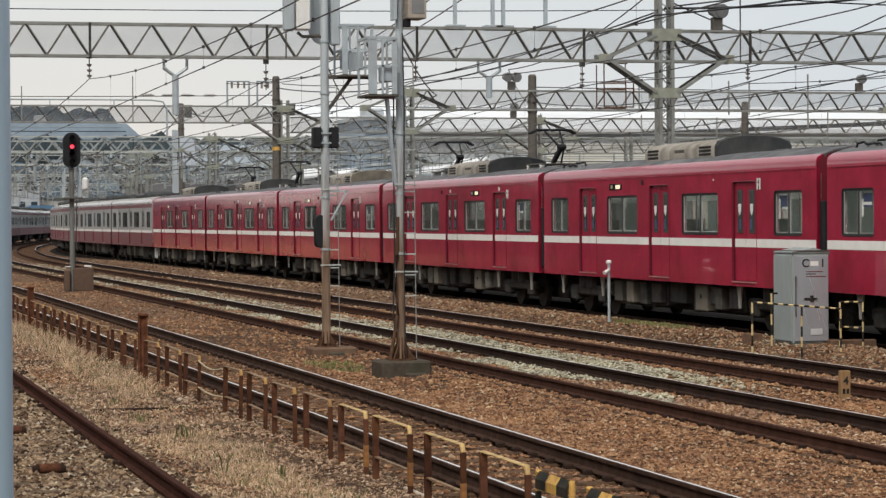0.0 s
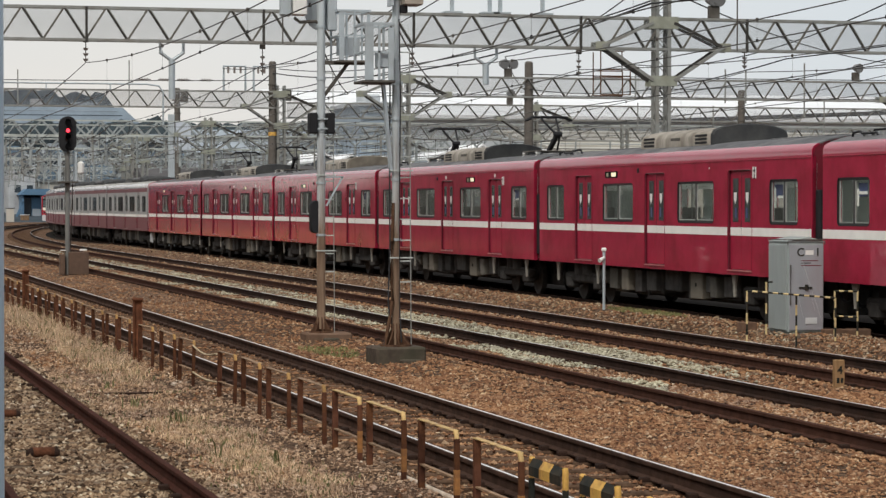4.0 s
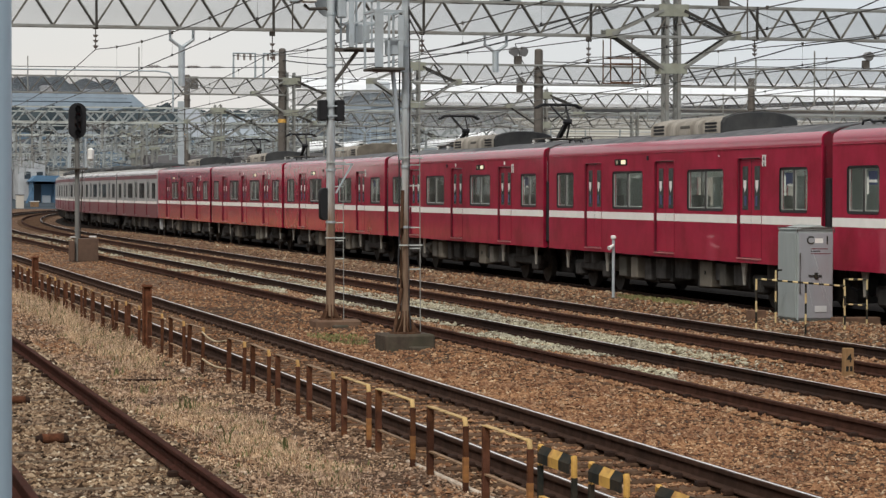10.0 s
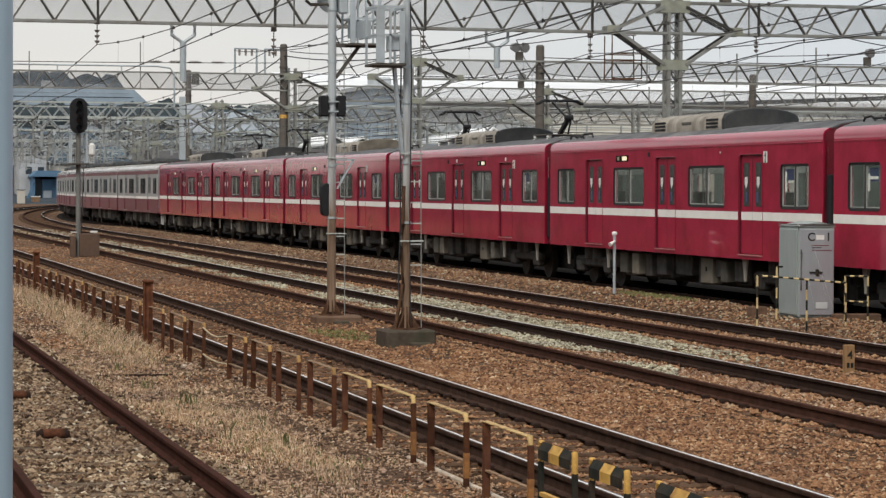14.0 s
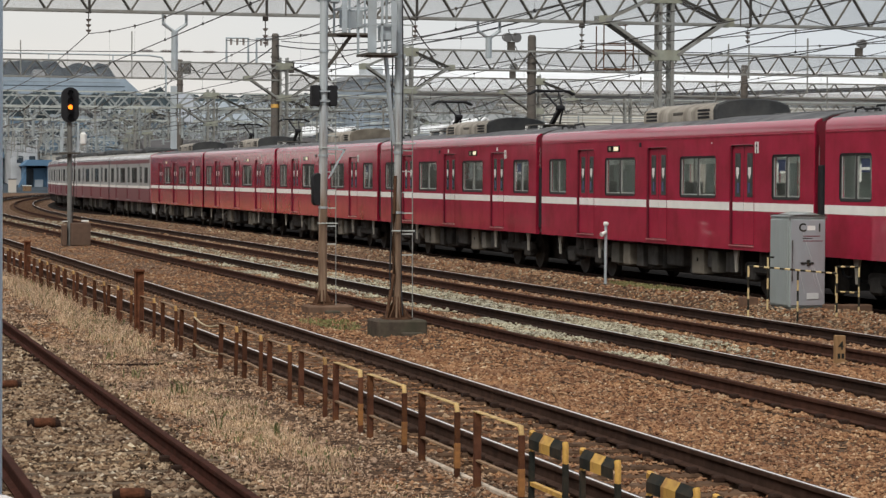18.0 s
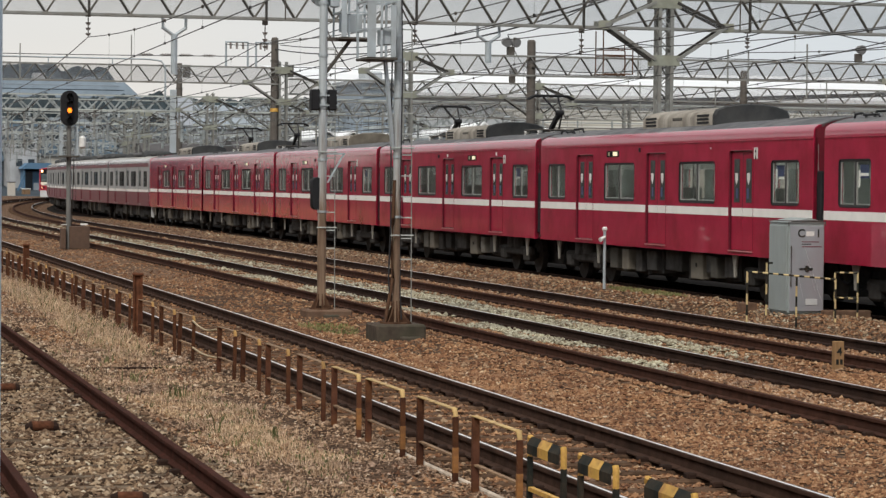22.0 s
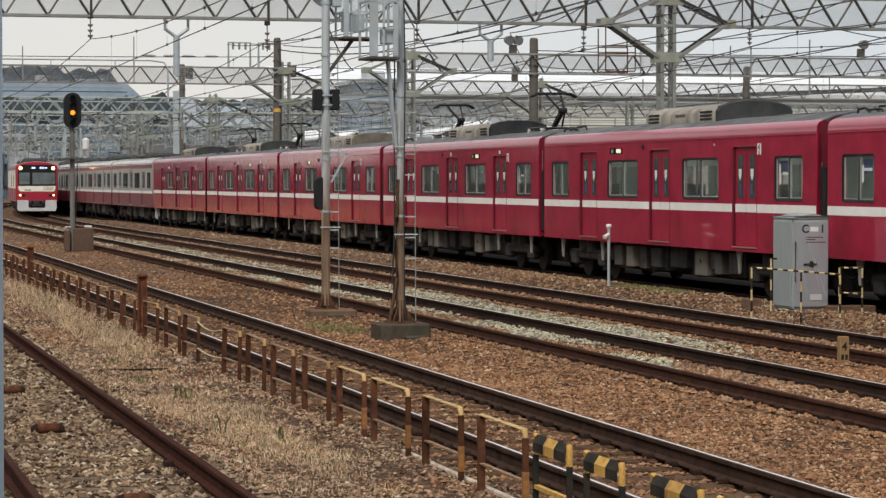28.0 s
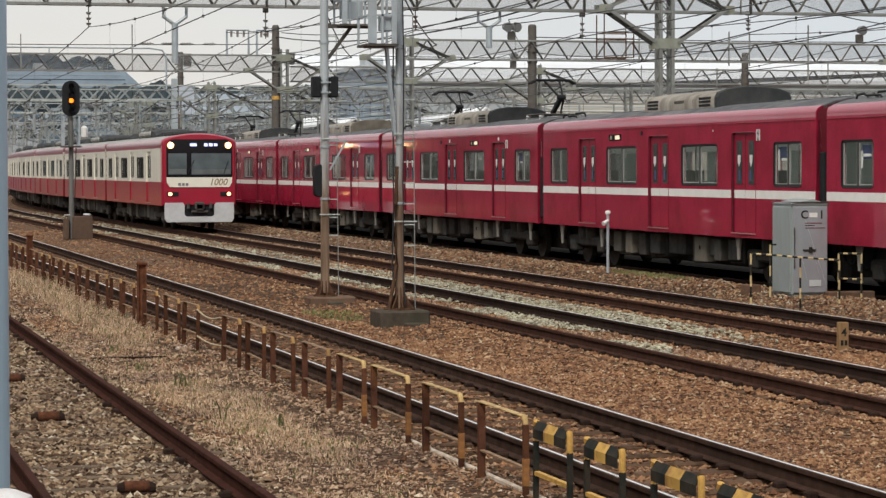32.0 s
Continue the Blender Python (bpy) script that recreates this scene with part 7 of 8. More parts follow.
def gantry_posts():
    for x in (17.01, 18.05, 18.34, 19.52):
        t = thing("gantry_riser", pose(x, 66, 7.36), "slim grey post standing on the gantry beam", "post", "gantry risers")
        part("riser", Geo().bar((0, 0, 0), (0, 0, 1.9), 0.09, 0.11), GALV, t)
        part("shoe", Geo().box(-0.25, 0.25, -0.2, 0.2, 0.0, 0.06, 0.01), GALV, t)
    for x in (25.0, 12.4):
        t = thing("earth_rod", pose(x, 66, 6.6), "thin upright rod on the gantry", "rod", "earth rods")
        part("rod", Geo().tube((0, -0.20, -0.12), (0, -0.20, 1.9 if x > 20 else 1.1), 0.02, seg=6), GALV_DARK, t)
    for x, y, z0, z1 in ((37.4, 100, 6.5, 7.9), (38.3, 100, 6.5, 7.9), (40.9, 100, 5.9, 8.2), (33.5, 100, 6.6, 7.9), (45.0, 122, 5.6, 7.3), (51.0, 122, 5.4, 7.6), (41.0, 122, 5.9, 7.4), (15.4, 121, 6.9, 9.1), (10.2, 121, 6.9, 8.6)):
        t = thing("earth_rod", pose(x, y, z0), "thin upright rod on the gantry", "rod", "earth rods")
        part("rod", Geo().bar((0, -0.20, 0), (0, -0.20, z1 - z0), 0.05, 0.05), GALV_OLD, t)
    for x in (7.3, 11.9, 15.92, 20.54, 25.29, 30.0, 35.2):
        t = thing("beam_strut", pose(x, 66, 6.5), "dark upright strut inside the gantry beam", "strut", "beam struts")
        part("strut", Geo().bar((0, -0.19, -0.03), (0, -0.19, 0.86), 0.06, 0.07), WEB_DARK, t)
    for x in (19.94, 21.39):
        t = thing("arrester_frame", pose(x, 121, 7.72), "square grey frame holding line insulators on the gantry", "frame", "arrester frames")
        part("frame", Geo().path([(0, 0, 0), (0, 0, 1.18), (1.05, 0, 1.18), (1.05, 0, 0)], 0.055, 4), GALV, t)
        for k in range(3):
            part("porcelain_shed", Geo().tube((0.22 + k * 0.3, 0, 1.15), (0.22 + k * 0.3, 0, 0.85), 0.06, 0.05, seg=10), PORCELAIN, t)
    # rusty inspection cage
    t = thing("inspection_cage", pose(31.58, 99, 6.74), "rust-brown inspection cage on the gantry", "cage")
    for x in (0, 1.25):
        for y in (-0.5, 0.5):
            part("upright", Geo().bar((x, y, 0), (x, y, 1.0 if x else 1.75), 0.042, 0.042), FOOT_RUST, t)
    for z in (0.0, 0.75, 1.0):
        part("rail", Geo().bar((0, -0.5, z), (1.25, -0.5, z), 0.035, 0.042), FOOT_RUST, t)
        part("rail", Geo().bar((0, 0.5, z), (1.25, 0.5, z), 0.035, 0.042), FOOT_RUST, t)
    part("upright", Geo().bar((0.9, -0.5, 0.9), (0.9, -0.5, 1.75), 0.035, 0.035), FOOT_RUST, t)
    part("rail", Geo().bar((0, -0.5, 1.75), (1.0, -0.5, 1.75), 0.035, 0.042), FOOT_RUST, t)
    # strain insulators on the wire above the far gantry, and boxes beside the concrete poles
    for x in (15.9, 16.9, 17.8, 18.9):
        t = thing("strain_insulator", pose(x, 121, 8.22), "short string of pale discs in the wire", "insulator", "strain insulators")
        for k in range(4):
            part("disc", Geo().tube((0.12 * k, 0, 0), (0.12 * k + 0.06, 0, 0), 0.085, 0.04, seg=10), PORCELAIN, t)
        part("pin", Geo().tube((-0.1, 0, 0), (0.55, 0, 0), 0.02, seg=6), GALV_DARK, t)
    for x, y, z, w, h in ((22.62, 153, 8.45, 0.42, 0.72), (22.84, 121, 7.28, 0.36, 0.50)):
        t = thing("pole_box", pose(x, y, z), "dark steel box bracketed to the concrete pole", "switch box", "pole boxes")
        part("case", Geo().box(0, w, -0.2, 0.2, 0, h, 0.03), GALV_DARK, t)
        part("arm", Geo().bar((-0.55, 0, 0.12), (0.05, 0, 0.12), 0.07, 0.07).bar((-0.55, 0, h - 0.1), (0.05, 0, h - 0.1), 0.07, 0.07), GALV_DARK, t)
        part("lid", Geo().box(-0.03, w + 0.03, -0.23, 0.23, h, h + 0.04, 0.01), GALV_OLD, t)
    # pipe over the far gantry
    t = thing("gantry_pipe", pose(0, 121, 0), "bent grey pipe above the gantry beam", "pipe")
    part("pipe", Geo().path([(-7, -0.3, 7.98), (16.2, -0.3, 7.98), (16.8, -0.3, 7.9), (17.0, -0.3, 7.6), (17.0, -0.3, 6.0)], 0.045, 6), GALV, t)
    for x in (8.5, 11.5, 14.5):
        part("pipe_stand", Geo().bar((x, -0.3, 7.7), (x, -0.3, 7.98), 0.05, 0.05), GALV, t)
    t = thing("steel_post", pose(21.6, 150, -0.2), "plain pale grey steel post beyond the train", "post", "steel posts")
    part("shaft", Geo().bar((0, 0, 0), (0, 0, 7.8), 0.34, 0.34), GREY_BOX, t)
    part("side_panel", Geo().box(0.25, 1.15, -0.1, 0.1, 5.7, 7.4, 0.02), PANEL_BLUE, t, "pale blue-grey panel")


PANEL_BLUE = mat("pale_blue_grey_panel", (0.50, 0.54, 0.60), 0.6, vary=0.05)
gantry_posts()


# ======== overhead line ========
def sag(a, b, depth, n=14):
    a, b = Vector(a), Vector(b)
    return [a + (b - a) * i / n - Vector((0, 0, 4 * depth * (i / n) * (1 - i / n))) for i in range(n + 1)]


def catenary(x_near, x66, x121, label, r=0.011, y121=121):
    t = thing("overhead_line", pose(0, 0, 0), label, "overhead line", "overhead lines")
    spans = [((x_near, 12, 5.95), (x66, 66, 5.92)), ((x66, 66, 5.92), (x121, y121, 6.1)), ((x121, y121, 6.1), (x121 + 1.2, 160, 6.1))]
    for k, (a, b) in enumerate(spans):
        m = sag(a, b, 0.66 if k < 2 else 0.4)
        part("messenger_wire", Geo().path(m, r, 5), COPPER, t)
        c = [Vector((p.x, p.y, 4.93)) for p in (m[0], m[-1])]
        part("contact_wire", Geo().path(c, r, 5), COPPER, t)
        n = 10
        for i in range(1, n):
            p = m[0].lerp(m[-1], i / n)
            u = i / n
            z = a[2] + (b[2] - a[2]) * u - 4 * (0.66 if k < 2 else 0.4) * u * (1 - u)
            d = part("dropper", Geo().tube((p.x, p.y, 4.93), (p.x, p.y, z), 0.0025, seg=4), COPPER, t)
            part("clamp", Geo().tube((p.x, p.y, z - 0.03), (p.x, p.y, z + 0.03), 0.022, 0.026, seg=8), GALV_DARK, d)
            part("clamp", Geo().tube((p.x, p.y, 4.91), (p.x, p.y, 4.96), 0.022, 0.02, seg=6), BLACK, d)


catenary(6.3, 7.3, 7.6, "tensioned contact and messenger wires over the first track")
catenary(10.8, 11.9, 12.2, "tensioned contact and messenger wires over the second track")
catenary(14.4, 15.92, 16.0, "tensioned contact and messenger wires over the third track")
catenary(19.2, 20.54, 20.2, "tensioned contact and messenger wires over the parked train")
catenary(24.0, 25.29, 26.5, "tensioned contact and messenger wires over the depot tracks")
catenary(28.6, 29.6, 31.0, "tensioned contact and messenger wires over the depot tracks")


def feeder(points, depth, r, label):
    t = thing("feeder_cable", pose(0, 0, 0), label, "cable", "feeder cables")
    for a, b in zip(points, points[1:]):
        part("span", Geo().path(sag(a, b, depth), r, 6), CABLE, t)


feeder([(22.6, 10, 8.3), (22.6, 66, 7.75), (22.3, 121, 8.6), (22.4, 153, 9.0)], 0.9, 0.028, "thick black feeder cable slung between posts")
feeder([(23.1, 10, 8.5), (23.1, 66, 8.0), (22.6, 121, 8.8)], 0.8, 0.022, "thick black feeder cable slung between posts")
feeder([(22.9, 66, 7.95), (30, 58, 8.3), (44, 50, 8.9)], 0.25, 0.035, "thick black cable leading off the gantry post")
feeder([(17.0, 10, 9.4), (17.0, 66, 8.6), (19.9, 121, 8.8)], 0.9, 0.018, "feeder wire above the gantry")
feeder([(18.2, 10, 9.6), (18.2, 66, 8.8), (21.0, 121, 8.85)], 0.9, 0.018, "feeder wire above the gantry")
feeder([(9.4, 45.9, 5.3), (13.5, 66, 5.5), (22.3, 121, 7.9)], 0.12, 0.016, "thin cable from the mast to the concrete pole")
feeder([(9.4, 45.9, 5.1), (14.2, 66, 5.2), (22.3, 121, 7.4)], 0.12, 0.014, "thin cable from the mast to the concrete pole")
feeder([(9.3, 39.4, 5.0), (16.5, 66, 5.55), (22.4, 100, 6.6)], 0.12, 0.014, "thin cable from the mast to the gantry")
feeder([(-8, 121, 8.3), (22.3, 121, 8.25)], 0.15, 0.02, "insulated wire strung along the gantry")
feeder([(23, 122, 7.8), (80, 122, 7.9)], 0.15, 0.02, "insulated wire strung along the gantry")
feeder([(29, 100, 7.6), (62, 100, 7.9)], 0.2, 0.02, "insulated wire strung along the gantry")
feeder([(22.4, 153, 8.7), (24, 188, 8.2), (30, 238, 8.2)], 0.7, 0.03, "feeder cable over the far tracks")
feeder([(26, 10, 7.6), (26.5, 66, 6.3), (29, 100, 7.0)], 0.5, 0.018, "feeder wire over the depot tracks")
feeder([(31, 20, 7.4), (31.5, 66, 6.9), (34, 100, 7.1)], 0.5, 0.018, "feeder wire over the depot tracks")


def far_wires():
    """The overhead lines that follow the bend beyond the far gantries."""
    rnd = random.Random(4)
    for p, top in ((TRACKS["second"], 6.0), (TRACKS["third"], 6.1), (TRACKS["fourth"], 6.0), (24.0, 6.2), (28.6, 6.1), (33.5, 6.2), (38.5, 6.1)):
        t = thing("overhead_line", pose(0, 0, 0), "overhead wires following the bend of the far tracks", "overhead line", "overhead lines")
        drop, white = Geo(), Geo()
        marks = [121, 141, 160, 178, 200, 218, 238, 262, 290, 320, 355]
        for a, b in zip(marks, marks[1:]):
            up, low = [], []
            for i in range(9):
                u = i / 8
                x, y, _ = on_track(p, a + (b - a) * u)
                z = top - 1.8 * u * (1 - u)
                up.append((x, y, z))
                low.append((x, y, 4.95))
                if 0 < i < 8:
                    drop.tube((x, y, 4.95), (x, y, z), 0.008, seg=4).tube((x, y, z - 0.06), (x, y, z + 0.06), 0.04, seg=6)
            part("messenger_wire", Geo().path(up, 0.022, 4), COPPER, t)
            part("contact_wire", Geo().path(low, 0.020, 4), COPPER, t)
            # a pull-off arm with white insulators at each support
            x, y, _ = on_track(p, b)
            s = rnd.choice((-1, 1))
            part("pull_off_arm", Geo().bar((x, y, 5.05), (x + s * 1.3, y, 5.45), 0.06, 0.06).bar((x, y, 6.05), (x + s * 1.3, y, 6.1), 0.07, 0.07).bar((x + s * 1.3, y, 4.6), (x + s * 1.3, y, 6.4), 0.09, 0.09), GALV_OLD, t)
            white.tube((x + s * 0.8, y, 5.3), (x + s * 1.15, y, 5.4), 0.055, seg=8).tube((x + s * 0.8, y, 6.07), (x + s * 1.15, y, 6.09), 0.055, seg=8)
        tagged(part("dropper_wire", drop, COPPER, t), kind="stuff")
        tagged(part("insulator_set", white, GREY_BOX, t), kind="stuff")


far_wires()
feeder([(30, 14, 7.2), (29.5, 66, 7.9), (33, 100, 8.1)], 0.7, 0.020, "feeder wire over the depot tracks")
feeder([(20.6, 66, 8.6), (27, 40, 8.2), (30, 20, 8.6)], 0.4, 0.024, "thick black cable leading off the gantry")
feeder([(22.9, 66, 8.5), (34, 66, 8.2), (42, 66, 8.5)], 0.2, 0.022, "insulated wire strung along the gantry")
feeder([(22.9, 66, 8.7), (28, 100, 8.3), (35.6, 122, 8.0)], 0.5, 0.020, "feeder wire from post to post over the depot")
feeder([(22.9, 66, 8.2), (46.2, 100, 8.2), (60, 122, 8.2)], 0.5, 0.020, "feeder wire from post to post over the depot")
feeder([(-6, 66, 7.75), (22.9, 66, 7.9)], 0.12, 0.014, "thin wire strung along the gantry")


# ======== what lies beyond ========
# Hill colour is shifted to blue to stand for haze.
HILL = mat("hazed_wooded_hill", (0.042, 0.054, 0.066), 0.95, vary=0.5, scale=0.14, stain=(0.080, 0.094, 0.108), stain_amt=0.7, stain_scale=0.05, spec=0.1)
WALLS = [mat("house_wall_%s" % n, c, 0.85, vary=0.1, scale=0.6, rand=0.15) for n, c in (("white", (0.34, 0.36, 0.385)), ("beige", (0.12, 0.125, 0.125)), ("grey", (0.075, 0.09, 0.105)), ("brown", (0.055, 0.062, 0.072)))]
ROOFS = [mat("house_roof_%s" % n, c, 0.8, vary=0.15, scale=0.8, rand=0.2) for n, c in (("slate", (0.045, 0.058, 0.072)), ("blue", (0.06, 0.095, 0.13)), ("brown", (0.07, 0.065, 0.066)), ("grey", (0.15, 0.17, 0.185)))]
HALL_WHITE = mat("white_sheet_roof", (0.78, 0.79, 0.80), 0.6, vary=0.06, scale=0.3, stain=(0.5, 0.5, 0.5), stain_amt=0.4, stain_scale=0.15)
HALL_GREY = mat("grey_sheet_wall", (0.43, 0.455, 0.475), 0.7, vary=0.12, scale=0.3, stain=(0.28, 0.29, 0.30), stain_amt=0.4, stain_scale=0.2)
SHED_BEIGE = mat("beige_corrugated_roof", (0.38, 0.365, 0.325), 0.8, vary=0.12, scale=0.6, stain=(0.34, 0.31, 0.265), stain_amt=0.5, stain_scale=0.4)
BLUE_SHED = mat("faded_blue_sheeting", (0.085, 0.165, 0.26), 0.7, vary=0.1, scale=0.5)
PANE_BLUE = mat("pale_blue_panels", (0.24, 0.29, 0.34), 0.5, vary=0.06)
PALE_BLUE_ROOF = mat("pale_blue_sheet_roof", (0.28, 0.32, 0.36), 0.6, vary=0.1, scale=0.5)
DARK_GLASS = mat("dark_window_glass", (0.04, 0.05, 0.06), 0.15, vary=0.1)
DARK_ROOF = mat("dark_sheet_roof", (0.055, 0.056, 0.06), 0.8, vary=0.2, scale=0.4, stain=(0.11, 0.11, 0.11), stain_amt=0.5, stain_scale=0.2)
# The pale blue of this cladding includes distance haze.
LONG_BLUE = mat("pale_blue_grey_cladding", (0.17, 0.21, 0.25), 0.8, vary=0.16, scale=0.25, stain=(0.11, 0.14, 0.165), stain_amt=0.7, stain_scale=0.12)
REFLECTED_EARTH = mat("reflected_ground_orange", (0.32, 0.145, 0.068), 0.95, vary=0.3, scale=9, stain=(0.20, 0.10, 0.05), stain_amt=0.6, stain_scale=0.8, bump=0.6, bump_scale=25, spec=0.1)
REFLECTED_WALL = mat("reflected_wall_brown", (0.06, 0.048, 0.042), 0.8, vary=0.3, scale=0.3, stain=(0.13, 0.10, 0.085), stain_amt=0.5, stain_scale=0.1)


def build_hills():
    g = Geo()
    n, rows = 420, 6
    for j in range(rows):
        for i in range(n):
            x = -200 + 1700 * i / (n - 1)
            h = 61 + 3 * noise.noise((x * 0.012, 0, 4)) + 5 * noise.noise((x * 0.05, 0, 8)) + 2.5 * noise.noise((x * 0.15, 0, 2))
            if x > 190:
                h *= max(0.34, 1 - (x - 190) / 30)
            h += 3.4 * abs(noise.noise((x * 0.22, 5, 2))) + 1.8 * noise.noise((x * 0.5, 7, 2))
            k = j / (rows - 1)
            g.v.append((x, 1400 + 260 * k, -1 + (h + 14) * math.sin(k * math.pi / 2) + 3 * noise.noise((x * 0.1, k * 6, 1)) * (k > 0)))
    g.f = [(j * n + i, j * n + i + 1, (j + 1) * n + i + 1, (j + 1) * n + i) for j in range(rows - 1) for i in range(n - 1)]
    solid("wooded_hills", g, HILL, "dark wooded hills on the horizon", "hills", kind="structure", smooth=True)


build_hills()


def lower_ridge():
    """A nearer ridge of trees behind the depot and the town."""
    g = Geo()
    n = 260
    for j in range(4):
        for i in range(n):
            x = 40 + 560 * i / (n - 1)
            h = 27 + 6 * noise.noise((x * 0.02, 1, 4)) + 3.5 * noise.noise((x * 0.08, 2, 8)) + 1.8 * noise.noise((x * 0.3, 3, 2))
            k = j / 3
            g.v.append((x, 900 + 60 * k, -1 + h * math.sin(k * math.pi / 2) + 2 * noise.noise((x * 0.3, k * 9, 1)) * (k > 0)))
    g.f = [(j * n + i, j * n + i + 1, (j + 1) * n + i + 1, (j + 1) * n + i) for j in range(3) for i in range(n - 1)]
    solid("tree_ridge", g, HILL, "dark tree-covered ridge beyond the depot", "hills", kind="structure", smooth=True)


lower_ridge()


# Bluish tree tone with the haze of distance mixed into the colour.
TREES = mat("hazed_dark_trees", (0.030, 0.040, 0.046), 0.95, vary=0.5, scale=0.12, stain=(0.065, 0.08, 0.085), stain_amt=0.7, stain_scale=0.05, spec=0.1)


def tree_bank():
    """A dark bank of trees and roofs behind the far houses."""
    g = Geo()
    n = 420
    for j in range(5):
        for i in range(n):
            x = 15 + 175 * i / (n - 1)
            h = 19.6 + 1.1 * noise.noise((x * 0.06, 1, 4)) + 1.5 * noise.noise((x * 0.25, 2, 8)) + 0.8 * abs(noise.noise((x * 1.1, 3, 2)))
            k = j / 4
            g.v.append((x, 522 + 14 * k, 4 + (h - 4) * math.sin(k * math.pi / 2) + 0.9 * noise.noise((x * 0.8, k * 9, 1)) * (k > 0)))
    g.f = [(j * n + i, j * n + i + 1, (j + 1) * n + i + 1, (j + 1) * n + i) for j in range(4) for i in range(n - 1)]
    solid("tree_bank", g, TREES, "dark bank of distant trees, haze in its colour", "trees", kind="structure", smooth=True)


tree_bank()


def house(x, y, z, w, d, h, k, rnd):
    t = thing("house", pose(x, y, z, 0, 0, rnd.uniform(-12, 12)), "small distant house on the slope", "house", "distant houses")
    part("wall", Geo().box(-w / 2, w / 2, -d / 2, d / 2, -3, h), (WALL_PALE if y < 408 and x < 47 or x < 47 and k % 3 == 1 else WALLS[k % 4]), t)
    ov = 0.5
    part("roof", Geo().loft([[(-w / 2 - ov, -d / 2 - ov, h), (w / 2 + ov, -d / 2 - ov, h), (w / 2 + ov, d / 2 + ov, h), (-w / 2 - ov, d / 2 + ov, h)],
                             [(-w / 2 + 0.5, -0.2, h + d * 0.28), (w / 2 - 0.5, -0.2, h + d * 0.28), (w / 2 - 0.5, 0.2, h + d * 0.28), (-w / 2 + 0.5, 0.2, h + d * 0.28)]]), ROOFS[(k // 2) % 4], t)
    for zz in ((1.2, 3.9) if h > 4 else (1.2,)):
        for xx in (-w * 0.28, w * 0.18):
            part("window", Geo().box(xx, xx + min(1.3, w * 0.24), -d / 2 - 0.03, -d / 2 + 0.02, zz, zz + 1.1), DARK_GLASS, t)


PALE_BEIGE = mat("pale_beige_wall", (0.50, 0.47, 0.42), 0.85, vary=0.1, scale=0.4, stain=(0.36, 0.33, 0.29), stain_amt=0.5, stain_scale=0.3)
WALL_PALE = mat("pale_rendered_wall", (0.46, 0.47, 0.48), 0.85, vary=0.2, scale=0.6, stain=(0.20, 0.19, 0.20), stain_amt=0.5, rand=0.2)


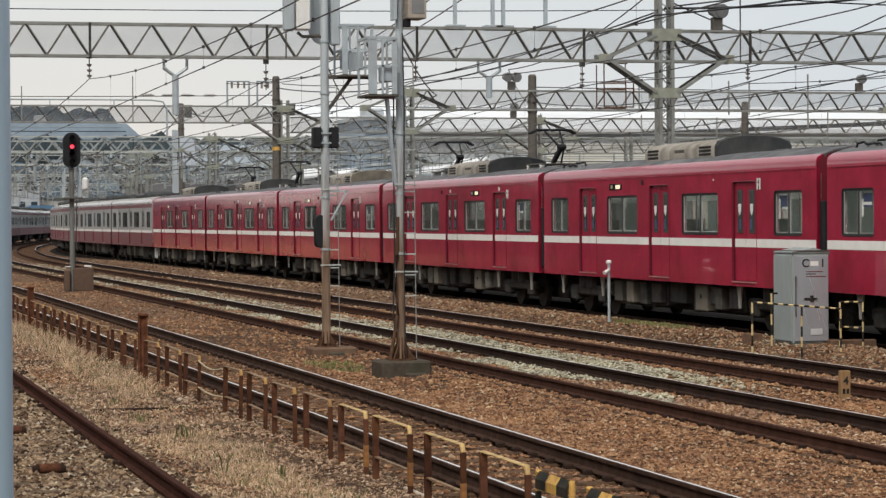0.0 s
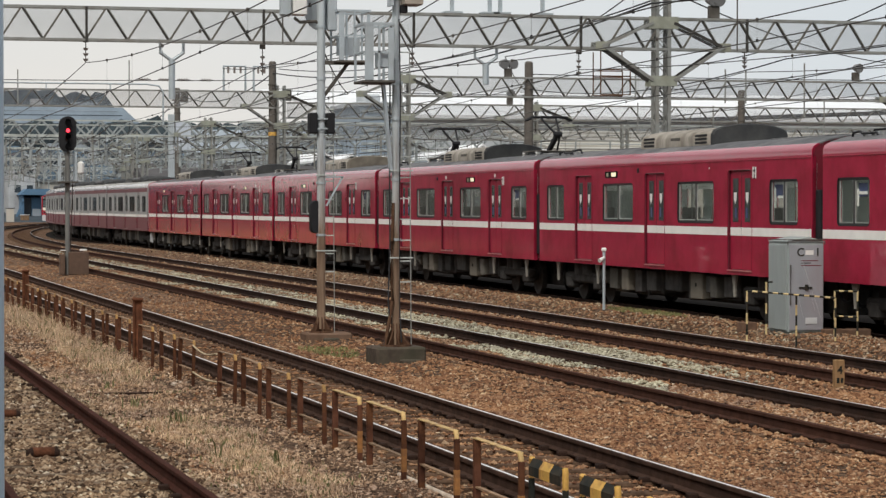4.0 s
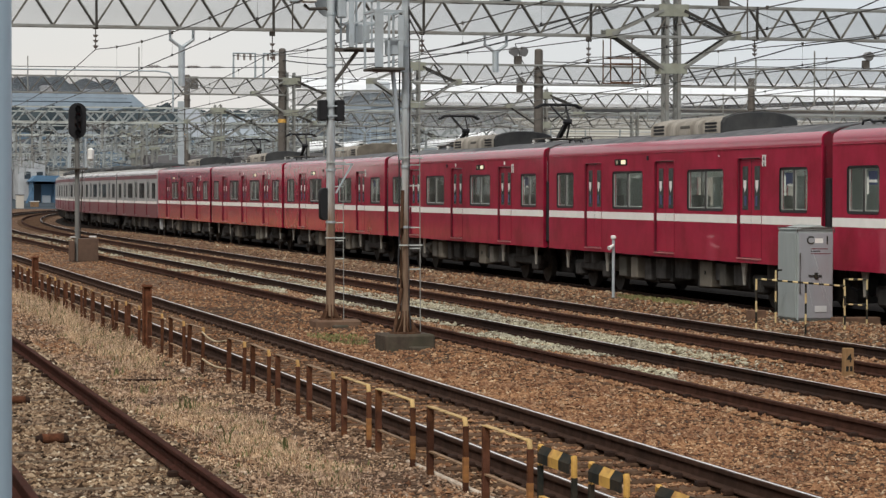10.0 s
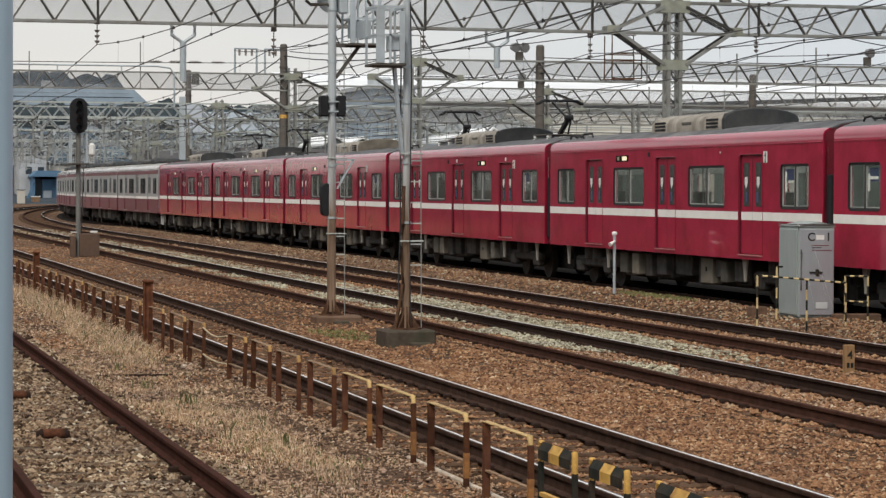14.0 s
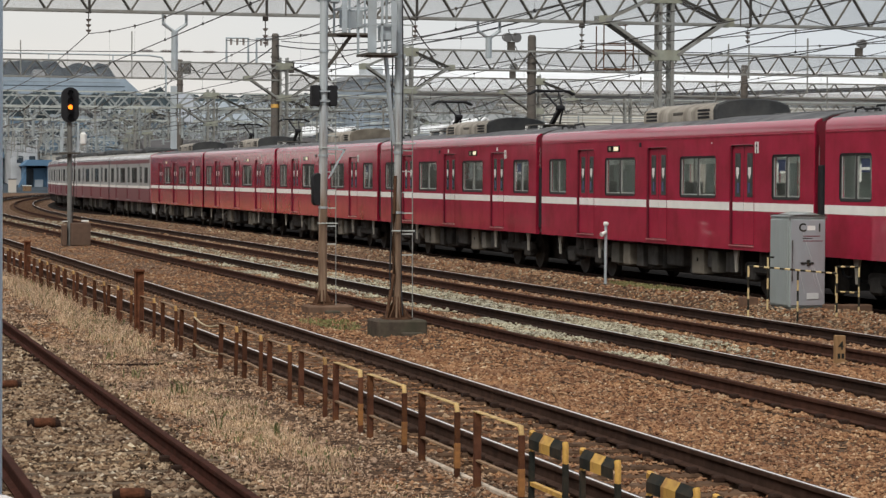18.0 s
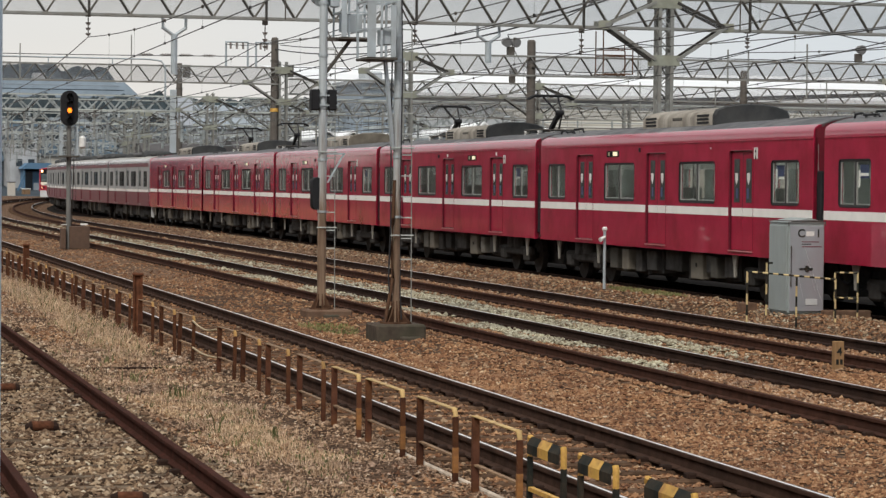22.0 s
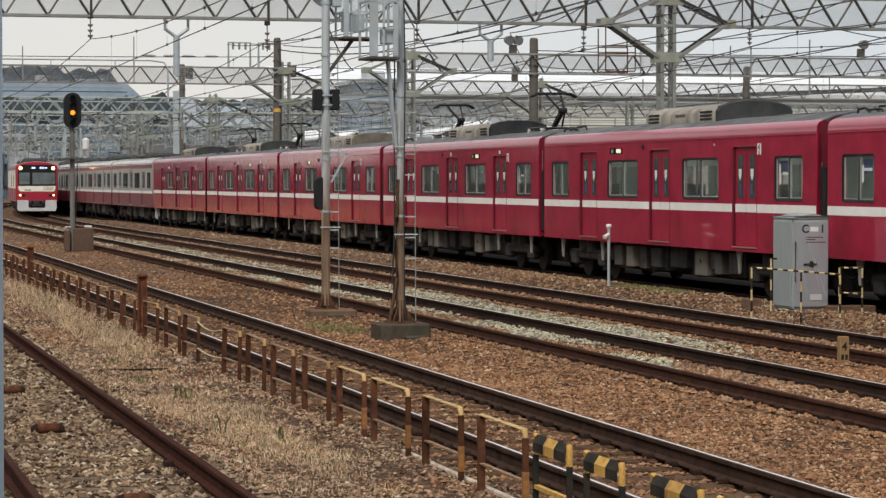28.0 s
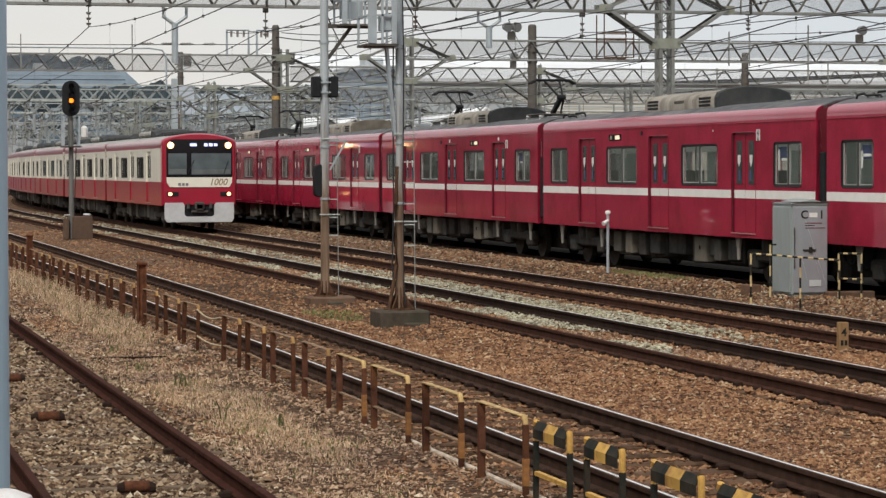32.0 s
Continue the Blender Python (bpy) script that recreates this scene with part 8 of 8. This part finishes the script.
def build_town():
    rnd = random.Random(9)
    k = 0
    for y, z, x0, x1 in ((402, 3.0, 29, 46), (380, 0, 52, 90), (396, 0, 45, 96), (412, 0, 45, 90), (424, 2.5, 22, 90), (448, 5, 24, 100), (476, 7, 26, 104), (510, 9.5, 30, 120)):
        x = x0
        while x < x1:
            w = rnd.uniform(2.6, 4.2) if x < 46 else rnd.uniform(4.5, 8)
            house(x, y + rnd.uniform(-6, 6), z, w, rnd.uniform(5, 7), rnd.choice((2.6, 3.2, 5.2)), k, rnd)
            x += w + rnd.uniform(0.3, 2.2)
            k += 1
    t = thing("long_building", pose(47, 560, 0), "long blue-grey building on the rise behind the houses", "building")
    part("wall", Geo().box(-26, 26, 0, 30, 0, 17), LONG_BLUE, t)
    part("roof", Geo().loft([[(-28, -1, 17), (30, -1, 17), (30, 31, 17), (-28, 31, 17)], [(-28, 8, 23.9), (24, 8, 23.9), (24, 20, 23.9), (-28, 20, 23.9)]]), LONG_BLUE, t, "broad pale blue-grey roof")
    for k in range(3):
        part("window_band", Geo().box(-25, 25, -0.06, 0.02, 8.2 + k * 3.0, 9.3 + k * 3.0), ROOFS[0], t, "dark strip of windows")
    for k in range(7):
        part("roof_seam", Geo().bar((-27.5, -1 + 1.3 * k, 17.05 + 1.0 * k), (28 - 0.9 * k, -1 + 1.3 * k, 17.05 + 1.0 * k), 0.18, 0.16), (PALE_BLUE_ROOF, ROOFS[0])[k % 2], t)
    for k, (x, w, h) in enumerate(((-20, 3.5, 1.4), (-8, 5, 1.0), (4, 2.5, 1.8), (13, 6, 1.1))):
        part("roof_plant", Geo().box(x, x + w, 9, 13, 23.6, 23.9 + h, 0.1), (WALL_PALE, PALE_BLUE_ROOF)[k % 2], t)
    # sloping ground under the houses
    g = Geo().loft([[(5, 372, -0.4), (140, 372, -0.4), (140, 375, -1), (5, 375, -1)], [(5, 600, 13), (140, 600, 13), (140, 600, -1), (5, 600, -1)]])
    solid("town_slope", g, HILL, "green slope under the distant houses", "slope", kind="structure")
    t = thing("blue_shed", pose(33.4, 388, 0.2), "faded blue shed with a dark open front", "shed")
    part("wall", Geo().box(0, 0.25, 0, 6, 0, 3.6).box(3.4, 3.65, 0, 6, 0, 3.6).box(0.25, 3.4, 5.75, 6, 0, 3.6).loft([[(-1.3, 0, -0.4), (-1.0, 0, -0.4), (-1.0, 0.3, -0.4), (-1.3, 0.3, -0.4)], [(-0.05, 0, 2.6), (0.25, 0, 2.6), (0.25, 0.3, 2.6), (-0.05, 0.3, 2.6)]]), BLUE_SHED, t)
    part("roof", Geo().loft([[(-0.4, -0.4, 3.6), (4.1, -0.4, 3.6), (4.1, 6.4, 3.6), (-0.4, 6.4, 3.6)], [(0.6, -0.4, 4.5), (4.1, -0.4, 4.5), (4.1, 6.4, 4.5), (0.6, 6.4, 4.5)]]), BLUE_SHED, t)
    part("back_panel", Geo().box(1.5, 3.35, 1.5, 1.6, 0, 3.2), BLUE_SHED, t)
    part("doorway", Geo().box(0.3, 1.45, 1.5, 1.6, 0, 3.2), DARK_GLASS, t)
    part("tarpaulin", Geo().box(1.6, 2.9, 1.2, 1.4, 0, 1.5, 0.05), PALE_BLUE_ROOF, t, "pale blue sheet inside the shed")
    t = thing("pale_building", pose(33.2, 399, -0.2), "long low building with a pale beige wall", "building")
    part("wall", Geo().box(0, 13, 0, 8, 0, 6.0), PALE_BEIGE, t)
    part("roof", Geo().box(-0.4, 13.4, -0.4, 8.4, 6.0, 6.4, 0.05), ROOFS[3], t)
    for i in range(6):
        part("window", Geo().box(0.7 + i * 2.1, 1.9 + i * 2.1, -0.04, 0.02, 3.4, 4.5), DARK_GLASS, t)
    for k in range(14):
        # low pale boxes and short posts along the far end of the yard
        x, y, w, h = rnd.uniform(24.5, 33.2), rnd.uniform(374, 386), rnd.uniform(0.4, 1.5), rnd.uniform(0.6, 2.6)
        f = thing("storage_box", pose(x, y, -0.3, 0, 0, rnd.uniform(-20, 20)), "pale weathered storage box at the end of the yard", "storage box", "yard clutter")
        part("case", Geo().box(-w / 2, w / 2, -0.5, 0.5, 0, h, 0.03), (PALE_BEIGE, WALLS[0], RUST_PALE, WALL_PALE, BLUE_SHED)[k % 5], f)
        part("cover", Geo().box(-w / 2 - 0.06, w / 2 + 0.06, -0.56, 0.56, h, h + 0.10, 0.02), (HALL_WHITE, ROOFS[2])[k % 2], f)
    for k, (x, y) in enumerate(((17.6, 305), (19.8, 335), (14.2, 262))):
        f = thing("lineside_hut", pose(x, y, -0.2), "small weathered lineside hut", "hut", "lineside huts")
        part("wall", Geo().box(0, 2.2, 0, 2.4, 0, 2.1), WALLS[k], f)
        part("roof", Geo().box(-0.2, 2.4, -0.2, 2.6, 2.1, 2.3, 0.04), ROOFS[k], f)


build_town()


def depot():
    t = thing("depot_shed", pose(0, 0, -0.2), "long beige corrugated depot shed behind the parked train", "depot building")
    part("wall", Geo().box(44, 100, 142, 142.4, 0, 5.2), SHED_BEIGE, t)
    for k in range(7):
        part("roof_panel", Geo().loft([[(44 + k * 8, 141.2, 5.2), (51.9 + k * 8, 141.2, 5.2), (51.9 + k * 8, 141.2, 5.35), (44 + k * 8, 141.2, 5.35)],
                                       [(44 + k * 8, 160, 7.2), (51.9 + k * 8, 160, 7.2), (51.9 + k * 8, 160, 7.35), (44 + k * 8, 160, 7.35)]]), SHED_BEIGE, t)
    for k in range(5):
        part("roof_ridge", Geo().bar((44, 144 + k * 3.4, 5.68 + k * 0.36), (100, 144 + k * 3.4, 5.68 + k * 0.36), 0.25, 0.12), SHED_BEIGE, t)
    t = thing("blue_glass_building", pose(37.8, 172, -0.2), "narrow blue-grey louvred building beyond the tracks", "building")
    part("wall", Geo().box(0, 3.1, 0, 9, 0, 9.3), PANE_BLUE, t)
    for k in range(14):
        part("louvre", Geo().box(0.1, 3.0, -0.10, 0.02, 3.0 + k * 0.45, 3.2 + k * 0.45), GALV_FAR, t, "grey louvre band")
    part("roof", Geo().box(-0.2, 3.3, -0.2, 9.2, 9.3, 9.6, 0.03), HALL_GREY, t)
    part("roof_tank", Geo().box(0.6, 1.9, 2, 4, 9.6, 10.2, 0.1), HALL_GREY, t)
    t = thing("roof_railing", pose(40, 135.5, -0.2), "thin grey pipe rack along the depot track", "pipe rack")
    for k in range(5):
        part("pipe", Geo().bar((0, 0, 4.75 + 0.28 * k), (46, 0, 4.75 + 0.28 * k), 0.05, 0.05), (GALV_FAR, GALV_DARK)[k % 2], t)
    for k in range(24):
        part("stanchion", Geo().bar((k * 2.0, 0, 0), (k * 2.0, 0, 6.0 + 0.35 * (k % 3 == 0)), 0.07, 0.07), GALV_FAR, t)
    for x, y, w, z, k in ((30.5, 178, 5.5, 4.2, 2), (42.5, 186, 7, 4.6, 3), (27.5, 205, 6, 4.4, 2), (49, 200, 8, 5.0, 3)):
        b = thing("yard_building", pose(x, y, -0.2), "plain grey building behind the depot tracks", "building", "yard buildings")
        part("wall", Geo().box(0, w, 0, 8, 0, z), WALLS[k], b)
        part("roof", Geo().loft([[(-0.3, -0.3, z), (w + 0.3, -0.3, z), (w + 0.3, 8.3, z), (-0.3, 8.3, z)], [(-0.3, 3, z + 1.1), (w + 0.3, 3, z + 1.1), (w + 0.3, 5, z + 1.1), (-0.3, 5, z + 1.1)]]), ROOFS[k], b)
        for i in range(int(w / 1.8)):
            part("window", Geo().box(0.5 + i * 1.8, 1.6 + i * 1.8, -0.04, 0.02, z - 1.9, z - 0.8), DARK_GLASS, b)
    for x, y, w, z, dz in ((40.5, 262, 14, 7.9, 1.3), (47, 300, 16, 10.4, 1.2), (58, 270, 12, 8.6, 1.2)):
        b = thing("yard_building", pose(x, y, -0.2), "long grey shed with a pale blue sheet roof", "building", "yard buildings")
        part("wall", Geo().box(0, w, 0, 8, 0, z), WALLS[0], b)
        part("roof", Geo().loft([[(-0.3, -0.3, z), (w + 0.3, -0.3, z), (w + 0.3, 8.3, z), (-0.3, 8.3, z)], [(-0.3, 7, z + dz), (w + 0.3, 7, z + dz), (w + 0.3, 7.2, z + dz), (-0.3, 7.2, z + dz)]]), PALE_BLUE_ROOF, b)
        for i in range(int(w / 2.2)):
            part("window", Geo().box(0.5 + i * 2.2, 1.5 + i * 2.2, -0.04, 0.02, z - 2.2, z - 1.3), DARK_GLASS, b)
    t = thing("workshop_hall", pose(0, 0, -0.2), "large pale workshop hall with white roof and grey gable", "depot building")
    part("wall", Geo().box(50, 150, 232, 233, 0, 10.6), HALL_GREY, t)
    for k in range(6):
        part("roof_bay", Geo().loft([[(50 + k * 16.6, 231, 10.6), (66.4 + k * 16.6, 231, 10.6), (66.4 + k * 16.6, 231, 10.9), (50 + k * 16.6, 231, 10.9)],
                                     [(50 + k * 16.6, 280, 15.0), (66.4 + k * 16.6, 280, 15.0), (66.4 + k * 16.6, 280, 15.3), (50 + k * 16.6, 280, 15.3)]]), HALL_WHITE, t)
    t = thing("dark_roofed_hall", pose(0, 0, -0.2), "depot hall with a dark grey sloping roof", "depot building")
    part("wall", Geo().box(60, 100, 180, 181, 0, 8.4), HALL_GREY, t)
    part("roof", Geo().loft([[(59, 178, 8.4), (101, 178, 10.2), (101, 178, 10.5), (59, 178, 8.7)], [(59, 205, 8.9), (101, 205, 10.7), (101, 205, 11.0), (59, 205, 9.2)]]), DARK_ROOF, t, "dark sloping roof")
    t = thing("low_white_shed", pose(0, 0, -0.2), "low shed with a row of white gabled roofs", "depot building")
    part("wall", Geo().box(34, 66, 168, 168.5, 0, 5.3), HALL_GREY, t)
    rnd = random.Random(31)
    x = 33.6
    while x < 64:
        # a row of small gabled bays of uneven width and height
        w, z, up = rnd.uniform(1.6, 3.0), rnd.uniform(5.25, 5.9), rnd.uniform(0.35, 0.8)
        part("gable", Geo().prism([(x, 5.1), (x + w, 5.1), (x + w, z), (x + w / 2, z + up), (x, z)], 167.7, 168.2), rnd.choice((GALV_FAR, WALLS[1], PALE_BLUE_ROOF)), t)
        part("roof_bay", Geo().prism([(x - 0.1, z - 0.04), (x + w / 2, z + up), (x + w + 0.1, z - 0.04), (x + w + 0.1, z + 0.10), (x + w / 2, z + up + 0.16), (x - 0.1, z + 0.10)], 167.4, 176), HALL_WHITE, t, "white sheet roof of one bay")
        x += w + rnd.choice((0.15, 0.3, 1.4))
    for x, y, w, z in ((75, 330, 50, 15),):
        b = thing("apartment_block", pose(x, y, -0.2), "grey distant block beyond the depot", "building", "distant blocks")
        part("wall", Geo().box(0, w, 0, 12, 0, z), HALL_GREY, b)
        part("roof", Geo().box(-0.4, w + 0.4, -0.4, 12.4, z, z + 0.5), ROOFS[3], b)
        for i in range(int(w / 3)):
            for j in range(int(z / 3) - 1):
                part("window", Geo().box(0.8 + i * 3, 2.4 + i * 3, -0.04, 0.04, 4.0 + j * 3, 5.3 + j * 3), DARK_GLASS, b)


depot()


def unseen_side():
    """Unseen ground and low walls on the platform side, added to close the place and shape the trains' reflections."""
    # Unseen walls, placed for what the car sides reflect.
    g = Geo().box(-12, -8, -80, 195, -0.3, 7.5).box(-41, -38, 195, 620, -0.3, 4.8).box(-38, -12, 192, 195, -0.3, 7.0)
    solid("station_wall", g, REFLECTED_WALL, "unseen brown wall added to darken the trains by reflection", "wall", kind="structure")
    # Unseen slab, cut to tint only some of the cars' lower sides.
    g = Geo().box(-37.9, 4.6, 142, 242, -0.3, -0.19)
    solid("yard_ballast", g, REFLECTED_EARTH, "unseen orange-brown ground added to tint the train reflections", "ballast bed", kind="structure")


unseen_side()


# ======== what moves ========
def motions():
    times = [0.5 * i for i in range(65)]
    def nose(t):
        return float(np.interp(t, (0, 24, 25.5, 27.5, 28, 29, 30, 31, 32), (703, 249, 221, 183, 172.8, 153.2, 133.6, 114.4, 95)))
    for i, car in enumerate(arriving):
        walk(car, [(t, track_pose(TRACKS["third"], nose(t) + 8.9 + 18 * i)) for t in times])
    for i, car in enumerate(leaving):
        walk(car, [(t, track_pose(TRACKS["second"], 227 + 25.0 * t + 8.9 + 18 * i)) for t in times])
    # the added vanes uncover red, then nothing, red again, then amber
    red, amber = SHUTTERS
    shut, clear = 0.0, -0.215
    walk(red, [(t, pose(0, 0, 5.06 + d)) for t, d in ((0, clear), (9.4, clear), (9.7, shut), (15.8, shut), (16.1, clear), (17.7, clear), (17.8, shut), (32, shut))])
    walk(amber, [(t, pose(0, 0, 4.86 + d)) for t, d in ((0, shut), (17.7, shut), (17.8, clear), (32, clear))])


motions()
